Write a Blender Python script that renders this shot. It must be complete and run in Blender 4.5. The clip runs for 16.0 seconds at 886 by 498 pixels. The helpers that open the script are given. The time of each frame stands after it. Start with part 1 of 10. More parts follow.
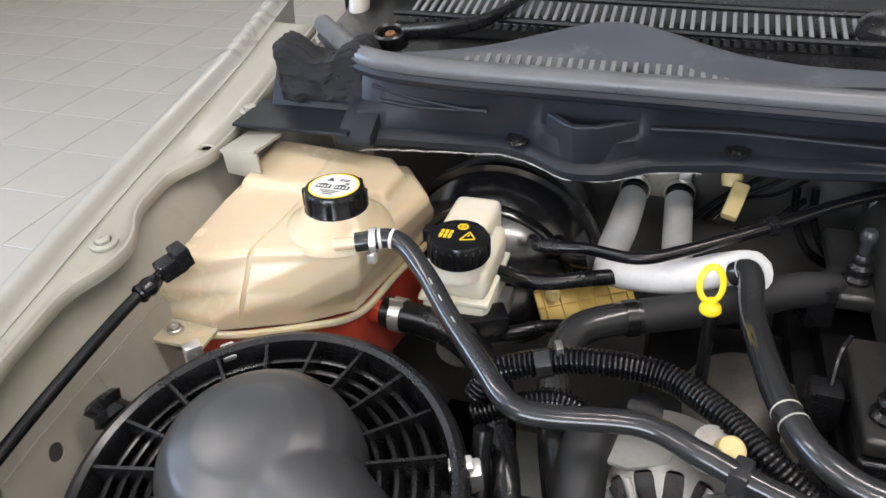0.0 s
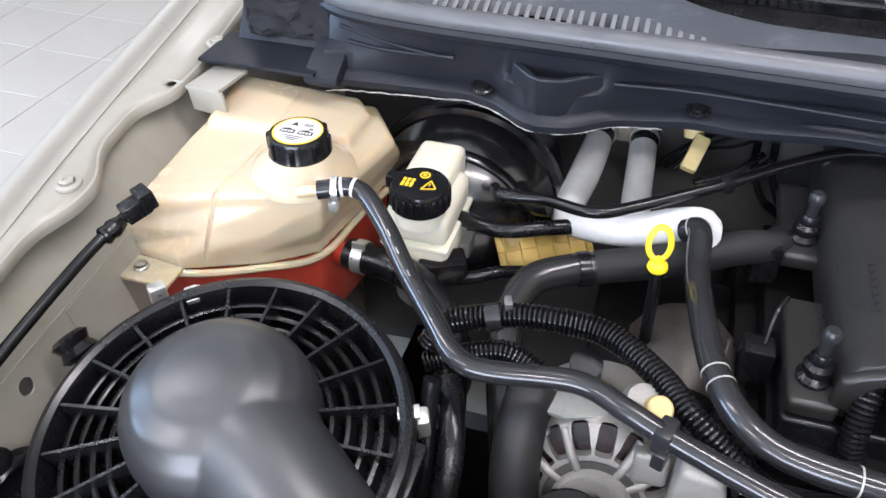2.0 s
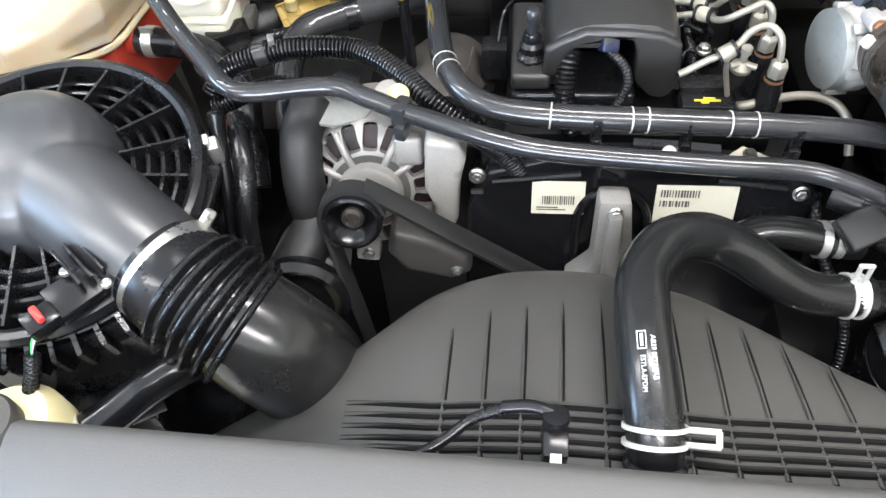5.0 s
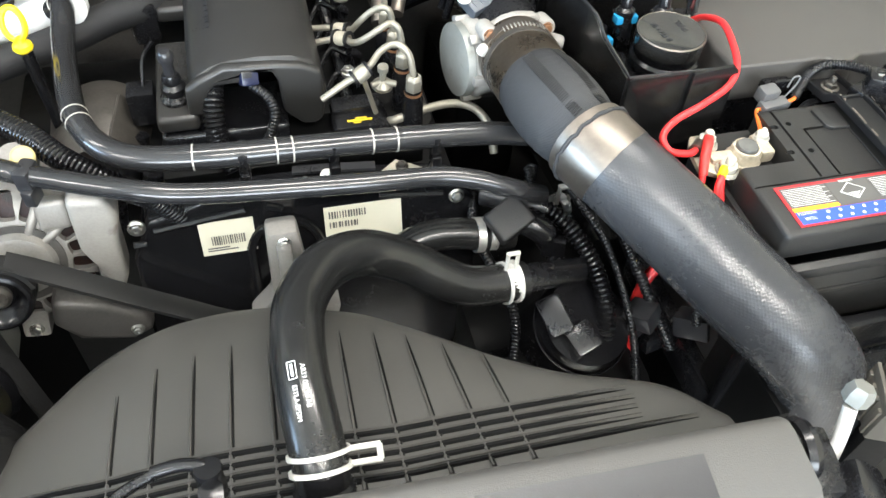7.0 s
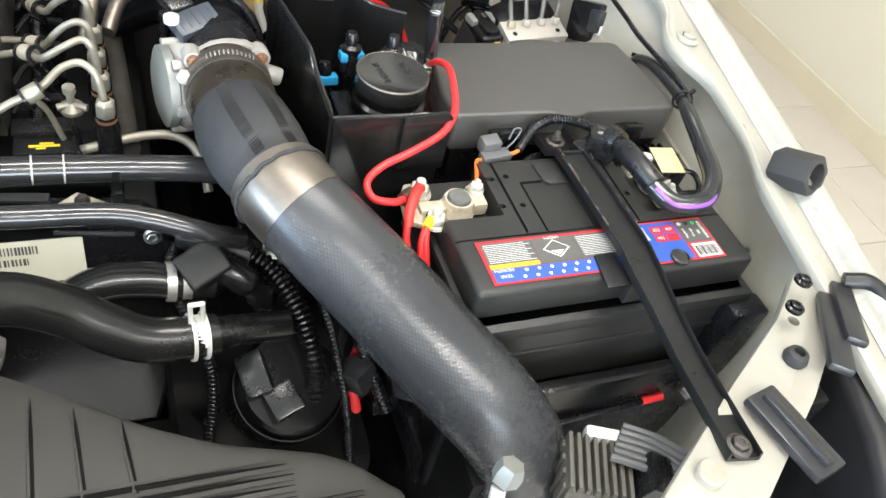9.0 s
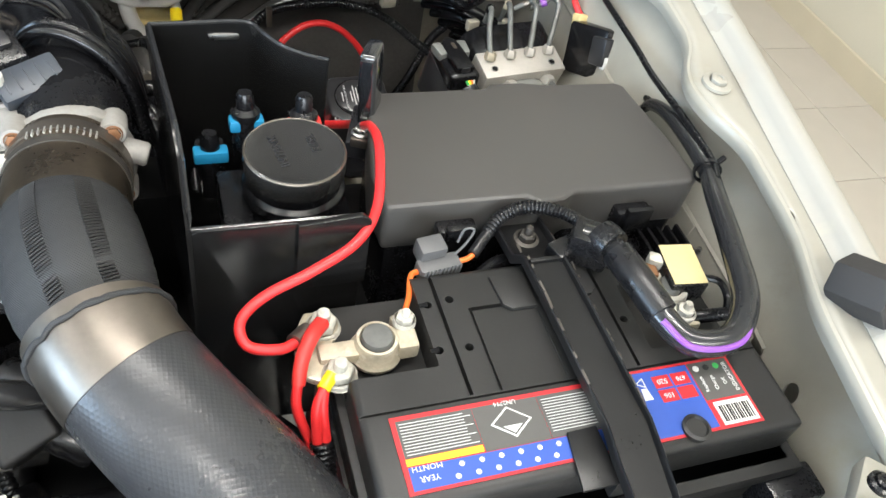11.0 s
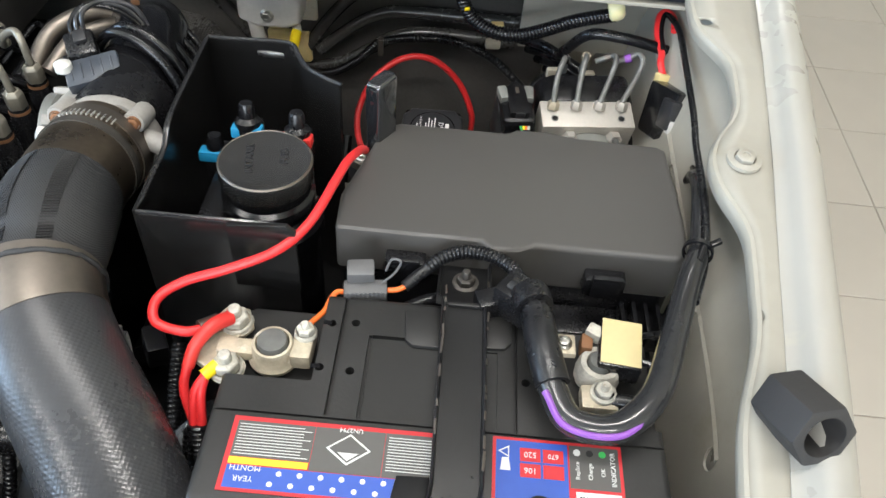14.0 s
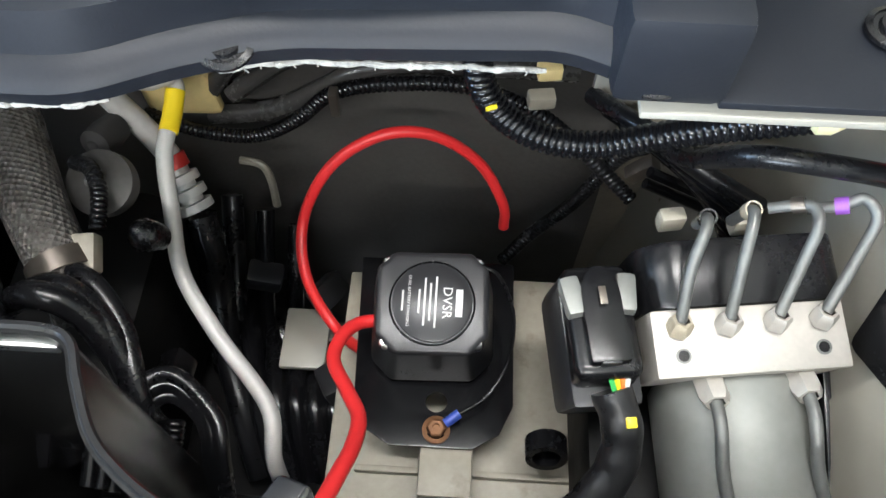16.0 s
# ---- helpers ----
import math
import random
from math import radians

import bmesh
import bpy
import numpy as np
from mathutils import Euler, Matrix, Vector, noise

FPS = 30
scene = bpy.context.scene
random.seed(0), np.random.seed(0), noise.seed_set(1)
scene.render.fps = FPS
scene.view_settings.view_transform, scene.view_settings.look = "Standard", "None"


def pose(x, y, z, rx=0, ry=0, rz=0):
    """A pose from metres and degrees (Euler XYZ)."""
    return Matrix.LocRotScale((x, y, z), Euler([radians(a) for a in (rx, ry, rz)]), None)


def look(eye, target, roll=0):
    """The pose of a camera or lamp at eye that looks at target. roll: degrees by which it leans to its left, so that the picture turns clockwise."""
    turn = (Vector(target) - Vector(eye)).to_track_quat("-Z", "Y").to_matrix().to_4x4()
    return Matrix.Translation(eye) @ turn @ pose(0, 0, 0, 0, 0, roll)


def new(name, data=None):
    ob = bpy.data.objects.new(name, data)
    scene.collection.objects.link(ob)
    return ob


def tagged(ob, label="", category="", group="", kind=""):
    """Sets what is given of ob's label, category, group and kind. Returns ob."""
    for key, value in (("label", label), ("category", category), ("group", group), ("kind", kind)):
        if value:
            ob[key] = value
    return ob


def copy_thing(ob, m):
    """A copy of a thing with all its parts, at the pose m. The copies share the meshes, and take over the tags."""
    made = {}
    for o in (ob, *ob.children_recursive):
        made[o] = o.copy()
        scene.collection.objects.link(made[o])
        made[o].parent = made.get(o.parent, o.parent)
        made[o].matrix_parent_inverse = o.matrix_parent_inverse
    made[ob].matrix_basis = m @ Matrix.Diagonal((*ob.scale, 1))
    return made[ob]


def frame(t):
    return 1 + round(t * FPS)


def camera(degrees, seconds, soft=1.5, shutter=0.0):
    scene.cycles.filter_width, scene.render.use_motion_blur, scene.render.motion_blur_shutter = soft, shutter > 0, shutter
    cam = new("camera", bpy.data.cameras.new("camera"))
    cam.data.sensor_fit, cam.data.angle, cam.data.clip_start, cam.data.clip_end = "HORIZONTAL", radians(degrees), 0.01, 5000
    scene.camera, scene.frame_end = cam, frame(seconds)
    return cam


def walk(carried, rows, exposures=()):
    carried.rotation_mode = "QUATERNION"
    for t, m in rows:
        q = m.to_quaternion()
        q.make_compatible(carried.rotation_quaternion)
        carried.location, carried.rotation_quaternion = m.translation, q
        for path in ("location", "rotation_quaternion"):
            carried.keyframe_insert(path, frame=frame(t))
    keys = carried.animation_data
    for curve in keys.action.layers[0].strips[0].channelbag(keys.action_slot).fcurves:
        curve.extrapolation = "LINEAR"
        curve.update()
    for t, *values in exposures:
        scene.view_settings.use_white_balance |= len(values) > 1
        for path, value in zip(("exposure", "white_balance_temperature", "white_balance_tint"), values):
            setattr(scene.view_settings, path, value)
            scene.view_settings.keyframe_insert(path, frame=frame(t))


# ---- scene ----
cam = camera(59.5, 16.0)
PATH = [
    (0, (-0.268, -0.004, 1.467), (-0.8, 1.591, 0.384), -2.6),
    (0.5, (-0.252, 0.004, 1.482), (-0.755, 1.585, 0.365), -1.4),
    (1, (-0.25, 0.038, 1.5), (-0.73, 1.6, 0.347), -0.8),
    (1.5, (-0.25, 0.04, 1.513), (-0.708, 1.56, 0.297), -0.3),
    (2, (-0.248, 0.013, 1.513), (-0.701, 1.478, 0.229), -0.1),
    (2.5, (-0.229, -0.038, 1.521), (-0.682, 1.372, 0.177), -0.3),
    (3, (-0.212, -0.104, 1.524), (-0.656, 1.249, 0.119), -1.0),
    (3.2, (-0.207, -0.122, 1.52), (-0.646, 1.211, 0.095), -1.4),
    (5.3, (-0.077, -0.138, 1.507), (-0.163, 1.112, -0.052), -3.7),
    (5.5, (-0.066, -0.134, 1.506), (-0.088, 1.12, -0.051), -2.8),
    (6, (-0.041, -0.137, 1.513), (0.09, 1.117, -0.04), -0.4),
    (6.5, (-0.019, -0.138, 1.518), (0.25, 1.113, -0.019), 2.2),
    (7, (0.003, -0.138, 1.515), (0.395, 1.103, -0.004), 4.7),
    (7.5, (0.018, -0.14, 1.51), (0.513, 1.083, 0.007), 7.1),
    (8, (0.007, -0.155, 1.51), (0.591, 1.049, 0.024), 9.1),
    (8.5, (0.014, -0.169, 1.513), (0.7, 1.007, 0.048), 11.8),
    (9, (0.167, -0.134, 1.489), (0.894, 1.093, 0.086), 16.3),
    (9.2, (0.232, -0.1, 1.477), (0.942, 1.159, 0.094), 17.2),
    (11.3, (0.328, 0.049, 1.435), (0.949, 1.271, -0.02), 13.7),
    (11.5, (0.331, 0.049, 1.439), (0.95, 1.297, 0.003), 13.3),
    (12, (0.339, 0.053, 1.449), (0.945, 1.347, 0.051), 12.6),
    (12.5, (0.339, 0.051, 1.462), (0.912, 1.388, 0.089), 11.8),
    (13, (0.345, 0.023, 1.471), (0.883, 1.387, 0.111), 11.3),
    (13.5, (0.418, -0.051, 1.487), (0.798, 1.349, 0.11), 9.4),
    (14, (0.536, 0.015, 1.459), (0.537, 1.392, 0.009), 5.3),
    (14.5, (0.538, 0.198, 1.408), (0.474, 1.487, -0.12), 3.8),
    (15, (0.545, 0.306, 1.365), (0.515, 1.533, -0.214), 2.3),
    (15.5, (0.543, 0.428, 1.352), (0.514, 1.52, -0.323), 1.6),
    (16, (0.528, 0.491, 1.342), (0.481, 1.477, -0.398), 0.7),
]
walk(cam, [(t, look(eye, target, roll)) for t, eye, target, roll in PATH], exposures=[(0.0, -0.84, 6650, 17), (1.5, -0.60, 6250, 19), (3.0, -0.38, 6150, 17), (5.5, 0.23, 6350, 13), (7.5, 0.07, 6600, 9), (9.0, -0.11, 6600, 10), (11.5, -0.36, 6600, 10), (12.5, -0.37, 6500, 10), (14.0, -0.62, 6500, 11), (14.5, -0.22, 6100, 11), (15.0, -0.11, 6450, 11), (16.0, 0.0, 6250, 10)])

# ---- world and light ----
world = bpy.data.worlds.new("showroom_daylight")
scene.world = world
world.use_nodes = True
wn = world.node_tree.nodes
sky = wn.new("ShaderNodeTexSky")
sky.sky_type, sky.sun_disc = "NISHITA", False
sky.sun_elevation, sky.sun_rotation = radians(40), radians(200)
world.node_tree.links.new(sky.outputs[0], wn["Background"].inputs[0])
wn["Background"].inputs[1].default_value = 0.08


def area(name, m, sx, sy, watts, colour):
    data = bpy.data.lights.new(name, "AREA")
    data.shape, data.size, data.size_y, data.energy, data.color = "RECTANGLE", sx, sy, watts, colour
    ob = new(name, data)
    ob.matrix_world = m
    return ob


# the shop windows behind the camera and to the side, and the ceiling's fluorescent battens
area("window_light", look((-0.8, -4.35, 1.8), (-0.8, 0, 1.2)), 3.4, 1.6, 400, (0.80, 0.90, 1.0))
area("side_window_light", look((-5.80, -0.8, 1.85), (0, 0.3, 1.05)), 3.2, 1.8, 480, (0.52, 0.74, 1.0))
for lx, ly, watts in ((-2.2, -1.4, 55), (0.5, -1.4, 70), (-2.2, 0.5, 30), (0.5, 0.5, 52), (-2.4, 3.4, 16), (0.9, 3.4, 22)):
    area("ceiling_batten_light", look((lx, ly, 3.15), (lx, ly + 0.001, 0)), 1.5, 0.14, watts, (1.0, 0.97, 0.92))

# ---- helpers of this scene ----
PLACED = {}


def thing(name, at, label, category, group="", kind=""):
    e = new(name)
    e.empty_display_size = 0.03
    e.matrix_basis = Matrix.Translation(at)
    PLACED[e] = Matrix.Translation(at)
    return tagged(e, label, category, group, kind)


def shade(me, smooth):
    if smooth:
        me.shade_smooth()
        me.set_sharp_from_angle(angle=radians(38))


def mesh_of(name, bm, material, smooth=True):
    me = bpy.data.meshes.new(name)
    bmesh.ops.recalc_face_normals(bm, faces=bm.faces)
    bm.to_mesh(me)
    bm.free()
    me.materials.append(material)
    shade(me, smooth)
    return me


def part(name, bm, material, parent, label="", smooth=True):
    """A bmesh in world metres, as one mesh under a thing or a part."""
    ob = new(name, mesh_of(name, bm, material, smooth))
    ob.parent = parent
    ob.matrix_parent_inverse = PLACED.get(parent, Matrix()).inverted()
    PLACED[ob] = Matrix()
    return tagged(ob, label)


def solo(name, bm, material, label, category, group="", kind="", smooth=True):
    """A thing that is one mesh; its origin goes to its base."""
    xs = [v.co.copy() for v in bm.verts]
    c = Vector((sum(v.x for v in xs) / len(xs), sum(v.y for v in xs) / len(xs), min(v.z for v in xs)))
    bmesh.ops.translate(bm, vec=-c, verts=bm.verts)
    ob = new(name, mesh_of(name, bm, material, smooth))
    ob.matrix_basis = Matrix.Translation(c)
    PLACED[ob] = Matrix.Translation(c)
    return tagged(ob, label, category, group, kind)


def add(bm, *others):
    """Join other bmeshes into bm."""
    for o in others:
        me = bpy.data.meshes.new("tmp")
        o.to_mesh(me)
        o.free()
        bm.from_mesh(me)
        bpy.data.meshes.remove(me)
    return bm


def moved(bm, m):
    bmesh.ops.transform(bm, matrix=m, verts=bm.verts)
    return bm


def bevelled(bm, w, seg=2, angle=30):
    if w > 0:
        edges = [e for e in bm.edges if len(e.link_faces) == 2 and e.calc_face_angle(0) > radians(angle)]
        bmesh.ops.bevel(bm, geom=edges, offset=w, segments=seg, affect="EDGES", profile=0.6, clamp_overlap=True)
    return bm


def box(x0, x1, y0, y1, z0, z1, bev=0.002, seg=2):
    bm = bmesh.new()
    bmesh.ops.create_cube(bm, size=1)
    bmesh.ops.transform(bm, matrix=Matrix.LocRotScale(((x0 + x1) / 2, (y0 + y1) / 2, (z0 + z1) / 2), None, (x1 - x0, y1 - y0, z1 - z0)), verts=bm.verts)
    return bevelled(bm, bev, seg)


def obox(m, sx, sy, sz, bev=0.002, seg=2):
    """A box of that size about the origin of the pose m."""
    return moved(box(-sx / 2, sx / 2, -sy / 2, sy / 2, -sz / 2, sz / 2, bev, seg), m)


def prism(pts, axis, a, b, bev=0.0, seg=2):
    """A polygon drawn in the plane across an axis, from a to b along it."""
    put = {"x": lambda u, v, w: (w, u, v), "y": lambda u, v, w: (u, w, v), "z": lambda u, v, w: (u, v, w)}[axis]
    bm = bmesh.new()
    low = [bm.verts.new(put(u, v, a)) for u, v in pts]
    top = [bm.verts.new(put(u, v, b)) for u, v in pts]
    bm.faces.new(low)
    bm.faces.new(top[::-1])
    n = len(pts)
    for i in range(n):
        bm.faces.new((low[i], low[(i + 1) % n], top[(i + 1) % n], top[i]))
    bmesh.ops.recalc_face_normals(bm, faces=bm.faces)
    return bevelled(bm, bev, seg)


def facing(at, way):
    """The pose at a point whose z looks along way."""
    return Matrix.Translation(at) @ Vector(way).normalized().to_track_quat("Z", "Y").to_matrix().to_4x4()


def lathe(profile, at=(0, 0, 0), way=(0, 0, 1), n=32):
    """A profile of (radius, height) turned about an axis."""
    bm = bmesh.new()
    rings = []
    for r, h in profile:
        if r < 1e-6:
            rings.append([bm.verts.new((0, 0, h))])
        else:
            rings.append([bm.verts.new((r * math.cos(2 * math.pi * i / n), r * math.sin(2 * math.pi * i / n), h)) for i in range(n)])
    for p, q in zip(rings, rings[1:]):
        for i in range(n):
            j = (i + 1) % n
            if len(p) == 1 and len(q) == 1:
                continue
            if len(p) == 1:
                bm.faces.new((p[0], q[i], q[j]))
            elif len(q) == 1:
                bm.faces.new((p[i], p[j], q[0]))
            else:
                bm.faces.new((p[i], p[j], q[j], q[i]))
    return moved(bm, facing(at, way))


def spline(pts, sub=8):
    """A smooth line through the points."""
    p = [Vector(a) for a in pts]
    p = [p[0] * 2 - p[1]] + p + [p[-1] * 2 - p[-2]]
    out = []
    for i in range(1, len(p) - 2):
        for k in range(sub):
            t = k / sub
            out.append(0.5 * (2 * p[i] + (p[i + 1] - p[i - 1]) * t + (2 * p[i - 1] - 5 * p[i] + 4 * p[i + 1] - p[i + 2]) * t * t
                              + (3 * p[i] - p[i - 1] - 3 * p[i + 1] + p[i + 2]) * t ** 3))
    return out + [p[-2]]


def resample(line, step):
    acc, out, left = 0.0, [line[0]], step
    for a, b in zip(line, line[1:]):
        d = (b - a).length
        while d >= left > 0:
            a = a + (b - a) * (left / d)
            out.append(a)
            d, left = (b - a).length, step
        left -= d
    return out


def sweep(line, radius, n=14, caps=True, flat=1.0):
    """A tube along a line; radius is a number or a function of the way gone (0 to 1) and its number."""
    bm = bmesh.new()
    up, rings = None, []
    last = len(line) - 1
    for i, c in enumerate(line):
        d = (line[min(i + 1, last)] - line[max(i - 1, 0)]).normalized()
        if up is None:
            up = d.orthogonal().normalized()
        up = (up - d * up.dot(d)).normalized()
        side = d.cross(up)
        r = radius(i / last, i) if callable(radius) else radius
        rings.append([bm.verts.new(c + (up * math.cos(2 * math.pi * k / n) * flat + side * math.sin(2 * math.pi * k / n)) * r) for k in range(n)])
    for p, q in zip(rings, rings[1:]):
        for k in range(n):
            bm.faces.new((p[k], p[(k + 1) % n], q[(k + 1) % n], q[k]))
    if caps:
        bm.faces.new(rings[0][::-1])
        bm.faces.new(rings[-1])
    return bm


def tube(pts, r, n=14, sub=8, caps=True):
    return sweep(spline(pts, sub), r, n, caps)


def conduit(pts, r, pitch=0.0035, depth=0.12, n=12):
    """Corrugated split tube."""
    line = resample(spline(pts, 10), pitch / 3)
    return sweep(line, lambda u, i: r * (1 - depth * (i % 3 == 0)), n)


def loft(rings, caps=True, closed=True):
    bm = bmesh.new()
    vs = [[bm.verts.new(p) for p in ring] for ring in rings]
    n = len(vs[0])
    for p, q in zip(vs, vs[1:]):
        for k in range(n if closed else n - 1):
            bm.faces.new((p[k], p[(k + 1) % n], q[(k + 1) % n], q[k]))
    if caps and closed:
        bm.faces.new(vs[0][::-1])
        bm.faces.new(vs[-1])
    return bm


def sheet(nu, nv, f, thick=0.0):
    """A sheet over a grid of (0..1, 0..1), with a thickness below it."""
    bm = bmesh.new()
    vs = [[bm.verts.new(f(i / nu, j / nv)) for j in range(nv + 1)] for i in range(nu + 1)]
    for i in range(nu):
        for j in range(nv):
            bm.faces.new((vs[i][j], vs[i + 1][j], vs[i + 1][j + 1], vs[i][j + 1]))
    if thick:
        bmesh.ops.recalc_face_normals(bm, faces=bm.faces)
        bmesh.ops.solidify(bm, geom=bm.faces[:], thickness=thick)
    return bm


def between(table, x):
    """Straight lines through a table of (x, value)."""
    return float(np.interp(x, [a for a, _ in table], [b for _, b in table]))


def cut(ob, cutters):
    """Real holes: take the cutters' volume out of a mesh object."""
    knives = []
    for bm in cutters:
        k = new("knife", mesh_of("knife", bm, ob.data.materials[0], False))
        m = ob.modifiers.new("hole", "BOOLEAN")
        m.object, m.solver = k, "EXACT"
        knives.append(k)
    bpy.context.view_layer.update()
    me = bpy.data.meshes.new_from_object(ob.evaluated_get(bpy.context.evaluated_depsgraph_get()))
    ob.modifiers.clear()
    ob.data = me
    shade(me, True)
    for k in knives:
        bpy.data.objects.remove(k)


def hexbolt(r=0.006, h=0.006, flange=1.35, at=(0, 0, 0), way=(0, 0, 1), stud=0.0):
    """A flanged hexagon bolt head, with a stud's end if wanted."""
    bm = lathe([(0, -0.002), (r * flange, -0.002), (r * flange, 0.0008), (r * 1.1, 0.002)], n=20)
    hx = lathe([(r, 0), (r, h * 0.85), (r * 0.82, h), (r * 0.45, h), (r * 0.4, h * 0.8), (0, h * 0.8)], n=6)
    add(bm, hx)
    if stud:
        add(bm, lathe([(r * 0.5, 0), (r * 0.5, h + stud - 0.001), (r * 0.38, h + stud), (0, h + stud)], n=14))
    return moved(bm, facing(at, way))


def letters(text, size, m, material, parent, name="lettering", label="", thick=0.0002):
    """Raised or printed words with the built-in font, lying in the plane of the pose m."""
    cu = bpy.data.curves.new("words", "FONT")
    cu.body, cu.size, cu.extrude, cu.align_x, cu.align_y, cu.resolution_u = text, size, thick, "CENTER", "CENTER", 2
    tmp = new("words", cu)
    bpy.context.view_layer.update()
    me = bpy.data.meshes.new_from_object(tmp.evaluated_get(bpy.context.evaluated_depsgraph_get()))
    bpy.data.objects.remove(tmp)
    me.transform(m)
    me.materials.clear()
    me.materials.append(material)
    ob = new(name, me)
    ob.parent = parent
    ob.matrix_parent_inverse = PLACED.get(parent, Matrix()).inverted()
    PLACED[ob] = Matrix()
    return tagged(ob, label)


def plate(m, sx, sy, h=0.0004, bev=0.0):
    """A thin plate lying on the plane of the pose m."""
    return moved(box(-sx / 2, sx / 2, -sy / 2, sy / 2, 0, h, bev, 1), m)


def strip(pts, width, thick, normal=(0, 0, 1)):
    """A flat strap along a line of points."""
    line, nz, rings = [Vector(p) for p in pts], Vector(normal), []
    for i, c in enumerate(line):
        d = (line[min(i + 1, len(line) - 1)] - line[max(i - 1, 0)]).normalized()
        s = d.cross(nz).normalized() * width / 2
        t = s.cross(d).normalized() * thick / 2
        rings.append([c + s + t, c - s + t, c - s - t, c + s - t])
    return loft(rings)

# ---- materials ----
def mat(name, colour, rough=0.5, metal=0.0, vary=0.12, big=9.0, fine=220.0, bump=0.08, coat=0.0, spec=0.5, rvary=0.12, sheen=0.0, through_light=0.0, stain=None, emission=0.0):
    """A surface with a grain and broader wear: colour, gloss and relief vary at two scales."""
    m = bpy.data.materials.new(name)
    m.use_nodes = True
    nt = m.node_tree
    n, l = nt.nodes, nt.links
    b = n["Principled BSDF"]
    co = n.new("ShaderNodeTexCoord")
    n1, n2 = n.new("ShaderNodeTexNoise"), n.new("ShaderNodeTexNoise")
    n1.inputs["Scale"].default_value, n1.inputs["Detail"].default_value = big, 5
    n2.inputs["Scale"].default_value, n2.inputs["Detail"].default_value = fine, 3
    l.new(co.outputs["Object"], n1.inputs["Vector"])
    l.new(co.outputs["Object"], n2.inputs["Vector"])
    mix = n.new("ShaderNodeMath")
    mix.operation = "MULTIPLY_ADD"
    l.new(n2.outputs[0], mix.inputs[0])
    mix.inputs[1].default_value = 0.45
    l.new(n1.outputs[0], mix.inputs[2])
    ramp = n.new("ShaderNodeMapRange")
    ramp.inputs[1].default_value, ramp.inputs[2].default_value = 0.42, 1.02
    ramp.inputs[3].default_value, ramp.inputs[4].default_value = 1 - vary, 1 + vary
    l.new(mix.outputs[0], ramp.inputs[0])
    mul = n.new("ShaderNodeMix")
    mul.data_type, mul.blend_type = "RGBA", "MULTIPLY"
    mul.inputs[0].default_value = 1.0
    mul.inputs[6].default_value = (*colour, 1)
    l.new(ramp.outputs[0], mul.inputs[7])
    out = mul.outputs[2]
    if stain:
        n3 = n.new("ShaderNodeTexNoise")
        n3.inputs["Scale"].default_value, n3.inputs["Detail"].default_value, n3.inputs["Roughness"].default_value = stain[1], 8, 0.65
        l.new(co.outputs["Object"], n3.inputs["Vector"])
        cut_in = n.new("ShaderNodeMapRange")
        cut_in.inputs[1].default_value, cut_in.inputs[2].default_value = stain[2], stain[2] + (stain[3] if len(stain) > 3 else 0.12)
        l.new(n3.outputs[0], cut_in.inputs[0])
        sm = n.new("ShaderNodeMix")
        sm.data_type = "RGBA"
        l.new(cut_in.outputs[0], sm.inputs[0])
        l.new(out, sm.inputs[6])
        sm.inputs[7].default_value = (*stain[0], 1)
        out = sm.outputs[2]
    l.new(out, b.inputs["Base Color"])
    rr = n.new("ShaderNodeMapRange")
    rr.inputs[1].default_value, rr.inputs[2].default_value = 0.42, 1.02
    rr.inputs[3].default_value, rr.inputs[4].default_value = max(rough - rvary, 0.03), min(rough + rvary, 1)
    l.new(mix.outputs[0], rr.inputs[0])
    l.new(rr.outputs[0], b.inputs["Roughness"])
    b.inputs["Metallic"].default_value = metal
    b.inputs["Specular IOR Level"].default_value = spec
    b.inputs["Coat Weight"].default_value = coat
    b.inputs["Coat Roughness"].default_value = 0.12
    b.inputs["Sheen Weight"].default_value = sheen
    if through_light:
        b.inputs["Subsurface Weight"].default_value = through_light
        b.inputs["Subsurface Radius"].default_value = (0.02, 0.012, 0.006)
        b.inputs["Subsurface Scale"].default_value = 1.0
    if bump:
        bp = n.new("ShaderNodeBump")
        bp.inputs["Strength"].default_value, bp.inputs["Distance"].default_value = bump, 0.0006
        l.new(n2.outputs[0], bp.inputs["Height"])
        l.new(bp.outputs[0], b.inputs["Normal"])
    return m


def weave(name, colour, rough, scale, kind="BANDS", direction="DIAGONAL", strength=0.5, dark=0.6, dist=0.0008):
    """Cloth or pressed rubber: crossed waves in relief."""
    m = mat(name, colour, rough, vary=0.15, bump=0)
    nt = m.node_tree
    n, l = nt.nodes, nt.links
    co = n.new("ShaderNodeTexCoord")
    w = n.new("ShaderNodeTexVoronoi" if kind == "CELLS" else "ShaderNodeTexWave")
    w.inputs["Scale"].default_value = scale
    if kind == "CELLS":
        w.inputs["Randomness"].default_value = 0.0
    else:
        w.bands_direction = direction
        w.inputs["Distortion"].default_value = 1.5
    l.new(co.outputs["Object"], w.inputs["Vector"])
    bp = n.new("ShaderNodeBump")
    bp.inputs["Strength"].default_value, bp.inputs["Distance"].default_value = strength, dist
    l.new(w.outputs[0], bp.inputs["Height"])
    l.new(bp.outputs[0], n["Principled BSDF"].inputs["Normal"])
    return m


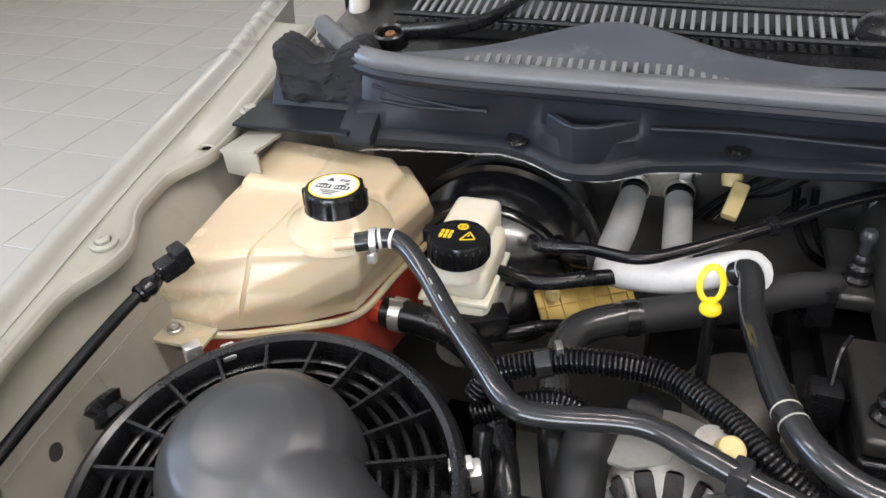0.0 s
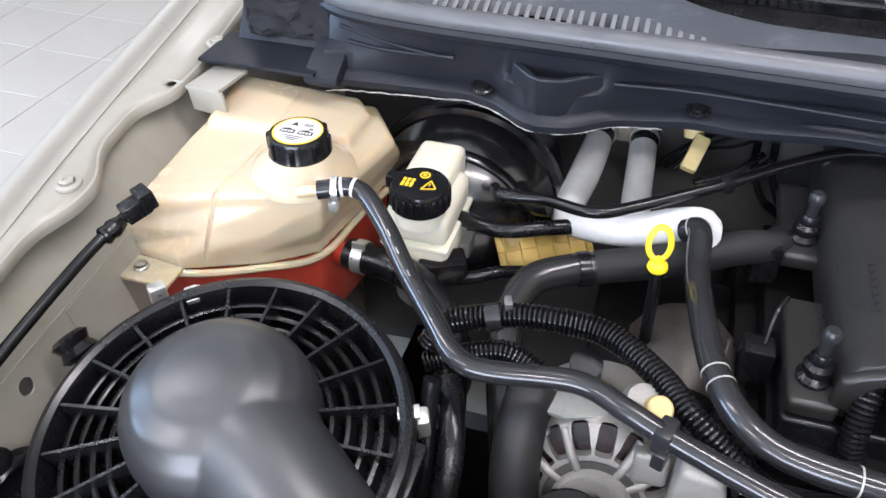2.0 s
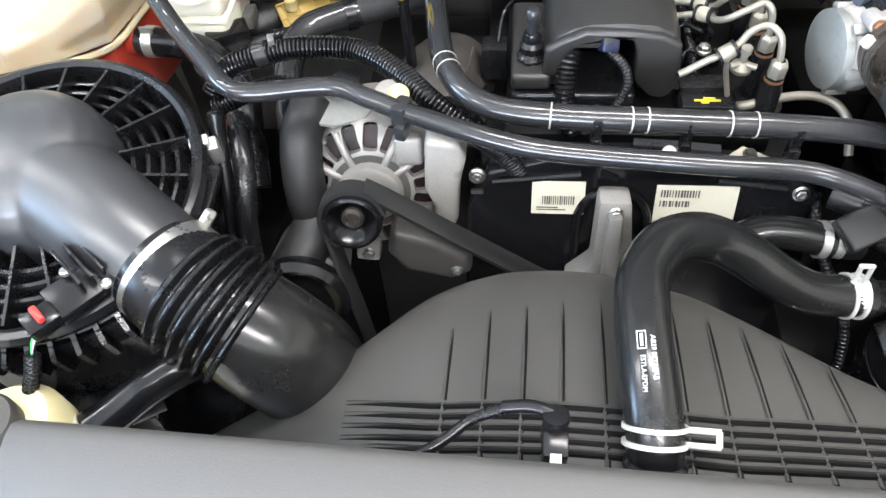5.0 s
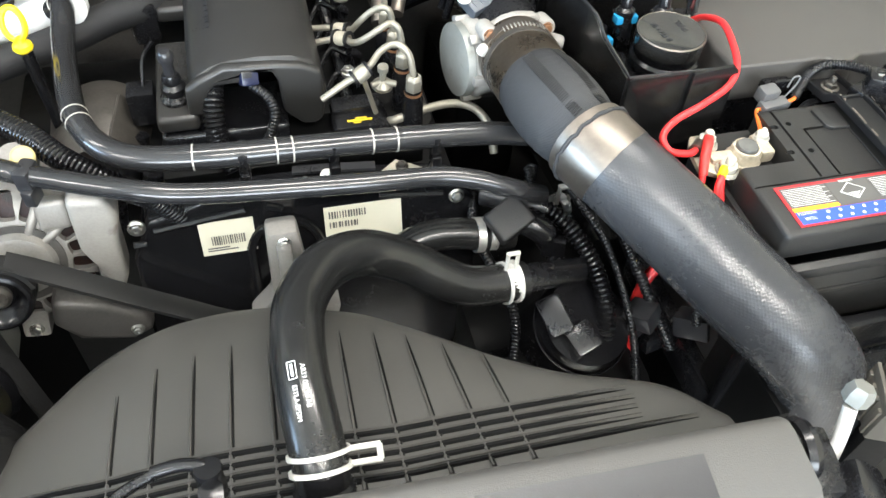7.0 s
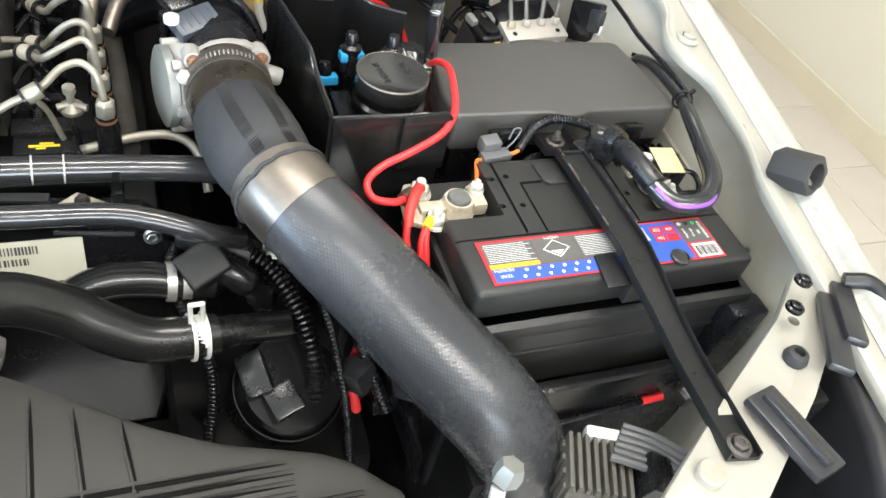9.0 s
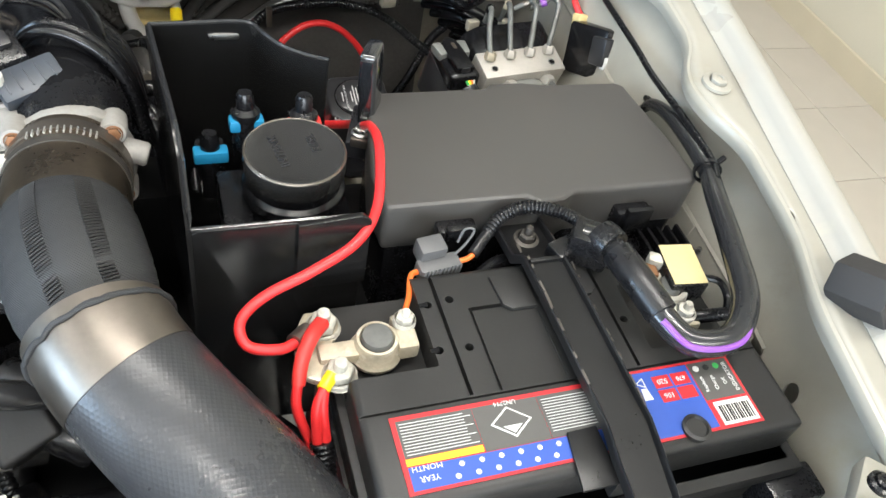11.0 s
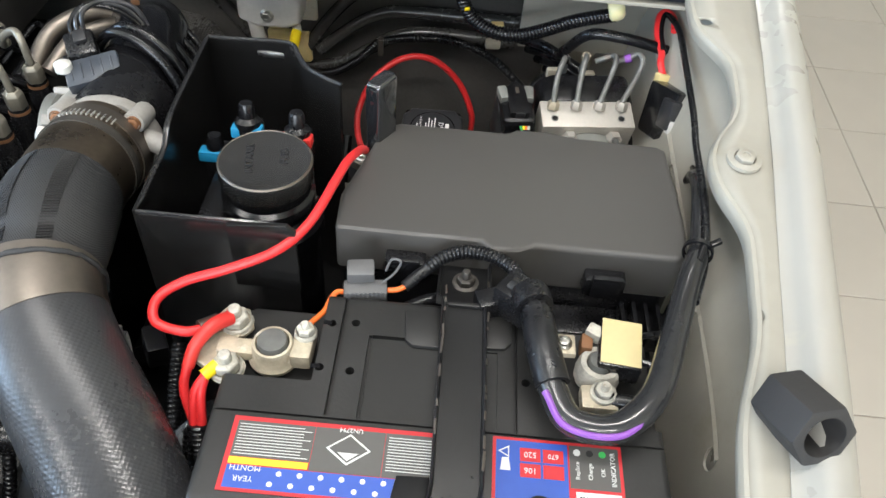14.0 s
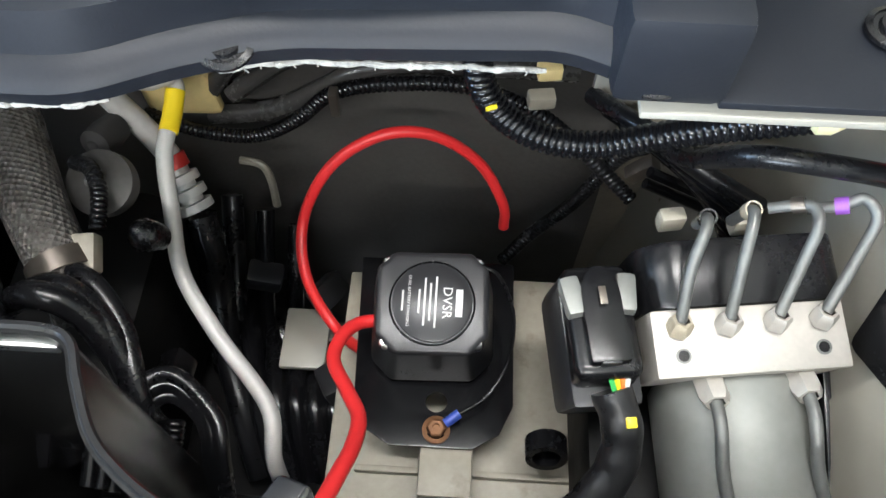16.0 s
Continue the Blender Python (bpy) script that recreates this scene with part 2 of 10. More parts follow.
PAINT = mat("cream_white_paint", (0.355, 0.343, 0.308), 0.30, vary=0.05, big=3, fine=40, bump=0.02, coat=0.6, stain=((0.43, 0.40, 0.32), 7, 0.62))
PAINT_IN = mat("inner_cream_paint", (0.335, 0.317, 0.270), 0.38, vary=0.10, big=4, fine=60, bump=0.05, coat=0.35, stain=((0.30, 0.275, 0.21), 9, 0.60))
PLASTIC = mat("black_plastic", (0.008, 0.008, 0.009), 0.25, vary=0.25, big=14, fine=500, bump=0.10, spec=0.45, rvary=0.08)
PLASTIC_GREY = mat("charcoal_plastic", (0.022, 0.022, 0.024), 0.30, vary=0.15, big=10, fine=700, bump=0.10, rvary=0.05)
PLASTIC_COWL = mat("cowl_plastic", (0.0135, 0.0155, 0.0205), 0.42, vary=0.2, big=12, fine=600, bump=0.12, spec=0.26)
PLASTIC_FADED = mat("faded_cowl_plastic", (0.058, 0.064, 0.075), 0.44, vary=0.3, big=6, fine=260, bump=0.15, stain=((0.12, 0.13, 0.15), 14, 0.58))
GLOSS = mat("gloss_black", (0.006, 0.006, 0.007), 0.20, vary=0.2, big=12, fine=160, bump=0.03, spec=0.40, rvary=0.08)
RUBBER = mat("black_rubber", (0.007, 0.007, 0.008), 0.26, vary=0.25, big=20, fine=300, bump=0.08, spec=0.40, rvary=0.10)
RUBBER_GREY = mat("grey_rubber_hose", (0.021, 0.021, 0.022), 0.17, vary=0.22, big=18, fine=400, bump=0.06, spec=0.6, rvary=0.07)
RUBBER_MATT = mat("matt_rubber", (0.028, 0.027, 0.027), 0.72, vary=0.25, big=25, fine=260, bump=0.2)
SHROUD = mat("shroud_plastic", (0.050, 0.048, 0.044), 0.38, vary=0.12, big=6, fine=900, bump=0.22, spec=0.55)
RADCOVER = mat("radiator_cover_plastic", (0.080, 0.077, 0.073), 0.60, vary=0.08, big=5, fine=900, bump=0.3)
FOAM = mat("black_foam", (0.012, 0.012, 0.0135), 0.95, vary=0.6, big=60, fine=420, bump=1.0)
TANK = mat("translucent_tank_plastic", (0.59, 0.50, 0.36), 0.22, vary=0.05, big=5, fine=60, bump=0.02, through_light=0.7, stain=((0.56, 0.435, 0.28), 4, 0.38, 0.45))
TANK_RED = mat("coolant_red_tank", (0.60, 0.075, 0.045), 0.36, vary=0.12, big=8, fine=60, bump=0.08, through_light=0.2)
RESERVOIR = mat("milky_reservoir", (0.74, 0.70, 0.58), 0.36, vary=0.06, big=14, fine=80, bump=0.06, through_light=0.3)
CREAM_BOTTLE = mat("cream_washer_bottle", (0.72, 0.66, 0.38), 0.42, vary=0.08, big=12, fine=80, bump=0.06, through_light=0.25)
BLUE = mat("blue_cap_plastic", (0.045, 0.085, 0.42), 0.42, vary=0.08, big=30, fine=300, bump=0.08)
CYAN = mat("cyan_clip_plastic", (0.012, 0.225, 0.43), 0.4, vary=0.06, bump=0.05)
REDP = mat("red_plastic", (0.62, 0.035, 0.03), 0.42, vary=0.06, bump=0.05)
REDCABLE = mat("red_cable", (0.72, 0.030, 0.032), 0.36, vary=0.10, big=30, fine=200, bump=0.05)
ORANGE = mat("orange_wire", (0.85, 0.17, 0.03), 0.4, vary=0.06, bump=0.0)
YELLOW = mat("yellow_plastic", (0.90, 0.66, 0.015), 0.38, vary=0.05, bump=0.04)
WHITE_SLEEVE = mat("white_tape_sleeve", (0.68, 0.68, 0.675), 0.62, vary=0.10, big=40, fine=160, bump=0.5)
WHITE_PRINT = mat("white_print", (0.62, 0.62, 0.60), 0.55, vary=0.06, bump=0)
YELLOW_PRINT = mat("yellow_print", (0.85, 0.58, 0.03), 0.6, vary=0.05, bump=0)
BLACK_PRINT = mat("black_print", (0.02, 0.02, 0.02), 0.6, vary=0.05, bump=0)
RED_PRINT = mat("red_print", (0.50, 0.022, 0.028), 0.45, vary=0.10, bump=0)
BLUE_PRINT = mat("blue_print", (0.030, 0.085, 0.38), 0.42, vary=0.10, bump=0)
GREY_PRINT = mat("grey_print", (0.085, 0.083, 0.078), 0.45, vary=0.12, bump=0)
GREEN_PRINT = mat("green_print", (0.05, 0.42, 0.10), 0.5, vary=0.05, bump=0)
PAPER = mat("label_paper", (0.70, 0.67, 0.54), 0.62, vary=0.05, big=30, bump=0.05)
STEEL = mat("zinc_steel", (0.62, 0.61, 0.58), 0.32, metal=1.0, vary=0.15, big=40, fine=300, bump=0.08)
CLAMP = mat("bright_clamp_steel", (0.80, 0.79, 0.76), 0.34, metal=0.85, vary=0.10, big=60, bump=0.06)
ALU = mat("cast_aluminium", (0.30, 0.287, 0.268), 0.46, metal=0.4, vary=0.22, big=25, fine=420, bump=0.5, stain=((0.34, 0.31, 0.27), 30, 0.62))
ALU_BLOCK = mat("machined_aluminium", (0.46, 0.435, 0.395), 0.46, metal=0.45, vary=0.14, big=20, fine=300, bump=0.12, stain=((0.34, 0.29, 0.23), 40, 0.60))
ALU_DULL = mat("dull_grey_metal", (0.235, 0.24, 0.225), 0.50, metal=0.4, vary=0.2, big=20, fine=200, bump=0.15, stain=((0.15, 0.15, 0.135), 30, 0.58))
PIPE_ALU = mat("aluminium_pipe", (0.56, 0.55, 0.527), 0.46, metal=0.15, vary=0.12, big=30, bump=0.06)
INJ_PIPE = mat("zinc_fuel_pipe", (0.27, 0.25, 0.205), 0.40, metal=0.45, vary=0.15, big=60, bump=0.05)
BRASS = mat("tarnished_terminal", (0.46, 0.405, 0.305), 0.50, metal=0.25, vary=0.3, big=60, fine=300, bump=0.5, stain=((0.62, 0.59, 0.50), 90, 0.55))
LEAD = mat("lead_post", (0.15, 0.153, 0.146), 0.46, metal=0.5, vary=0.25, big=90, bump=0.2)
COPPER = mat("copper_windings", (0.016, 0.0035, 0.0025), 0.4, metal=0.3, vary=0.5, big=120, fine=600, bump=0.8, stain=((0.004, 0.004, 0.004), 60, 0.48))
RUST = mat("rusty_fitting", (0.24, 0.115, 0.055), 0.6, metal=0.4, vary=0.3, big=90, bump=0.3)
CLAMP_BAND = mat("hose_clamp_band", (0.20, 0.175, 0.15), 0.40, metal=0.9, vary=0.2, big=25, fine=250, bump=0.1)
COVER = mat("engine_cover_plastic", (0.025, 0.0242, 0.023), 0.34, vary=0.2, big=10, fine=500, bump=0.1, spec=0.45, stain=((0.050, 0.048, 0.045), 9, 0.60))
BLACK_METAL = mat("black_painted_metal", (0.007, 0.007, 0.008), 0.22, vary=0.25, big=14, fine=260, bump=0.06, spec=0.36, rvary=0.08)
# Near-black, low gloss: grime plus the deep bay's shade put into the colour.
ENGINE_DARK = mat("grimy_shade_black", (0.005, 0.005, 0.005), 0.55, vary=0.5, big=16, fine=120, bump=0.4, spec=0.15)
FIREWALL = mat("firewall_insulation", (0.085, 0.080, 0.074), 0.50, vary=0.35, big=8, fine=240, bump=0.3)
BATTERY = mat("battery_case", (0.021, 0.0206, 0.020), 0.40, vary=0.15, big=18, fine=420, bump=0.15, spec=0.45)
FUSELID = mat("fusebox_lid", (0.070, 0.0665, 0.0625), 0.44, vary=0.08, big=4, fine=1100, bump=0.28)
TAPE = mat("glossy_tape", (0.012, 0.012, 0.013), 0.32, vary=0.3, big=60, fine=160, bump=0.9, spec=0.45)
TAN = mat("tan_plastic", (0.52, 0.36, 0.09), 0.5, vary=0.15, big=40, bump=0.15)
TAN_LIGHT = mat("light_tan_plastic", (0.66, 0.52, 0.24), 0.5, vary=0.15, big=40, bump=0.15)
BEIGE_PANEL = mat("unpainted_bracket", (0.33, 0.30, 0.24), 0.5, vary=0.2, big=20, bump=0.1, stain=((0.20, 0.17, 0.13), 22, 0.60))
REGULATOR = mat("grey_finned_housing", (0.090, 0.083, 0.070), 0.55, vary=0.15, big=50, bump=0.2)
PURPLE = mat("purple_stripe", (0.22, 0.07, 0.36), 0.4, vary=0.1, bump=0)
SEAL_RUBBER = mat("hood_seal_rubber", (0.095, 0.097, 0.102), 0.36, vary=0.15, big=25, fine=260, bump=0.12)
FRAY = mat("white_felt_fray", (0.34, 0.33, 0.305), 0.9, vary=0.6, big=120, fine=700, bump=1.0)
TILE = mat("beige_floor_tile", (0.54, 0.492, 0.43), 0.24, vary=0.04, big=1.2, fine=12, bump=0, rvary=0.03)
GROUT = mat("floor_grout", (0.38, 0.34, 0.29), 0.9, vary=0.2, big=6, bump=0.3)
WALLPAINT = mat("cream_wall_paint", (0.62, 0.575, 0.465), 0.8, vary=0.03, big=2, fine=150, bump=0.08)
SKIRT = mat("skirting_tile", (0.58, 0.51, 0.38), 0.35, vary=0.06, big=4, bump=0.03)
CEILING = mat("ceiling_paint", (0.80, 0.79, 0.76), 0.9, vary=0.03, big=2, bump=0.05)
GLASS_DARK = mat("windscreen_glass", (0.02, 0.024, 0.026), 0.06, vary=0.1, bump=0, rvary=0.02)
SLEEVE = weave("ribbed_cloth_sleeve", (0.030, 0.031, 0.033), 0.60, 330, strength=0.4)
BRAID = weave("pressed_rubber_braid", (0.036, 0.037, 0.040), 0.28, 420, kind="CELLS", strength=0.22)
MESH = weave("woven_mesh_sleeve", (0.13, 0.12, 0.11), 0.30, 300, kind="CELLS", strength=1.0, dist=0.003)
NAVY = mat("navy_connector", (0.008, 0.011, 0.035), 0.35, vary=0.1, bump=0.05)
CLAMP_WHITE = mat("white_coated_clamp", (0.70, 0.69, 0.65), 0.38, metal=0.2, vary=0.12, big=80, bump=0.06, stain=((0.35, 0.30, 0.22), 60, 0.66))
WORN_CAP = mat("worn_black_cap", (0.022, 0.0215, 0.021), 0.13, vary=0.25, big=40, fine=300, bump=0.08, spec=0.8, coat=0.5, stain=((0.040, 0.038, 0.036), 70, 0.60))
RELAY_PAPER = mat("yellowed_label", (0.60, 0.50, 0.26), 0.55, vary=0.08, big=40, bump=0.05)
DARK_CAST = mat("dark_cast_iron", (0.075, 0.068, 0.060), 0.50, metal=0.5, vary=0.4, big=30, fine=300, bump=0.4)
HOSE_SOFT = mat("soft_sheen_rubber", (0.013, 0.013, 0.013), 0.22, vary=0.15, big=18, fine=400, bump=0.03, spec=0.5, rvary=0.08)
SLAT = mat("grey_grille_slat", (0.19, 0.195, 0.205), 0.40, vary=0.2, big=20, fine=400, bump=0.05)
# Cast aluminium with shade in its colour; plain dark grey on the vacuum can.
ALU_SHADE = mat("shaded_grey_casting", (0.085, 0.080, 0.075), 0.5, metal=0.3, vary=0.35, big=25, fine=300, bump=0.3)
RIB_SHEEN = mat("moulded_sheen", (0.050, 0.048, 0.046), 0.26, vary=0.25, big=14, fine=240, bump=0.08, spec=0.7, rvary=0.08)
DOME = mat("dome_plastic", (0.030, 0.031, 0.034), 0.36, vary=0.18, big=10, fine=700, bump=0.10, spec=1.0, rvary=0.07)
WORN_BAND = mat("worn_paint_band", (0.42, 0.40, 0.36), 0.55, vary=0.3, big=60, bump=0.05)
BELT = mat("ribbed_belt_rubber", (0.013, 0.013, 0.013), 0.55, vary=0.25, big=25, fine=260, bump=0.2)

HOSE_MATT = mat("matt_moulded_rubber", (0.016, 0.016, 0.0165), 0.50, vary=0.22, big=30, fine=420, bump=0.25, spec=0.4)
SLEEVE_DARK = weave("dark_cloth_sleeve", (0.012, 0.012, 0.013), 0.66, 330, strength=0.4)
WORN_DUST = mat("dusty_worn_cap", (0.055, 0.052, 0.047), 0.55, vary=0.3, big=40, fine=300, bump=0.4, stain=((0.11, 0.105, 0.095), 60, 0.56))
PALE_CAST = mat("pale_cast_aluminium", (0.34, 0.325, 0.30), 0.52, metal=0.15, vary=0.2, big=25, fine=420, bump=0.4, stain=((0.24, 0.22, 0.19), 30, 0.62))
SENSOR_BLUE = mat("blue_grey_sensor", (0.050, 0.058, 0.072), 0.40, vary=0.15, big=40, fine=500, bump=0.12)
SHIELD_ENAMEL = mat("gloss_shield_enamel", (0.010, 0.0098, 0.0098), 0.22, vary=0.2, big=12, fine=160, bump=0.04, spec=0.5, rvary=0.05)
SMOKE = mat("smoked_breaker_case", (0.012, 0.013, 0.015), 0.07, vary=0.1, big=60, fine=300, bump=0.02, spec=0.9, coat=0.8, rvary=0.03)
MOTOR = mat("grey_zinc_motor_can", (0.23, 0.235, 0.22), 0.50, metal=0.35, vary=0.15, big=20, fine=200, bump=0.08)
BRONZE = mat("heat_tinted_collar", (0.155, 0.125, 0.095), 0.30, metal=0.9, vary=0.3, big=30, fine=250, bump=0.08)
CRUST = mat("corroded_nut", (0.50, 0.48, 0.42), 0.62, metal=0.25, vary=0.35, big=120, fine=600, bump=0.8, stain=((0.30, 0.24, 0.17), 110, 0.60))
STRAP = mat("worn_black_strap", (0.009, 0.009, 0.0095), 0.34, vary=0.25, big=20, fine=300, bump=0.12, spec=0.45)
FUSEGREY = mat("dusty_grey_plastic", (0.105, 0.105, 0.107), 0.48, vary=0.15, big=50, fine=500, bump=0.2)
BOOSTER = mat("enamelled_booster_drum", (0.008, 0.008, 0.009), 0.20, vary=0.2, big=9, fine=160, bump=0.03, spec=0.9, coat=0.6, rvary=0.06)

# ---- the room ----
def room():
    pitch, turn = 0.362, Matrix.Rotation(radians(-1.0), 4, "Z")
    floor = new("floor", mesh_of("floor", box(-6.2, 3.0, -4.7, 6.2, -0.12, -0.003, 0), GROUT, False))
    PLACED[floor] = Matrix()
    tagged(floor, "beige square tiled showroom floor with thin grey joints", "floor", kind="structure")
    piece = mesh_of("tile", box(-0.1790, 0.1790, -0.1790, 0.1790, -0.010, 0.0, 0.0012, 1), TILE, False)
    rest, count = bmesh.new(), 0
    for i in range(-16, 9):
        for j in range(-17, 16):
            c = turn @ Vector((-2.97 + (i + 8.5) * pitch, 2.48 + (j - 6.5) * pitch, 0))
            if not (-5.9 < c.x < 2.72 and -4.4 < c.y < 5.9):
                continue
            near = (c.x < -1.0 and c.y > 0.9) or (c.x > 1.0 and c.y > 0.4)
            if near and count < 290:
                ob = new("tile", piece)
                ob.parent, ob.matrix_basis = floor, Matrix.Translation(c) @ turn
                count += 1
            else:
                add(rest, moved(box(-0.1790, 0.1790, -0.1790, 0.1790, -0.010, 0.0, 0), Matrix.Translation(c) @ turn))
    tagged(part("tile_field", rest, TILE, floor, smooth=False), kind="stuff")
    walls = {"wall_right": box(2.745, 3.0, -4.7, 6.2, 0, 3.3, 0), "wall_back": box(-6.2, 2.8, 6.0, 6.2, 0, 3.3, 0)}
    for name, bm in walls.items():
        ob = new(name, mesh_of(name, bm, WALLPAINT, False))
        tagged(ob, "plain cream painted showroom wall", "wall", kind="structure")
    # walls with shop windows: sill, head and sides round one opening
    front = box(-6.2, 2.8, -4.7, -4.5, 0, 0.5, 0)
    add(front, box(-6.2, 2.8, -4.7, -4.5, 2.9, 3.3, 0), box(-6.2, -3.55, -4.7, -4.5, 0.5, 2.9, 0), box(1.95, 2.8, -4.7, -4.5, 0.5, 2.9, 0))
    tagged(new("wall_front", mesh_of("wall_front", front, WALLPAINT, False)), "cream painted wall with a wide shop window opening", "wall", kind="structure")
    left = box(-6.2, -6.0, -4.5, 6.0, 0, 0.7, 0)
    add(left, box(-6.2, -6.0, -4.5, 6.0, 2.9, 3.3, 0), box(-6.2, -6.0, -4.5, -2.2, 0.7, 2.9, 0), box(-6.2, -6.0, 2.8, 6.0, 0.7, 2.9, 0))
    tagged(new("wall_left", mesh_of("wall_left", left, WALLPAINT, False)), "cream painted wall with a window opening", "wall", kind="structure")
    tagged(new("ceiling", mesh_of("ceiling", box(-6.2, 3.0, -4.7, 6.2, 3.3, 3.4, 0), CEILING, False)), "plain white showroom ceiling", "ceiling", kind="structure")
    sk = prism([(2.743, 0.001), (2.743, 0.095), (2.737, 0.10), (2.731, 0.095), (2.731, 0.001)], "y", -4.4, 5.95)
    tagged(new("skirting", mesh_of("skirting", sk, SKIRT, False)), "tan tile skirting along the cream wall", "skirting", kind="structure")


room()

# ---- the car's body round the engine bay ----
EDGE = [(-0.25, 0.65), (-0.1, 0.684), (0.1, 0.722), (0.3, 0.757), (0.40, 0.772), (0.47, 0.783), (0.60, 0.800), (0.70, 0.811), (0.87, 0.832), (1.1, 0.875), (1.3, 0.91)]
WAVE = [(-0.1, 0.66), (0.1, 0.69), (0.26, 0.713), (0.32, 0.734), (0.41, 0.744), (0.445, 0.728), (0.485, 0.727), (0.53, 0.757), (0.60, 0.762), (0.635, 0.738), (0.69, 0.738), (0.80, 0.752), (1.0, 0.78)]


def flange_z(y):
    return 1.10 + 0.08 * (y - 0.47)


def body_side(s, word):
    def skin(u, v):
        y = -0.02 + 1.30 * u
        e, zt, zf = between(EDGE, y) + 0.009, flange_z(y) + 0.013, flange_z(y)
        prof = [(-0.018, zf + 0.001), (-0.013, zf + 0.002), (-0.009, zf + 0.006), (-0.0055, zt - 0.002), (-0.001, zt), (0.005, zt), (0.011, zt - 0.002),
                (0.020, zt - 0.014), (0.034, zt - 0.04), (0.048, zt - 0.09), (0.058, 0.92), (0.060, 0.62)]
        dx, z = prof[round(v * (len(prof) - 1))]
        return s * (e + dx), y, z

    fender = thing("front_fender", (s * 0.82, 0.6, 0.62), "cream white car front fender beside the open engine bay", "car fender", "front fenders")
    part("outer_panel", sheet(52, 11, skin, 0.0014), PAINT, fender)

    def shelf(u, v):
        y = -0.02 + 1.02 * u
        a, b, z = between(EDGE, y) - 0.004, smooth_wave(y) + 0.004, flange_z(y)
        return s * (a + (b - a) * v), y, z

    def lip(u, v):
        y = -0.02 + 1.02 * u
        b, z = smooth_wave(y), flange_z(y)
        x, zz = ((b + 0.0045, z + 0.0002), (b + 0.002, z - 0.0006), (b + 0.0004, z - 0.003), (b, z - 0.007), (b + 0.0015, z - 0.013))[round(v * 4)]
        return s * x, y, zz

    rail = part("mounting_flange", sheet(160, 3, shelf, 0.0), PAINT_IN, fender, "cream flange with a wavy inner edge, holes and bolts")
    part("flange_lip", sheet(160, 4, lip, 0.0), PAINT_IN, fender)
    holes = [(0.75, 0.648, 0.0055), (0.735, 0.335, 0.007) if s > 0 else (0.738, 0.36, 0.004)]
    cut(rail, [lathe([(0, -0.03), (r, -0.03), (r, 0.03), (0, 0.03)], (s * hx, hy, flange_z(hy)), (0, -0.08, 1), 18) for hx, hy, r in holes])
    solid = rail.modifiers.new("sheet_metal", "SOLIDIFY")
    solid.thickness = 0.0014

    def wall(u, v):
        y = -0.02 + 1.0 * u
        w, z = smooth_wave(y), flange_z(y)
        bulge = 0.012 * math.exp(-((y - 0.20) / 0.08) ** 2)
        prof = [(0.775, z - 0.012), (0.772, z - 0.022), (0.760, z - 0.040), (0.744, z - 0.062), (0.736, z - 0.085), (0.728, z - 0.12), (0.716, z - 0.18),
                (0.708, z - 0.24), (0.698, z - 0.32), (0.68, 0.66), (0.66, 0.55)]
        x, zz = prof[round(v * 10)]
        pinch = -0.04 * max(0.0, 0.25 - y) / 0.25
        return s * (x + pinch - bulge), y, zz

    apron = thing("inner_fender_apron", (s * 0.7, 0.5, 0.55), "cream painted inner fender panel with dark holes", "body panel", "inner fender panels")
    wallp = part("panel", sheet(60, 10, wall, 0.0015), PAINT_IN, apron)
    for py, pz in ((0.56, 0.985), (0.40, 0.955)):
        part("weld_plate", sheet(8, 6, lambda u, v: (lambda p: (p[0] - s * 0.0025, p[1], p[2]))(wall((py + 0.02 + 0.07 * u), 0.35 + 0.3 * v)), 0.001), PAINT_IN, apron)
    part("seam_sealer", tube([wall(u, 0.42) for u in np.linspace(0.30, 0.75, 12)], 0.0028, 6), PAINT_IN, apron)
    spots = [(0.33, 0.985, 0.008), (0.27, 1.0, 0.006), (0.24, 0.965, 0.004), (0.62, 1.02, 0.006)] if s < 0 else [(0.285, 0.995, 0.008), (0.262, 0.965, 0.004), (0.24, 1.005, 0.007), (0.66, 1.03, 0.005)]
    cut(wallp, [lathe([(0, -0.06), (r, -0.06), (r, 0.06), (0, 0.06)], (s * 0.735, y, z), (s, 0, 0.25), 18) for y, z, r in spots])


def smooth_wave(y):
    return sum(between(WAVE, y + d) for d in (-0.016, -0.008, 0, 0.008, 0.016)) / 5


body_side(-1, "offside")
body_side(1, "nearside")

# flange bolts, built once and copied
bolt = tagged(new("fender_bolt", mesh_of("fender_bolt", hexbolt(0.0075, 0.005, 1.7), PAINT_IN)), "cream painted flanged bolt on the fender flange", "bolt", "fender bolts")
bolt.matrix_basis = pose(-0.75, 0.47, flange_z(0.47) + 0.003, 4)
for bx, by in ((0.752, 0.472), (-0.742, 0.735)):
    copy_thing(bolt, pose(bx, by, flange_z(by) + 0.003, 4))

# firewall, floor pan and cabin closing
fw = thing("firewall", (0, 0.87, 0.4), "black insulated firewall behind the engine", "firewall")
part("bulkhead", box(-0.80, 0.80, 0.902, 0.93, 0.35, 1.125, 0.002), BEIGE_PANEL, fw, "painted steel bulkhead")


def pad(u, v):
    x, z = -0.66 + 1.30 * u, 0.52 + 0.585 * v
    y = 0.858 + 0.034 / (1 + math.exp((x + 0.06) * 40)) - 0.006 * math.sin(6 * x) - 0.012 * noise.noise((x * 4, z * 5, 0))
    d = math.hypot((x - 0.47) / 0.16, (z - 0.86) / 0.15)
    return x, y + 0.03 * max(0.0, 1 - d * d), z


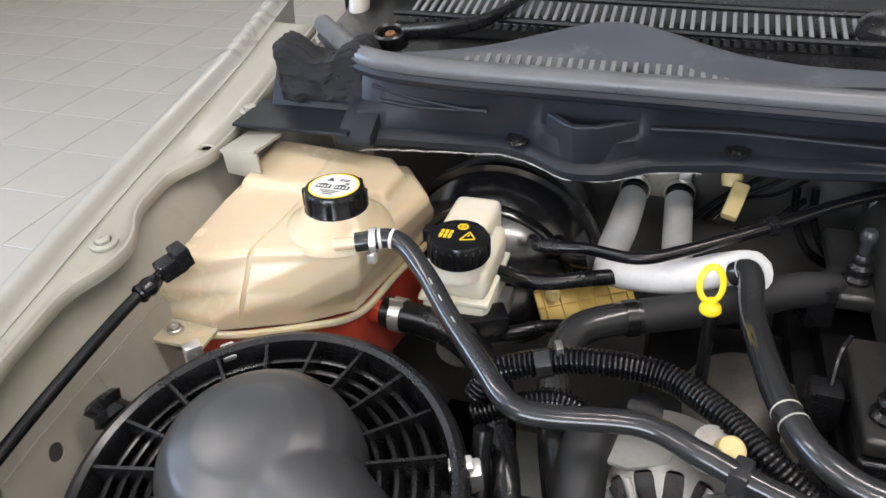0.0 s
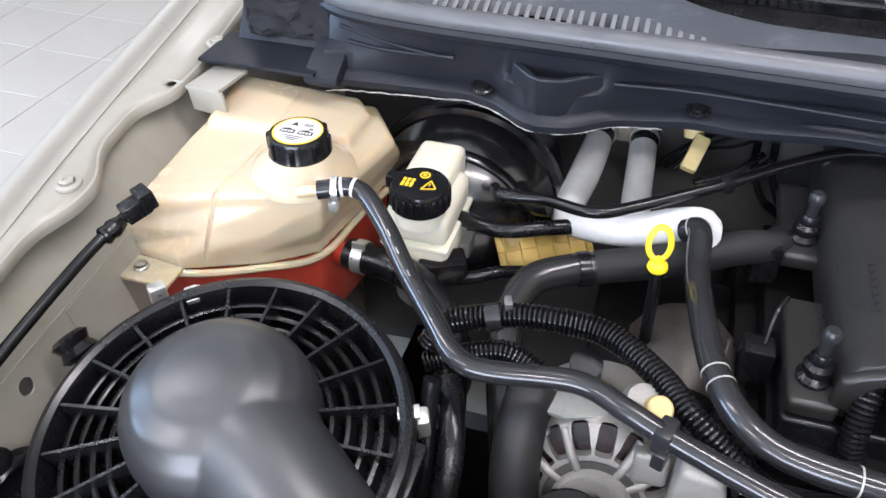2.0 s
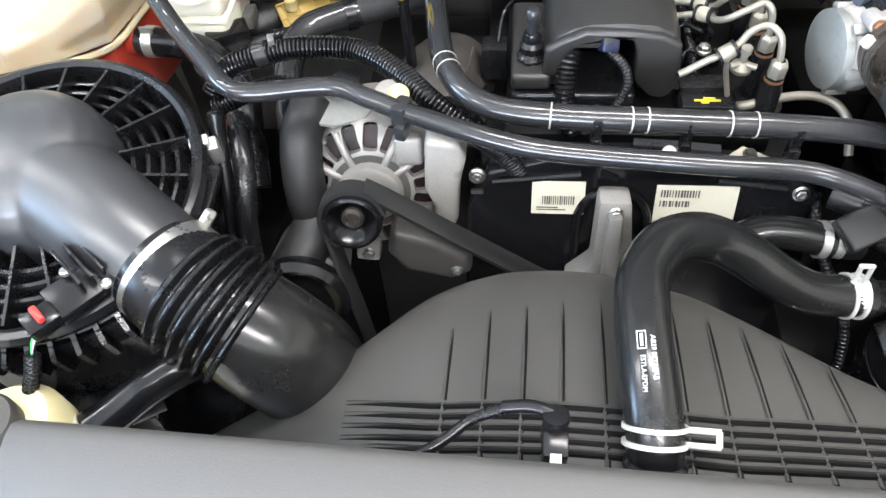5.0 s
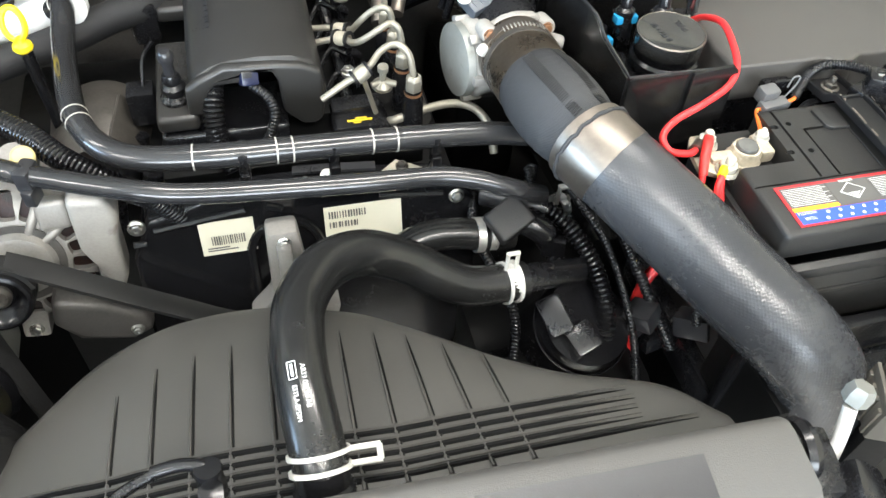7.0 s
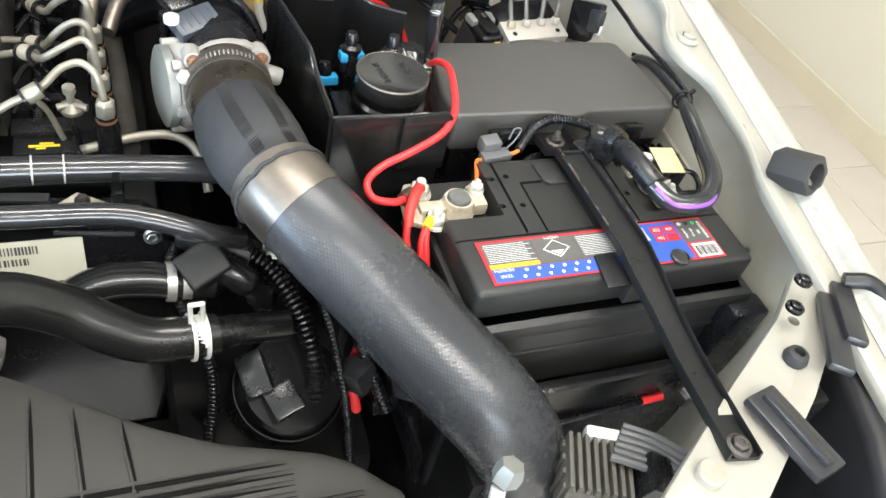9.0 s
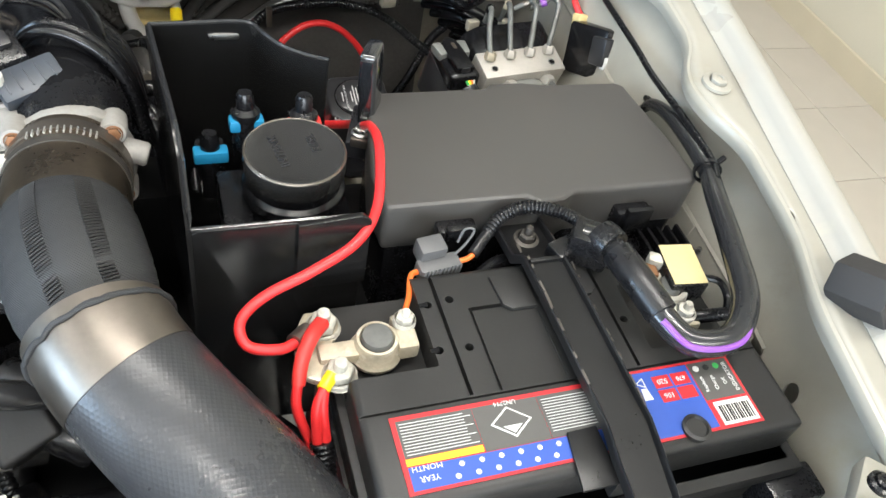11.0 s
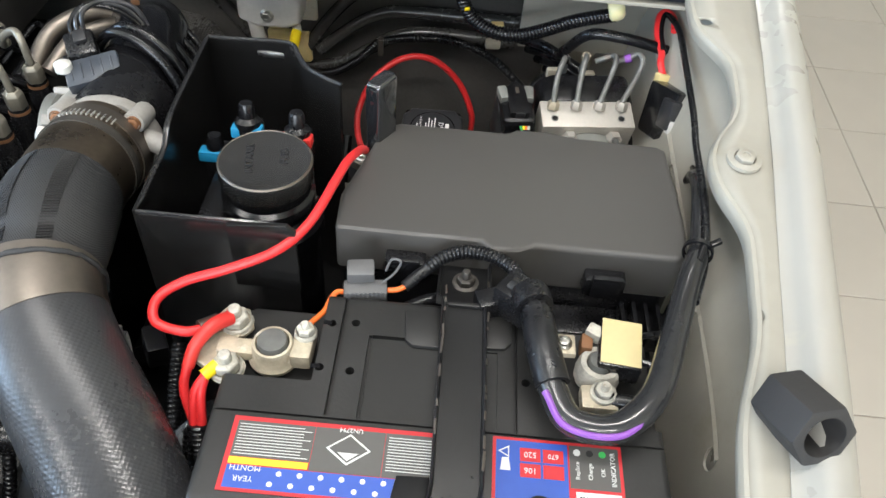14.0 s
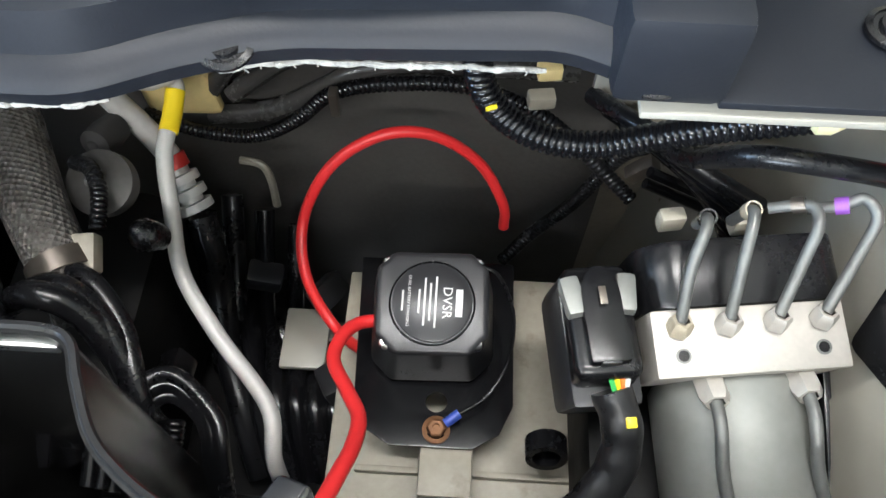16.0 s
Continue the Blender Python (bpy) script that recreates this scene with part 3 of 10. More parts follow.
part("insulation_pad", sheet(70, 30, pad, -0.008), FIREWALL, fw, "black moulded insulation pad")
OUTER = [(0.342, 0.846, 0.918), (0.380, 0.846, 0.972), (0.415, 0.846, 1.006), (0.454, 0.846, 1.016), (0.610, 0.846, 1.022)]
INNER = [(0.362, 0.846, 0.922), (0.402, 0.846, 0.957), (0.435, 0.846, 0.977), (0.475, 0.846, 0.984), (0.616, 0.846, 0.983)]
LOWER = [(0.34, 0.848, 0.895), (0.385, 0.846, 0.905), (0.425, 0.846, 0.93), (0.455, 0.847, 0.950), (0.50, 0.85, 0.957), (0.60, 0.855, 0.95)]
LEFT_RIDGE = [(0.08, 0.848, 1.020), (0.135, 0.846, 1.021), (0.188, 0.846, 1.023), (0.219, 0.846, 1.006), (0.287, 0.846, 0.926)]
for line in (OUTER, INNER, LOWER):
    part("moulded_rib", tube(line, 0.0075, 10), RIB_SHEEN, fw, "glossy moulded ridge")
part("moulded_rib", tube(LEFT_RIDGE, 0.0075, 10), RIB_SHEEN, fw, "glossy moulded ridge")
cab = thing("car_cabin_front", (0, 1.3, 0.3), "windscreen and cabin front of the cream car", "car cabin")
part("windscreen", moved(box(-0.72, 0.72, -0.003, 0.003, 0, 0.75, 0.001), pose(0, 1.02, 1.20, -58)), GLASS_DARK, cab, "dark windscreen glass")
part("dash_shell", box(-0.78, 0.78, 1.10, 1.9, 0.0, 1.22, 0.01), PLASTIC, cab)
under = thing("undertray", (0, 0.45, 0.33), "grimy black engine undertray and chassis", "undertray")
part("tray", box(-0.62, 0.42, 0.05, 0.86, 0.33, 0.36, 0.004), ENGINE_DARK, under)
for sx in (-0.62, 0.62):
    part("front_tyre", lathe([(0.0, -0.10), (0.26, -0.10), (0.30, -0.11), (0.35, -0.09), (0.36, 0.0), (0.35, 0.09), (0.30, 0.11), (0.26, 0.10), (0, 0.10)], (sx, 0.48, 0.36), (1, 0, 0), 40), RUBBER_MATT, under)
part("front_axle", tube([(-0.6, 0.48, 0.36), (0, 0.48, 0.36), (0.6, 0.48, 0.36)], 0.05, 12), ENGINE_DARK, under)
for sx in (-0.52, 0.52):
    part("chassis_rail", box(sx - 0.05, sx + 0.05, -0.05, 0.95, 0.42, 0.56, 0.01), ENGINE_DARK, under)

# the open hood leaning over the bay
hood = thing("open_hood", (0, 1.06, 1.24), "open cream car hood with a grey lining", "car hood")
HM = Matrix.Translation((0, 1.06, 1.235)) @ Matrix.Rotation(radians(-77), 4, "X")


def hood_skin(u, v):
    x = -0.76 + 1.52 * u
    return tuple(HM @ Vector((x * (1 - 0.10 * v), -1.12 * v, 0.05 * (1 - (2 * u - 1) ** 2) + 0.03 * math.sin(3.1 * v))))


part("outer_skin", sheet(20, 16, hood_skin, 0.002), PAINT, hood)
part("lining", moved(box(-0.60, 0.60, -0.98, -0.12, -0.030, -0.016, 0.006), HM), RADCOVER, hood, "grey pressed lining")
for sx in (-1, 1):
    part("inner_rail", moved(box(sx * 0.66 - 0.05, sx * 0.66 + 0.05, -1.06, -0.02, -0.03, 0.0, 0.008), HM), PAINT_IN, hood)
    part("hinge", tube([(sx * 0.68, 0.93, 1.13), (sx * 0.685, 0.95, 1.20), (sx * 0.69, 1.03, 1.235), (sx * 0.69, 1.02, 1.30)], 0.014, 10), PAINT_IN, hood)

# ---- cowl ----
FRONT = [(-0.74, 0.690), (-0.612, 0.690), (-0.585, 0.708), (-0.44, 0.726), (-0.405, 0.712), (-0.367, 0.682), (-0.324, 0.688), (-0.289, 0.716), (-0.21, 0.732), (-0.16, 0.724), (-0.07, 0.733),
         (0.08, 0.722), (0.27, 0.702), (0.33, 0.682), (0.375, 0.682), (0.41, 0.699), (0.45, 0.711), (0.57, 0.713), (0.59, 0.699), (0.76, 0.697)]
SEAL = [(-0.70, 0.86), (-0.655, 0.80), (-0.62, 0.752), (-0.58, 0.732), (-0.48, 0.724), (-0.30, 0.720), (0.0, 0.712), (0.30, 0.716), (0.50, 0.722), (0.62, 0.742), (0.66, 0.78), (0.71, 0.86)]


def cowl():
    t = thing("windscreen_cowl", (0, 0.72, 1.10), "black plastic cowl panel below the windscreen", "cowl panel")

    def soft(table, x, w=0.012):
        return sum(between(table, x + d) for d in (-w, -w / 2, 0, w / 2, w)) / 5

    def face(u, v):
        x = -0.60 + 1.20 * u
        f, s = soft(FRONT, x), soft(SEAL, x, 0.03)
        s = max(s, f + 0.004)
        zb = 1.116 + 0.004 * math.cos(9 * x)
        rows = [(f + 0.006, zb - 0.014), (f + 0.0005, zb - 0.010), (f - 0.001, zb - 0.002), (f + 0.003, zb + 0.003), (f + 0.012, zb + 0.006),
                (f * 0.7 + s * 0.3 + 0.006, zb + 0.024), (max(f, 0.716) * 0.45 + s * 0.55 + 0.003, zb + 0.030), (s - 0.002, zb + 0.058), (s + 0.006, zb + 0.066), (s + 0.03, zb + 0.070)]
        y, z = rows[round(v * 9)]
        return x, y, z

    part("front_face", sheet(200, 9, face, 0.002), PLASTIC_COWL, t)
    # moulded pockets in the face
    def edge_line(pts, r=0.0022):
        part("moulded_edge", tube(pts, r, 8), PLASTIC_COWL, t)

    edge_line([(-0.585, 0.733, 1.166), (-0.54, 0.727, 1.158), (-0.48, 0.722, 1.152), (-0.455, 0.722, 1.152)])
    edge_line([(-0.575, 0.727, 1.152), (-0.53, 0.724, 1.149), (-0.455, 0.722, 1.151)])
    edge_line([(-0.29, 0.716, 1.150), (-0.20, 0.722, 1.150), (0.0, 0.716, 1.148), (0.25, 0.708, 1.148)])
    pocket = part("moulded_pocket", prism([(-0.404, 0.733), (-0.372, 0.699), (-0.361, 0.692), (-0.338, 0.695), (-0.294, 0.726), (-0.294, 0.740), (-0.40, 0.742)], "z", 1.116, 1.156, 0.0025, 3), PLASTIC_COWL, t)
    cut(pocket, [prism([(-0.394, 0.732), (-0.364, 0.6985), (-0.342, 0.6995), (-0.301, 0.727)], "z", 1.138, 1.17, 0.001)])
    # end plates over the fender aprons
    left = box(-0.738, -0.60, 0.686, 0.76, 1.124, 1.128, 0.001)
    add(left, prism([(0.745, 1.126), (0.76, 1.126), (0.775, 1.16), (0.77, 1.165)], "x", -0.72, -0.60, 0.002))
    part("end_plate", left, PLASTIC_COWL, t)
    right = box(0.625, 0.752, 0.694, 0.80, 1.106, 1.110, 0.001)
    add(right, box(0.582, 0.628, 0.694, 0.80, 1.106, 1.150, 0.006))
    part("end_plate", right, PLASTIC_COWL, t)
    part("corner_block", prism([(0.690, 1.112), (0.69, 1.124), (0.715, 1.138), (0.76, 1.150), (0.76, 1.112)], "x", -0.615, -0.575, 0.005), PLASTIC_COWL, t)
    # hood seal
    line = [(x, soft(SEAL, x, 0.03) + 0.004, 1.190 + 0.02 * max(0, abs(x) - 0.5)) for x in np.linspace(-0.69, 0.70, 40)]
    seal = solo("hood_seal", sweep(spline(line, 3), 0.0115, 12), SEAL_RUBBER, "grey rubber hood seal along the cowl", "seal")
    tagged(seal)
    part("seal_flange", sweep(spline([(x, y - 0.006, z - 0.012) for x, y, z in line], 3), 0.007, 8), PLASTIC_COWL, seal)
    # scuttle behind the seal
    s = thing("scuttle_grille", (0, 0.85, 1.14), "black plastic scuttle with vent slots under the windscreen", "grille")

    def tray(u, v):
        x, y = -0.70 + 1.40 * u, 0.74 + 0.30 * v
        z = 1.160 + 0.05 * v
        return x, y + 0.10 * abs(x) ** 2, z

    part("tray", sheet(40, 8, tray, 0.002), PLASTIC, s)

    crest = [(-0.56, 0.762), (-0.48, 0.790), (-0.43, 0.826), (-0.39, 0.855), (-0.355, 0.873), (-0.33, 0.874), (-0.286, 0.853), (-0.226, 0.816), (-0.155, 0.796), (-0.07, 0.794), (0.56, 0.806)]
    foot = [(-0.56, 0.758), (-0.476, 0.768), (-0.418, 0.787), (-0.377, 0.791), (-0.336, 0.784), (-0.28, 0.756), (-0.22, 0.748), (0.56, 0.752)]

    def ridge(u, v):
        x = -0.56 + 1.12 * u
        yc, yf = soft(crest, x, 0.022), soft(foot, x, 0.018)
        zc = 1.194 + 0.012 * math.exp(-((x + 0.34) / 0.10) ** 2)
        if v <= 0.75:
            k = v / 0.75
            return x, yf + (yc - yf) * k, 1.177 + (zc - 1.177) * math.sin(k * 1.5708) ** 0.7
        k = (v - 0.75) / 0.25
        return x, yc + 0.012 * k, zc - 0.03 * k * k

    part("faded_ridge", sheet(110, 16, ridge, 0.002), PLASTIC_FADED, s, "sun-faded grey raised ridge")
    slat = mesh_of("slat", box(-0.0022, 0.0022, -0.030, 0.030, -0.002, 0.002, 0.0006, 1), SLAT, False)
    short = mesh_of("slat", box(-0.0025, 0.0025, -0.012, 0.012, -0.002, 0.002, 0.0006, 1), SLAT, False)
    for i in range(104):
        ob = new("slat", slat)
        x = -0.60 + 0.0112 * i
        ob.parent, ob.matrix_parent_inverse = s, PLACED[s].inverted()
        ob.matrix_basis = pose(x, 0.905 + 0.08 * x * x, 1.196, 10)
    for i in range(26):
        x = -0.49 + 0.0110 * i
        ob = new("slat", short)
        ob.parent, ob.matrix_parent_inverse = s, PLACED[s].inverted()
        ob.matrix_basis = pose(x, 0.773, 1.187, 14)
    for y in (0.872, 0.938):
        part("grille_rail", tube([(-0.62, y + 0.03, 1.195 + (y - 0.87) * 0.17), (-0.3, y + 0.008, 1.195 + (y - 0.87) * 0.17), (0, y, 1.195 + (y - 0.87) * 0.17), (0.55, y + 0.025, 1.195 + (y - 0.87) * 0.17)], 0.004, 8), PLASTIC, s)
    # Near-black sheet stands for the shadow between the slats.
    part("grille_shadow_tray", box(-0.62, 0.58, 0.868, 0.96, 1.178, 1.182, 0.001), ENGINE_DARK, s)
    # wiper arm and pivots
    w = thing("windscreen_wiper", (-0.594, 0.819, 1.18), "black windscreen wiper arm with a rusty pivot nut", "wiper")
    part("arm", sweep(spline([(-0.578, 0.823, 1.196), (-0.53, 0.832, 1.200), (-0.49, 0.86, 1.205), (-0.46, 0.92, 1.215), (-0.42, 1.0, 1.24)], 8), lambda u, i: 0.013 - 0.003 * u, 12, flat=0.6), RUBBER, w)
    part("pivot_cup", lathe([(0.010, -0.004), (0.020, -0.004), (0.020, 0.012), (0.017, 0.014), (0.014, 0.012), (0.013, 0.004), (0, 0.004)], (-0.594, 0.819, 1.186), (0, -0.2, 1), 28), PLASTIC, w)
    part("pivot_nut", hexbolt(0.0065, 0.006, 1.3, (-0.594, 0.819, 1.191), (0, -0.2, 1)), RUST, w)
    w2 = thing("windscreen_wiper", (-0.10, 0.80, 1.18), "black wiper arm with a round pivot cap", "wiper")
    part("pivot_cap", lathe([(0.027, -0.02), (0.029, 0.0), (0.028, 0.014), (0.022, 0.019), (0, 0.020)], (-0.070, 0.90, 1.196), (0, -0.2, 1), 28), PLASTIC, w2)
    part("arm", sweep(spline([(-0.07, 0.90, 1.210), (-0.03, 0.915, 1.214), (0.06, 0.94, 1.224), (0.2, 0.97, 1.238)], 8), 0.012, 12, flat=0.6), PLASTIC, w2)
    # clips along the front edge
    clip = None
    for x, dz in ((-0.424, 0.0), (-0.206, 0.004), (0.02, 0.0), (0.429, -0.010), (0.60, -0.008)):
        y = soft(FRONT, x) + 0.006
        bm = lathe([(0.0125, 0.0), (0.0125, 0.0018), (0.010, 0.0028), (0.0095, 0.0018), (0.0075, 0.0018), (0.0068, 0.0036), (0, 0.0038)], n=26)
        if clip is None:
            clip = tagged(new("cowl_clip", mesh_of("cowl_clip", bm, PLASTIC)), "round black push clip on the cowl edge", "clip", "cowl clips")
            clip.matrix_basis = pose(x, y, 1.121 + dz, 14)
        else:
            bm.free()
            copy_thing(clip, pose(x, y, 1.121 + dz, 14))
    copy_thing(clip, pose(0.70, 0.735, 1.112, 0))
    # foam blocks at the cowl's end
    foam = box(-0.708, -0.592, 0.742, 0.782, 1.135, 1.196, 0.010, 3)
    bmesh.ops.subdivide_edges(foam, edges=foam.edges[:], cuts=16, use_grid_fill=True)
    for v in foam.verts:
        v.co += Vector((0, 0, 1)) * (0.010 * math.sin(v.co.x * 70) if v.co.z > 1.17 else 0) + Vector((noise.noise(v.co * 60), noise.noise(v.co * 60 + Vector((9, 0, 0))), noise.noise(v.co * 50))) * 0.004 + Vector((noise.noise(v.co * 260), noise.noise(v.co * 260 + Vector((3, 7, 0))), noise.noise(v.co * 260 + Vector((0, 5, 9))))) * 0.0028
    solo("foam_block", foam, FOAM, "black open-cell foam block at the end of the cowl", "foam")
    # frayed felt below the cowl edge
    rnd = random.Random(4)
    for a, b, d in ((-0.595, -0.235, 0.0), (0.18, 0.385, 0.0), (0.425, 0.560, 0.0)):
        pts = []
        x = a
        while x < b:
            pts.append(Vector((x, soft(FRONT, x) + 0.0015 + 0.0012 * noise.noise((x * 90, a, 0)), 1.1015 + d + 0.0012 * noise.noise((x * 120, a, 4)))))
            x += 0.002
        bm = sweep(pts, lambda u, i: (0.0005 if a < 0 else 0.0010) + (0.0010 if a < 0 else 0.0020) * abs(noise.noise((i * 0.45, a * 9, 0))), 7)
        for p in pts[::2]:
            q = p + Vector((rnd.uniform(-0.004, 0.004), rnd.uniform(-0.002, 0.001), rnd.uniform(-0.0022, 0.001)))
            add(bm, tube([p, p.lerp(q, 0.5) + Vector((0, 0, 0.001)), q], 0.0003, 4))
        solo("felt_fray", bm, FRAY, "frayed white felt strip under the cowl edge", "felt strip", "felt strips")


cowl()

# ---- coolant expansion tank ----
def expansion_tank():
    t = thing("coolant_expansion_tank", (-0.62, 0.61, 0.88), "stained translucent coolant expansion tank with red coolant", "coolant tank")

    low = [(-0.748, 0.508), (-0.676, 0.500), (-0.600, 0.532), (-0.553, 0.566), (-0.540, 0.640), (-0.524, 0.735), (-0.550, 0.765), (-0.640, 0.760), (-0.720, 0.742), (-0.746, 0.620)]
    waist = [(-0.736, 0.504), (-0.652, 0.518), (-0.590, 0.536), (-0.543, 0.558), (-0.530, 0.632), (-0.516, 0.715), (-0.550, 0.756), (-0.625, 0.736), (-0.710, 0.722), (-0.732, 0.612)]
    top = [(-0.722, 0.507), (-0.642, 0.531), (-0.585, 0.543), (-0.538, 0.553), (-0.522, 0.622), (-0.512, 0.692), (-0.552, 0.746), (-0.620, 0.722), (-0.704, 0.712), (-0.716, 0.610)]

    def scaled(pts, k, z):
        c = Vector((-0.622, 0.615))
        return [(c.x + (p[0] - c.x) * k, c.y + (p[1] - c.y) * k, z) for p in pts]

    def deck(x, y, lift=0.0):
        k = (x + 0.71) / 0.175
        return x, y, (1.058 + 0.14 * (y - 0.487)) * (1 - k) + (1.073 - 0.05 * (y - 0.562)) * k + lift

    def ring(k, lift):
        return [deck(p[0], p[1], lift) for p in scaled(top, k, 0.0)]

    bm = loft([scaled(low, 1.0, 0.990), scaled(low, 0.992, 1.004), scaled(waist, 1.0, 1.030), ring(1.0, -0.010), ring(0.985, -0.002), ring(0.95, 0.002), ring(0.75, 0.004), ring(0.5, 0.004), ring(0.25, 0.004), ring(0.03, 0.004)])
    step = [(-0.703, 0.712), (-0.566, 0.730), (-0.545, 0.705), (-0.545, 0.645), (-0.702, 0.628)]
    add(bm, loft([[deck(x, y, -0.01) for x, y in step], [deck(x, y, 0.011) for x, y in step], [deck(x * 0.94 - 0.0375, y * 0.92 + 0.0545, 0.015) for x, y in step], [deck(x * 0.1 - 0.56, y * 0.1 + 0.61, 0.0155) for x, y in step]]))
    shell = part("upper_shell", bm, TANK, t, "amber-stained milky upper half")
    melt = shell.modifiers.new("melt", "REMESH")
    melt.mode, melt.voxel_size, melt.use_smooth_shade = "VOXEL", 0.0026, True
    ease = shell.modifiers.new("ease", "SMOOTH")
    ease.factor, ease.iterations = 0.5, 5
    # the moulded groove down the front and over the top
    cut(shell, [tube([deck(-0.624, 0.71, 0.0165), deck(-0.628, 0.645, 0.0165), deck(-0.630, 0.62, 0.0060), deck(-0.634, 0.58, 0.0055), deck(-0.639, 0.548, 0.0045), deck(-0.642, 0.533, -0.002), (-0.646, 0.5245, 1.045), (-0.650, 0.5155, 1.02), (-0.652, 0.5070, 0.998)], 0.0028, 12)])
    part("lower_shell", bevelled(loft([scaled(low, 0.70, 0.86), scaled(low, 0.93, 0.89), scaled(low, 0.955, 0.982)]), 0.006, 3, 16), TANK_RED, t, "red coolant-filled lower half")
    seam = [Vector(p) for p in scaled(low, 1.012, 0.987)]
    part("seam_rim", sweep(spline(seam + seam[:1], 4), 0.0042, 8), TANK, t)
    part("filler_neck", lathe([(0.056, 1.068), (0.050, 1.0775), (0.043, 1.0825), (0.037, 1.0870), (0.0335, 1.0925), (0.024, 1.098), (0, 1.098)], (-0.577, 0.597, 0), n=48), TANK, t)
    cap = part("cap", lathe([(0.0315, 1.0900), (0.0320, 1.093), (0.0300, 1.096), (0.0300, 1.111), (0.0285, 1.1145), (0.0262, 1.1155), (0.0258, 1.1147), (0, 1.1147)], (-0.577, 0.597, 0), n=48), PLASTIC, t, "black ribbed screw cap with a yellow and white label")
    rib = box(0.0270, 0.0325, -0.0030, 0.0030, 1.094, 1.1125, 0.0016, 2)
    ribs = bmesh.new()
    for k in range(8):
        add(ribs, moved(rib.copy(), pose(-0.577, 0.597, 0, 0, 0, 12 + k * 45)))
    rib.free()
    part("grip_ribs", ribs, PLASTIC, cap)
    at = pose(-0.577, 0.597, 1.1149)
    part("label_ring", moved(lathe([(0.0232, 0), (0.0250, 0.0003), (0.0250, 0.0008), (0.0232, 0.0008)], n=40), at), YELLOW_PRINT, cap)
    part("label_disc", moved(lathe([(0.0232, 0), (0.0232, 0.0007), (0, 0.0007)], n=40), at), WHITE_PRINT, cap)
    for dx in (-0.0095, 0.0095):
        part("label_picture", moved(prism([(dx - 0.0075, -0.006), (dx + 0.0075, -0.006), (dx + 0.0075, 0.0005), (dx + 0.003, 0.0005), (dx + 0.001, 0.003), (dx - 0.0075, 0.0005)], "z", 0.0007, 0.0010), at), BLACK_PRINT, cap, smooth=False)
        for k in range(4):
            part("picture_bar", moved(box(dx - 0.0062 + 0.0033 * k, dx - 0.0042 + 0.0033 * k, -0.0048, -0.0012, 0.0010, 0.0012, 0), at), WHITE_PRINT, cap, smooth=False)
    for dx, dy, sx, sy in ((0.0, -0.0105, 0.020, 0.0012), (0.0, -0.0135, 0.014, 0.0012), (0.0, -0.0165, 0.010, 0.0012), (0.007, 0.0105, 0.010, 0.0012), (0.007, 0.0130, 0.010, 0.0012), (0.012, 0.0055, 0.004, 0.003)):
        part("label_mark", moved(box(dx - sx / 2, dx + sx / 2, dy - sy / 2, dy + sy / 2, 0.0007, 0.0010, 0), at), GREY_PRINT, cap, smooth=False)
    part("warning_mark", moved(prism([(-0.011, 0.0085), (-0.003, 0.0085), (-0.007, 0.0150)], "z", 0.0007, 0.001), at), BLACK_PRINT, cap, smooth=False)
    # mounting ears
    ear = box(-0.735, -0.675, 0.470, 0.505, 0.990, 0.994, 0.001)
    part("mounting_ear", ear, TANK, t)
    part("ear_bolt", hexbolt(0.006, 0.005, 1.3, (-0.715, 0.488, 0.996)), STEEL, t)
    part("outlet", tube([(-0.55, 0.60, 0.965), (-0.535, 0.592, 0.972), (-0.515, 0.585, 0.976)], 0.013, 14), TANK_RED, t)


expansion_tank()
brk = thing("tank_bracket", (-0.705, 0.68, 1.06), "cream painted folded steel bracket by the tank", "bracket")
part("fold", moved(box(-0.030, 0.016, -0.026, 0.026, -0.002, 0.002, 0.001), pose(-0.70, 0.668, 1.116, 0, -6, -8)), PAINT_IN, brk)
part("lip", moved(box(-0.030, 0.016, -0.002, 0.002, -0.030, 0.0, 0.001), pose(-0.70, 0.643, 1.116, 6, 0, -8)), PAINT_IN, brk)


# ---- hoses and wiring of the left side ----
def hose(name, pts, r, material, label, category="hose", marks=(), n=16, ends=True):
    """A plain hose; marks: (way, width, material) for painted rings."""
    ob = solo(name, tube(pts, r, n), material, label, category)
    line = spline(pts, 24)
    for u, w, m in marks:
        k = int(u * (len(line) - 1))
        part("painted_ring", sweep([line[k], line[k] + (line[k + 1] - line[k]).normalized() * w], r + 0.0004, n), m, ob)
    return ob


overflow = hose("overflow_hose", [(-0.536, 0.546, 1.088), (-0.500, 0.556, 1.090), (-0.465, 0.530, 1.078), (-0.427, 0.485, 1.066), (-0.387, 0.439, 1.060), (-0.362, 0.412, 1.056), (-0.335, 0.405, 1.055), (-0.265, 0.413, 1.056), (-0.224, 0.398, 1.054),
    (-0.190, 0.386, 1.049), (-0.109, 0.361, 1.041), (-0.055, 0.354, 1.035), (0.068, 0.347, 1.030), (0.145, 0.347, 1.025), (0.181, 0.341, 1.020), (0.218, 0.334, 1.008), (0.25, 0.344, 0.985)], 0.0092, RUBBER_GREY,
    "grey-black rubber coolant overflow hose with white rings", marks=((0.035, 0.003, WHITE_PRINT), (0.055, 0.003, WHITE_PRINT)))
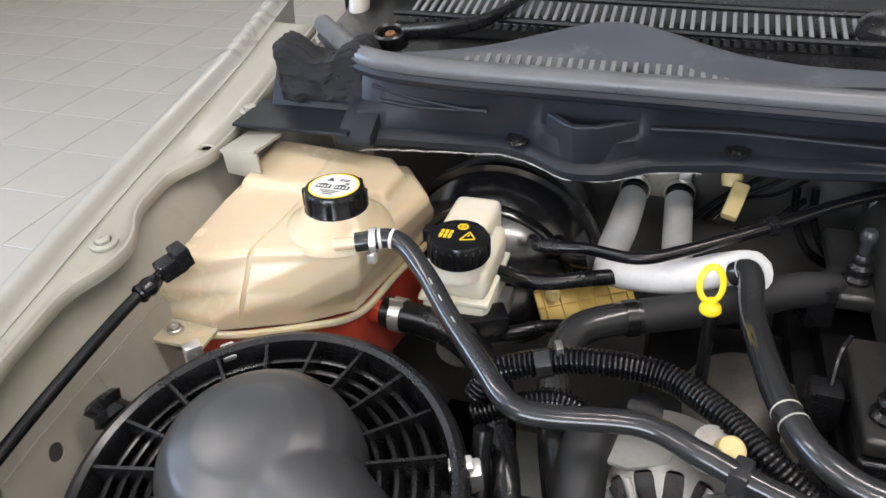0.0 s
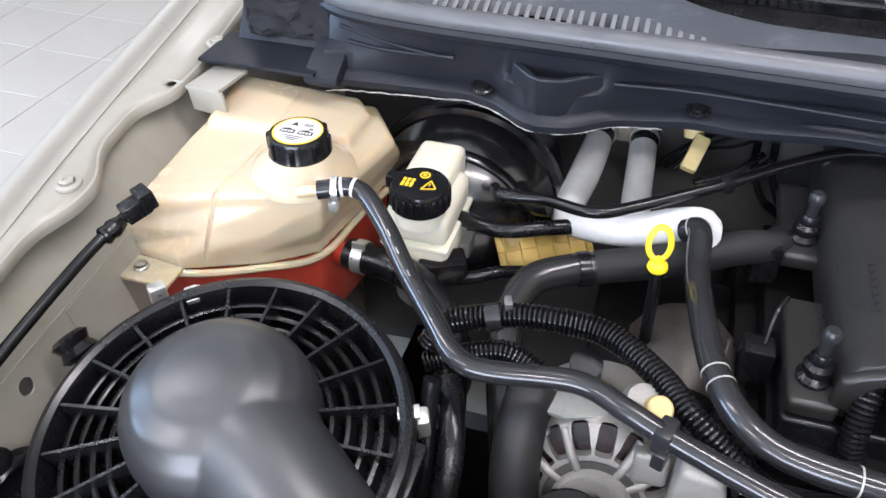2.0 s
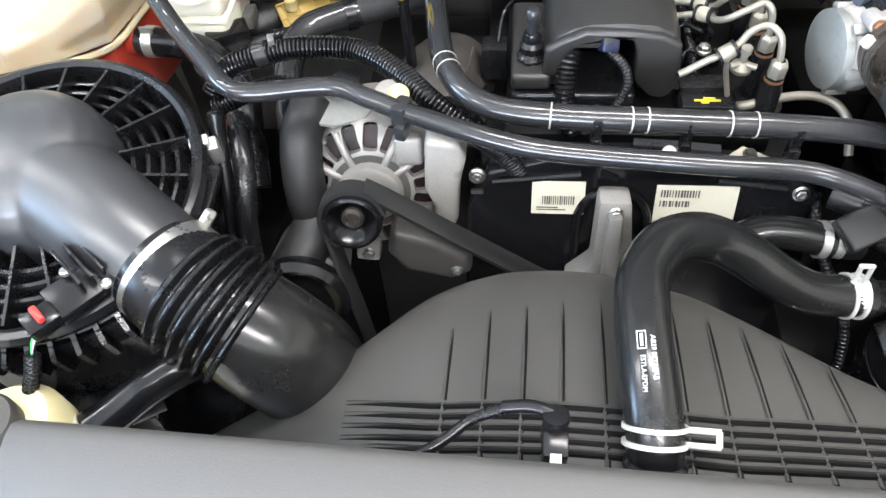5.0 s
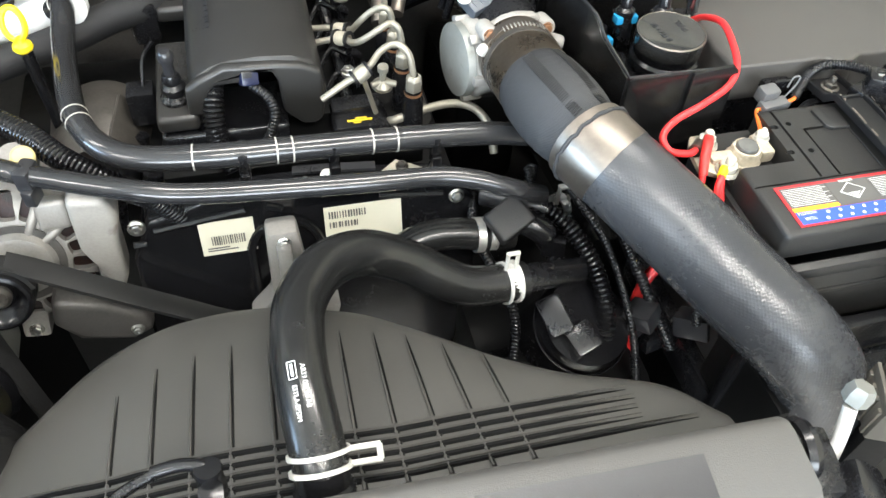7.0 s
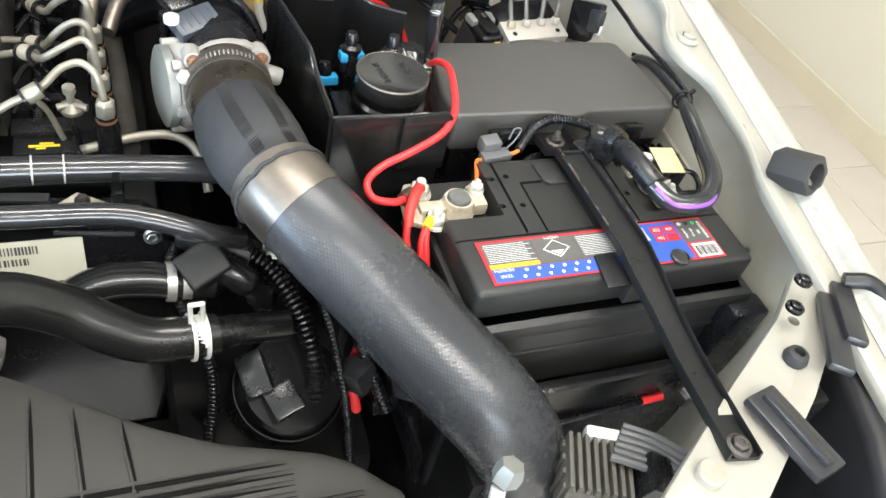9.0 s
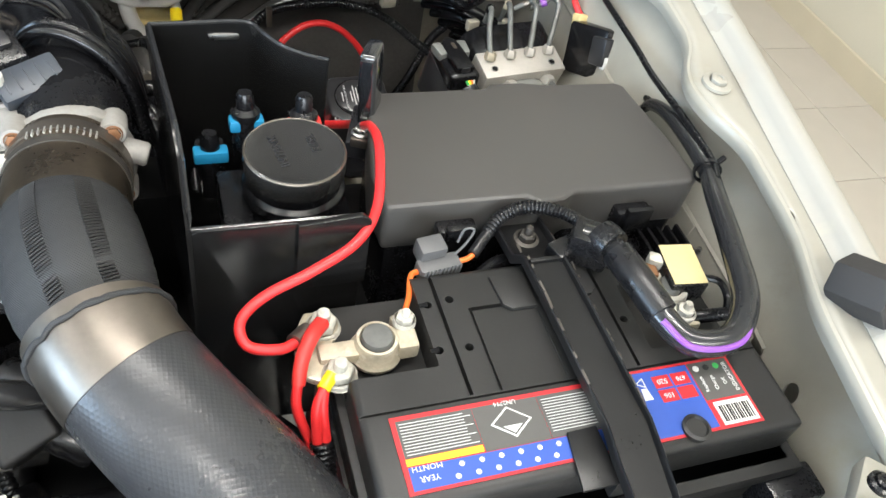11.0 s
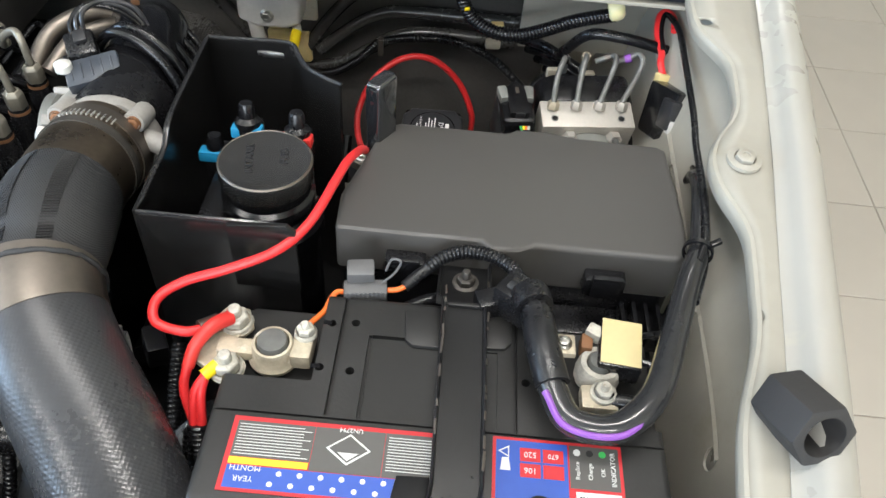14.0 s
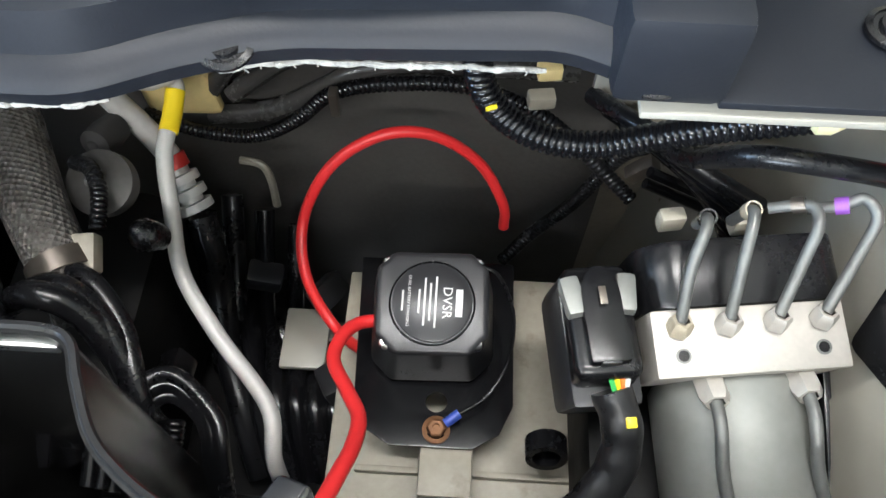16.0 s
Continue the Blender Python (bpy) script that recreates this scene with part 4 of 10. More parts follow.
for u_ in (0.190, 0.205, 0.222, 0.240):
    line_ = spline([(-0.465, 0.530, 1.078), (-0.427, 0.485, 1.066), (-0.387, 0.439, 1.060)], 40)
    i_ = int((u_ - 0.18) / 0.07 * 70)
    part("print_bar", sweep([p + Vector((0.0006, -0.0042, 0.0082)) for p in line_[i_:i_ + 6]], 0.0004, 6), WHITE_PRINT, overflow)
part("spring_clip", lathe([(0.0115, -0.003), (0.0128, -0.003), (0.0128, 0.003), (0.0115, 0.003)], (-0.520, 0.551, 1.089), (1, 0.28, 0.05), 24), CLAMP, overflow, "bright steel spring clip")
part("clip_ear", box(-0.524, -0.516, 0.540, 0.548, 1.070, 1.080, 0.001), CLAMP, overflow)
part("hose_nipple", tube([(-0.555, 0.540, 1.086), (-0.535, 0.546, 1.088)], 0.006, 12), TANK, overflow)
coolant = hose("coolant_hose", [(-0.196, 0.652, 1.038), (-0.184, 0.640, 1.048), (-0.182, 0.585, 1.040), (-0.170, 0.495, 1.045), (-0.158, 0.448, 1.048), (-0.140, 0.417, 1.047), (-0.110, 0.400, 1.043), (-0.05, 0.393, 1.041), (0.025, 0.394, 1.037), (0.133, 0.398, 1.029), (0.207, 0.400, 1.021), (0.25, 0.401, 1.012)], 0.0116, RUBBER_GREY,
    "thick grey-black coolant hose with white paint rings", marks=((0.045, 0.0012, WORN_BAND), (0.33, 0.0014, WORN_BAND), (0.36, 0.0014, WORN_BAND), (0.619, 0.0014, WORN_BAND), (0.710, 0.0014, WORN_BAND), (0.726, 0.0014, WORN_BAND), (0.786, 0.0014, WORN_BAND), (0.806, 0.0014, WORN_BAND)))
for x, y, z in ((-0.022, 0.396, 1.037), (0.058, 0.399, 1.031), (0.155, 0.402, 1.023)):
    part("hose_clip", obox(pose(x, y - 0.003, z - 0.001), 0.011, 0.025, 0.022, 0.005), PLASTIC, coolant)
    part("clip_foot", obox(pose(x, y - 0.012, z - 0.026), 0.010, 0.014, 0.03, 0.002), PLASTIC, coolant)
part("hose_clip", obox(pose(-0.196, 0.389, 1.048, 0, 0, -18), 0.014, 0.0225, 0.022, 0.004), PLASTIC_GREY, overflow)
part("clip_tab", obox(pose(-0.196, 0.381, 1.034, 0, 0, -18), 0.010, 0.016, 0.016, 0.002), PLASTIC_GREY, overflow)
loom = solo("wiring_conduit", conduit([(-0.400, 0.455, 1.010), (-0.384, 0.470, 1.030), (-0.343, 0.479, 1.042), (-0.302, 0.482, 1.048), (-0.250, 0.479, 1.047), (-0.205, 0.447, 1.046), (-0.171, 0.412, 1.040), (-0.130, 0.394, 1.018), (-0.105, 0.400, 0.990), (-0.085, 0.405, 0.955)], 0.0115, 0.0042, 0.14), GLOSS, "glossy black corrugated wiring conduit", "wiring conduit")
part("blue_tape", sweep(spline([(-0.352, 0.476, 1.040), (-0.340, 0.479, 1.043)], 4), 0.0125, 14), RUBBER_GREY, loom)
part("conduit_clamp", obox(pose(-0.335, 0.482, 1.052, 0, 0, 20), 0.006, 0.012, 0.016, 0.001), STEEL, loom)
solo("wiring_conduit", conduit([(-0.40, 0.45, 0.995), (-0.36, 0.46, 1.01), (-0.33, 0.465, 1.015), (-0.30, 0.46, 1.005)], 0.010, 0.004, 0.14), GLOSS, "glossy black corrugated branch conduit", "wiring conduit")

# brake reservoir, booster and pipes
bk = thing("brake_fluid_reservoir", (-0.457, 0.63, 0.97), "milky white brake fluid reservoir with black cap", "fluid reservoir")


# a square lower tank with a moulded rim, a shoulder under the cap and a taller rear tower
body = part("body", box(-0.494, -0.424, 0.592, 0.690, 0.962, 0.9985, 0.012, 3), RESERVOIR, bk)
part("moulded_rim", box(-0.496, -0.422, 0.590, 0.692, 0.997, 1.003, 0.0028, 2), RESERVOIR, bk)
part("shoulder", box(-0.492, -0.425, 0.594, 0.690, 1.001, 1.040, 0.013, 3), RESERVOIR, bk)
part("rear_tower", box(-0.487, -0.436, 0.628, 0.712, 0.985, 1.057, 0.010, 3), RESERVOIR, bk)
part("filler_neck", lathe([(0.026, 1.03), (0.026, 1.052), (0, 1.052)], (-0.455, 0.606, 0), n=32), RESERVOIR, bk)
part("mount_lug", box(-0.430, -0.412, 0.640, 0.668, 0.955, 0.975, 0.004), ALU_DULL, bk)

bc = part("cap", lathe([(0.027, 1.046), (0.0295, 1.048), (0.0300, 1.068), (0.028, 1.072), (0.0, 1.0725)], (-0.455, 0.606, 0), n=40), PLASTIC, bk, "black screw cap with yellow symbols")
gr = bmesh.new()
for k in range(24):
    add(gr, moved(box(0.0285, 0.0312, -0.0018, 0.0018, 1.050, 1.068, 0.0006, 1), pose(-0.455, 0.606, 0, 0, 0, k * 15)))
part("grip_ribs", gr, PLASTIC, bc)
at = pose(-0.455, 0.606, 1.0724)
part("symbol", moved(add(lathe([(0.0038, 0), (0.0058, 0), (0.0058, 0.0006), (0.0038, 0.0006)], (0.001, 0.014, 0), n=8), lathe([(0.0022, 0), (0.0022, 0.0006), (0, 0.0006)], (0.001, 0.014, 0), n=12)), at), YELLOW_PRINT, bc)
tri = bmesh.new()
for a, b in (((0.004, -0.010), (0.018, -0.006)), ((0.018, -0.006), (0.010, 0.006)), ((0.010, 0.006), (0.004, -0.010)), ((0.0105, -0.003), (0.0105, 0.001))):
    add(tri, strip([(a[0], a[1], 0.0004), (b[0], b[1], 0.0004)], 0.0013, 0.0006))
part("symbol", moved(tri, at), YELLOW_PRINT, bc)
book = bmesh.new()
for k in range(3):
    add(book, box(-0.018 + k * 0.0045, -0.0147 + k * 0.0045, -0.009, -0.0015, 0, 0.0006, 0), box(-0.018 + k * 0.0045, -0.0147 + k * 0.0045, 0.0, 0.005, 0, 0.0006, 0))
part("symbol", moved(book, at), YELLOW_PRINT, bc)
part("side_lug", box(-0.497, -0.484, 0.618, 0.632, 1.050, 1.064, 0.002), PLASTIC, bk)
mc = thing("brake_master_cylinder", (-0.45, 0.68, 0.93), "grey metal brake master cylinder under the reservoir", "brake cylinder")
part("barrel", lathe([(0.0, -0.10), (0.020, -0.10), (0.022, -0.06), (0.020, -0.02), (0.024, 0.06), (0.03, 0.08)], (-0.455, 0.68, 0.950), (0, 1, 0.05), 24), ALU_DULL, mc)
part("sensor_block", obox(pose(-0.43, 0.60, 0.972, 0, 0, 25), 0.05, 0.03, 0.03, 0.004), PLASTIC, mc)
bo = thing("brake_booster", (-0.45, 0.80, 0.84), "round glossy black brake booster drum", "brake booster")
part("drum", lathe([(0, -0.090), (0.03, -0.089), (0.050, -0.083), (0.072, -0.071), (0.090, -0.055), (0.104, -0.036), (0.113, -0.016), (0.117, 0.0), (0.1185, 0.008), (0.1190, 0.016), (0.117, 0.022), (0.11, 0.07), (0, 0.07)], (-0.452, 0.768, 0.945), (0, 1, 0), 64), BOOSTER, bo)
part("rim_bead", lathe([(0.1165, -0.004), (0.1235, -0.003), (0.1245, 0.004), (0.1235, 0.012), (0.117, 0.013)], (-0.452, 0.768, 0.945), (0, 1, 0), 64), BOOSTER, bo)
part("pressed_step", lathe([(0.090, -0.0560), (0.094, -0.0570), (0.097, -0.0530), (0.098, -0.0460)], (-0.452, 0.768, 0.945), (0, 1, 0), 64), BOOSTER, bo)
part("valve_stub", tube([(-0.385, 0.765, 0.99), (-0.382, 0.735, 0.998), (-0.37, 0.712, 1.00), (-0.352, 0.695, 1.005), (-0.335, 0.69, 1.01)], 0.012, 14), PLASTIC, bo)
part("check_valve", lathe([(0.016, 0), (0.018, 0.004), (0.018, 0.010), (0.012, 0.014), (0.012, 0.02)], (-0.386, 0.765, 0.99), (0.1, -1, 0.15), 24), PLASTIC, bo)
vch = hose("vacuum_hose", [(-0.395, 0.672, 1.035), (-0.382, 0.653, 1.040), (-0.339, 0.656, 1.042), (-0.287, 0.638, 1.050), (-0.245, 0.659, 1.052), (-0.164, 0.712, 1.060), (-0.103, 0.758, 1.066), (-0.045, 0.791, 1.070), (0.02, 0.80, 1.07)], 0.0062, GLOSS, "thin glossy black vacuum pipe across the firewall")
hose("heater_hose", [(-0.430, 0.655, 1.000), (-0.38, 0.640, 1.005), (-0.33, 0.655, 1.008), (-0.27, 0.69, 1.00)], 0.0085, RUBBER, "black rubber heater hose behind the engine")
hose("brake_pipe_hose", [(-0.44, 0.60, 0.955), (-0.40, 0.602, 0.965), (-0.37, 0.62, 0.965), (-0.33, 0.65, 0.95)], 0.007, RUBBER, "black hose below the brake reservoir")
w = thing("sleeved_heater_hoses", (-0.26, 0.70, 0.96), "white tape-wrapped heater hoses joining in a tee", "heater hose")
part("branch", sweep(resample(spline([(-0.252, 0.866, 0.994), (-0.251, 0.84, 0.988), (-0.249, 0.793, 0.978), (-0.246, 0.735, 0.982), (-0.243, 0.690, 1.004)], 10), 0.003), lambda u, i: 0.0165 + 0.0006 * (i % 2), 16), WHITE_SLEEVE, w)
part("branch", sweep(resample(spline([(-0.307, 0.864, 0.993), (-0.308, 0.850, 0.992), (-0.313, 0.80, 0.985), (-0.319, 0.735, 0.986), (-0.316, 0.690, 0.998), (-0.285, 0.665, 1.012), (-0.24, 0.665, 1.018), (-0.205, 0.676, 1.024), (-0.182, 0.668, 1.035), (-0.180, 0.648, 1.040)], 10), 0.003), lambda u, i: 0.0165 + 0.0007 * (i % 2) + 0.0015 * math.sin(u * 9), 16), WHITE_SLEEVE, w)
for x in (-0.252, -0.306):
    part("hose_end", tube([(x, 0.918, 0.998), (x, 0.885, 0.998), (x, 0.858, 0.992)], 0.0155, 16), RUBBER, w)
    part("end_clamp", lathe([(0.0178, -0.004), (0.019, -0.004), (0.019, 0.004), (0.0178, 0.004)], (x, 0.878, 0.997), (0, 1, 0.1), 24), CLAMP, w)
    part("clamp_ear", obox(pose(x + 0.004, 0.878, 1.020), 0.014, 0.006, 0.012, 0.001), CLAMP, w)
hp = thing("heater_pipe_plate", (-0.28, 0.88, 0.98), "pale plate behind the heater hose ends with thin black wires", "pipe plate")
part("plate", box(-0.315, -0.245, 0.886, 0.890, 0.985, 1.022, 0.002), BEIGE_PANEL, hp)
for k in range(3):
    part("wire", tube([(-0.235 + 0.012 * k, 0.842, 0.985), (-0.205 + 0.010 * k, 0.850, 1.012), (-0.175 + 0.014 * k, 0.852, 1.035 - 0.006 * k), (-0.145 + 0.016 * k, 0.852, 1.060 - 0.006 * k)], 0.0030 - 0.0004 * k, 8), GLOSS, hp)
part("pale_clip", obox(pose(-0.196, 0.842, 0.992, 0, -35, 0), 0.026, 0.006, 0.006, 0.001), CLAMP_BAND, hp)
for k in range(2):
    part("far_pipe", tube([(-0.125 + 0.02 * k, 0.862, 1.03), (-0.120 + 0.02 * k, 0.858, 0.99), (-0.100 + 0.02 * k, 0.846, 0.955), (-0.06 + 0.02 * k, 0.84, 0.935)], 0.0048, 10), RUBBER, hp)
tb = thing("tan_wiring_bracket", (-0.345, 0.757, 0.89), "tan plastic wiring trough on the engine", "wiring bracket")
TM = pose(-0.338, 0.695, 0.951, 40, 0, 33)
bm = obox(TM, 0.112, 0.040, 0.004, 0.001)
for k in range(6):
    add(bm, obox(TM @ pose(-0.048 + k * 0.0192, 0, 0.003), 0.002, 0.040, 0.005, 0.0005))
add(bm, obox(TM @ pose(0, 0.019, 0.003), 0.112, 0.002, 0.006, 0.0005), obox(TM @ pose(0, 0.0, 0.003), 0.112, 0.0015, 0.004, 0.0005))
part("trough", bm, TAN, tb)
part("foot", tube([(-0.345, 0.70, 0.948), (-0.335, 0.74, 0.92), (-0.32, 0.862, 0.89)], 0.006, 8), PLASTIC, tb)
part("post", lathe([(0.008, 0), (0.007, 0.012), (0, 0.012)], (-0.372, 0.676, 0.962), n=16), TAN_LIGHT, tb)
sn = thing("tan_sensor_connector", (-0.20, 0.80, 1.0), "tan plastic connector with black wires", "connector")
part("plug", obox(pose(-0.195, 0.792, 1.040, 40, 12, -10), 0.018, 0.042, 0.016, 0.004), TAN_LIGHT, sn)
part("boot", lathe([(0.010, 0), (0.012, 0.01), (0.008, 0.022), (0, 0.024)], (-0.200, 0.816, 1.046), (0, 0.4, 1), 18), TAN_LIGHT, sn)
part("wire", tube([(-0.19, 0.78, 1.01), (-0.15, 0.80, 1.02), (-0.12, 0.83, 1.03)], 0.004, 8), RUBBER, sn)
part("wire", tube([(-0.185, 0.77, 1.005), (-0.14, 0.80, 1.015), (-0.11, 0.83, 1.025)], 0.003, 8), RUBBER, sn)
dp = thing("oil_dipstick", (-0.215, 0.585, 0.80), "oil dipstick with a bright yellow loop handle", "dipstick")
loop = [(-0.220 + 0.0098 * math.cos(a) * (1 - 0.05 * math.sin(a)), 0.588 + 0.005 * math.sin(a), 1.066 + 0.0150 * math.sin(a)) for a in np.linspace(-1.57, 4.71, 25)]
part("handle", sweep([Vector(p) for p in loop], 0.0034, 10, flat=0.8), YELLOW, dp, "bright yellow ring handle")
part("handle_collar", lathe([(0, 0), (0.008, 0), (0.0098, 0.003), (0.009, 0.007), (0.005, 0.010), (0.004, 0.014), (0, 0.014)], (-0.218, 0.582, 1.040), n=20), YELLOW, dp, "yellow collar")
part("tube", tube([(-0.217, 0.582, 1.041), (-0.214, 0.582, 0.95), (-0.205, 0.57, 0.80)], 0.0062, 12), PLASTIC, dp)
tbh = hose("turbo_hose", [(-0.300, 0.375, 0.84), (-0.302, 0.385, 0.90), (-0.318, 0.430, 0.935), (-0.335, 0.485, 0.965), (-0.344, 0.540, 0.982), (-0.333, 0.585, 0.992), (-0.300, 0.612, 0.993), (-0.268, 0.626, 0.993)], 0.0165, RUBBER_GREY, "thick grey-black moulded hose bend", n=20)
hs = hose("turbo_pipe", [(-0.275, 0.624, 0.993), (-0.20, 0.646, 1.004), (-0.14, 0.67, 1.015), (-0.105, 0.69, 1.008), (-0.095, 0.72, 0.995)], 0.0175, SLEEVE_DARK, "ribbed cloth-wrapped hose running behind the dipstick", n=20)
low = hose("tank_outlet_hose", [(-0.532, 0.590, 0.976), (-0.468, 0.577, 0.978), (-0.425, 0.556, 0.970), (-0.398, 0.525, 0.958), (-0.385, 0.48, 0.94), (-0.375, 0.43, 0.90)], 0.0165, RUBBER, "black rubber tank outlet hose with a steel spring clamp", n=18)
part("spring_clamp", lathe([(0.0170, -0.006), (0.0185, -0.006), (0.0185, 0.006), (0.0170, 0.006)], (-0.516, 0.587, 0.977), (1, -0.1, 0), 24), CLAMP, low)
part("clamp_ear", obox(pose(-0.516, 0.581, 0.995, 0, 0, 0), 0.014, 0.004, 0.012, 0.001), CLAMP, low)
part("hose_clamp", lathe([(0.0170, -0.006), (0.0183, -0.006), (0.0183, 0.006), (0.0170, 0.006)], (-0.286, 0.618, 0.993), (1, 0.4, 0.05), 28), PLASTIC, tbh)
part("end_cuff", tube([(-0.385, 0.655, 1.040), (-0.365, 0.654, 1.041)], 0.0078, 12), RUBBER, vch)
part("pipe_clip", obox(pose(-0.164, 0.712, 1.060, 0, 0, 32), 0.012, 0.016, 0.016, 0.003), PLASTIC, vch)

# ---- air cleaner with its duct ----
def air_cleaner():
    c = Vector((-0.529, 0.342, 0.0))
    tip = Matrix.Translation((-0.5245, 0.3197, 1.0095)) @ Matrix.Rotation(radians(10.8), 4, "X") @ Matrix.Diagonal((1.03, 1.03, 1.0, 1.0)) @ Matrix.Translation((0.529, -0.342, -1.012))

    def tipped(name, bm, *more, **named):
        return part(name, moved(bm, tip), *more, **named)

    t = thing("air_cleaner", (c.x, c.y, 0.82), "round black ribbed air cleaner housing with a domed intake duct", "air filter housing")
    lid = tipped("lid_ring", lathe([(0.131, 0.990), (0.142, 0.998), (0.1475, 1.006), (0.149, 1.012), (0.1460, 1.019), (0.141, 1.0215), (0.1365, 1.019), (0.134, 1.010), (0.1325, 0.996)], (c.x, c.y, 0), n=96), PLASTIC, t)
    for k, (r, z) in enumerate(((0.1230, 1.003), (0.1105, 1.005), (0.0980, 1.007), (0.0855, 1.009))):
        tipped("ring_louvre", lathe([(r - 0.0036, z + 0.0085), (r - 0.0022, z + 0.0095), (r + 0.0006, z + 0.0085), (r + 0.0044, z - 0.006), (r + 0.0050, z - 0.014), (r + 0.0030, z - 0.014), (r + 0.0010, z - 0.002), (r - 0.0034, z + 0.007)], (c.x, c.y, 0), n=96), PLASTIC, t)
    # Near-black floor puts the shade between the louvres into its colour.
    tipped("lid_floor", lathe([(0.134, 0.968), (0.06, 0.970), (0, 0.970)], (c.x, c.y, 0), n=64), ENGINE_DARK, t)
    rib = prism([(0.066, 0.993), (0.134, 0.993), (0.134, 1.0205), (0.118, 1.0225), (0.066, 1.030)], "y", -0.0013, 0.0013)
    for k in range(20):
        if k in (17, 18):
            continue
        tipped("radial_rib", moved(rib.copy(), pose(c.x, c.y, 0, 0, 0, 6 + k * 18)), PLASTIC, t, smooth=False)
    rib.free()
    part("lower_case", box(-0.545, -0.425, 0.175, 0.31, 0.62, 0.845, 0.012), PLASTIC, t)
    tipped("drum", lathe([(0.0, 0.80), (0.135, 0.80), (0.142, 0.83), (0.139, 0.94), (0.142, 0.993), (0.138, 0.996)], (c.x, c.y, 0), n=72), PLASTIC, t, "black filter drum")
    teeth = bmesh.new()
    for k in range(26):
        add(teeth, moved(prism([(0.142, 0.945), (0.156, 0.958), (0.1585, 0.988), (0.142, 0.998)], "y", -0.0022, 0.0022), pose(c.x, c.y, 0, 0, 0, 120 + k * 7.6)))
    tagged(tipped("rim_teeth", teeth, PLASTIC, t, smooth=False), kind="stuff")
    tipped("rim_skirt", lathe([(0.140, 0.948), (0.145, 0.956), (0.1465, 0.990), (0.149, 0.998)], (c.x, c.y, 0), n=80), PLASTIC, t)
    # dome and duct
    dome_bm = moved(lathe([(0, -0.020), (0.0775, -0.020), (0.0785, 0.0), (0.0780, 0.020), (0.0750, 0.038), (0.0680, 0.053), (0.0560, 0.065), (0.038, 0.073), (0.016, 0.0765), (0, 0.077)], n=72), pose(-0.5275, 0.333, 1.004, 10.8))
    a = [Vector(p) for p in ((-0.515, 0.318, 1.020), (-0.475, 0.298, 1.019), (-0.433, 0.272, 1.010), (-0.396, 0.251, 0.995), (-0.387, 0.246, 0.991))]
    add(dome_bm, sweep(spline(a, 10), lambda u, i: 0.0540 - 0.0085 * u, 40))
    dome = part("dome_and_duct", dome_bm, DOME, t, "smooth charcoal dome blending into a round duct")
    blend = dome.modifiers.new("blend", "REMESH")
    blend.mode, blend.voxel_size, blend.use_smooth_shade = "VOXEL", 0.0026, True
    ease = dome.modifiers.new("ease", "SMOOTH")
    ease.factor, ease.iterations = 0.5, 9
    for ang, nm in ((22, "clip"), (128, "clip"), (256, "clip")):
        p = pose(c.x, c.y, 0, 0, 0, ang)
        part("spring_clip", moved(box(0.146, 0.158, -0.008, 0.008, 0.970, 1.008, 0.003), tip @ p), CLAMP, t, "bright steel spring clip")
        part("clip_loop", moved(box(0.134, 0.152, -0.006, 0.006, 1.010, 1.016, 0.002), tip @ p), CLAMP, t)
    # the flat tray beside the duct and the air flow sensor
    part("side_step", moved(box(0.085, 0.150, -0.045, 0.045, 0.985, 0.998, 0.004), tip @ pose(c.x, c.y, 0, 0, 0, -2)), PLASTIC, t)
    m = pose(-0.4435, 0.207, 1.012, 14, 0, 50)
    s = part("air_flow_sensor", obox(m, 0.050, 0.032, 0.016, 0.003), PLASTIC, t, "black air flow sensor with a red lock")
    for k in range(4):
        part("fin", obox(m @ pose(0.012 + k * 0.010 - 0.01, 0.012, 0.014), 0.003, 0.040, 0.018, 0.0008), PLASTIC, s)
    part("plug", obox(m @ pose(-0.036, -0.006, 0.004), 0.026, 0.020, 0.018, 0.003), PLASTIC, s)
    part("red_lock", obox(m @ pose(-0.036, -0.006, 0.017), 0.006, 0.015, 0.007, 0.002), REDP, s, "red connector lock")
    for dx, dy in ((0.0, 0.014), (0.018, -0.016)):
        part("screw", lathe([(0, 0), (0.0045, 0), (0.0045, 0.003), (0.003, 0.004), (0, 0.003)], m @ Vector((dx, dy, 0.012)), n=14), STEEL, s)
    part("sensor_loom", conduit([(-0.477, 0.161, 0.986), (-0.482, 0.151, 0.968), (-0.492, 0.140, 0.945), (-0.512, 0.132, 0.91)], 0.0068, 0.004, 0.1), RUBBER, s)
    for k, mt in enumerate((GREEN_PRINT, WHITE_PRINT, PLASTIC)):
        part("wire", tube([(-0.471 + k * 0.003, 0.176 - k * 0.003, 1.002), (-0.476 + k * 0.002, 0.168, 0.995), (-0.478, 0.161, 0.985)], 0.0014, 6), mt, s)
    part("rubber_mount", lathe([(0.0, -0.012), (0.013, -0.012), (0.018, -0.008), (0.014, 0), (0.018, 0.008), (0.013, 0.012), (0.006, 0.013), (0, 0.01)], (-0.700, 0.368, 1.005), (-0.7, 0.2, 0.7), 24), RUBBER, t)
    part("mount_arm", tube([(-0.697, 0.366, 1.0), (-0.675, 0.362, 0.99), (-0.655, 0.358, 0.98)], 0.010, 10), PLASTIC, t)
    part("fan_tab", obox(pose(-0.655, 0.436, 1.020, 0, 0, 50), 0.016, 0.014, 0.022, 0.003), CLAMP, t)


air_cleaner()


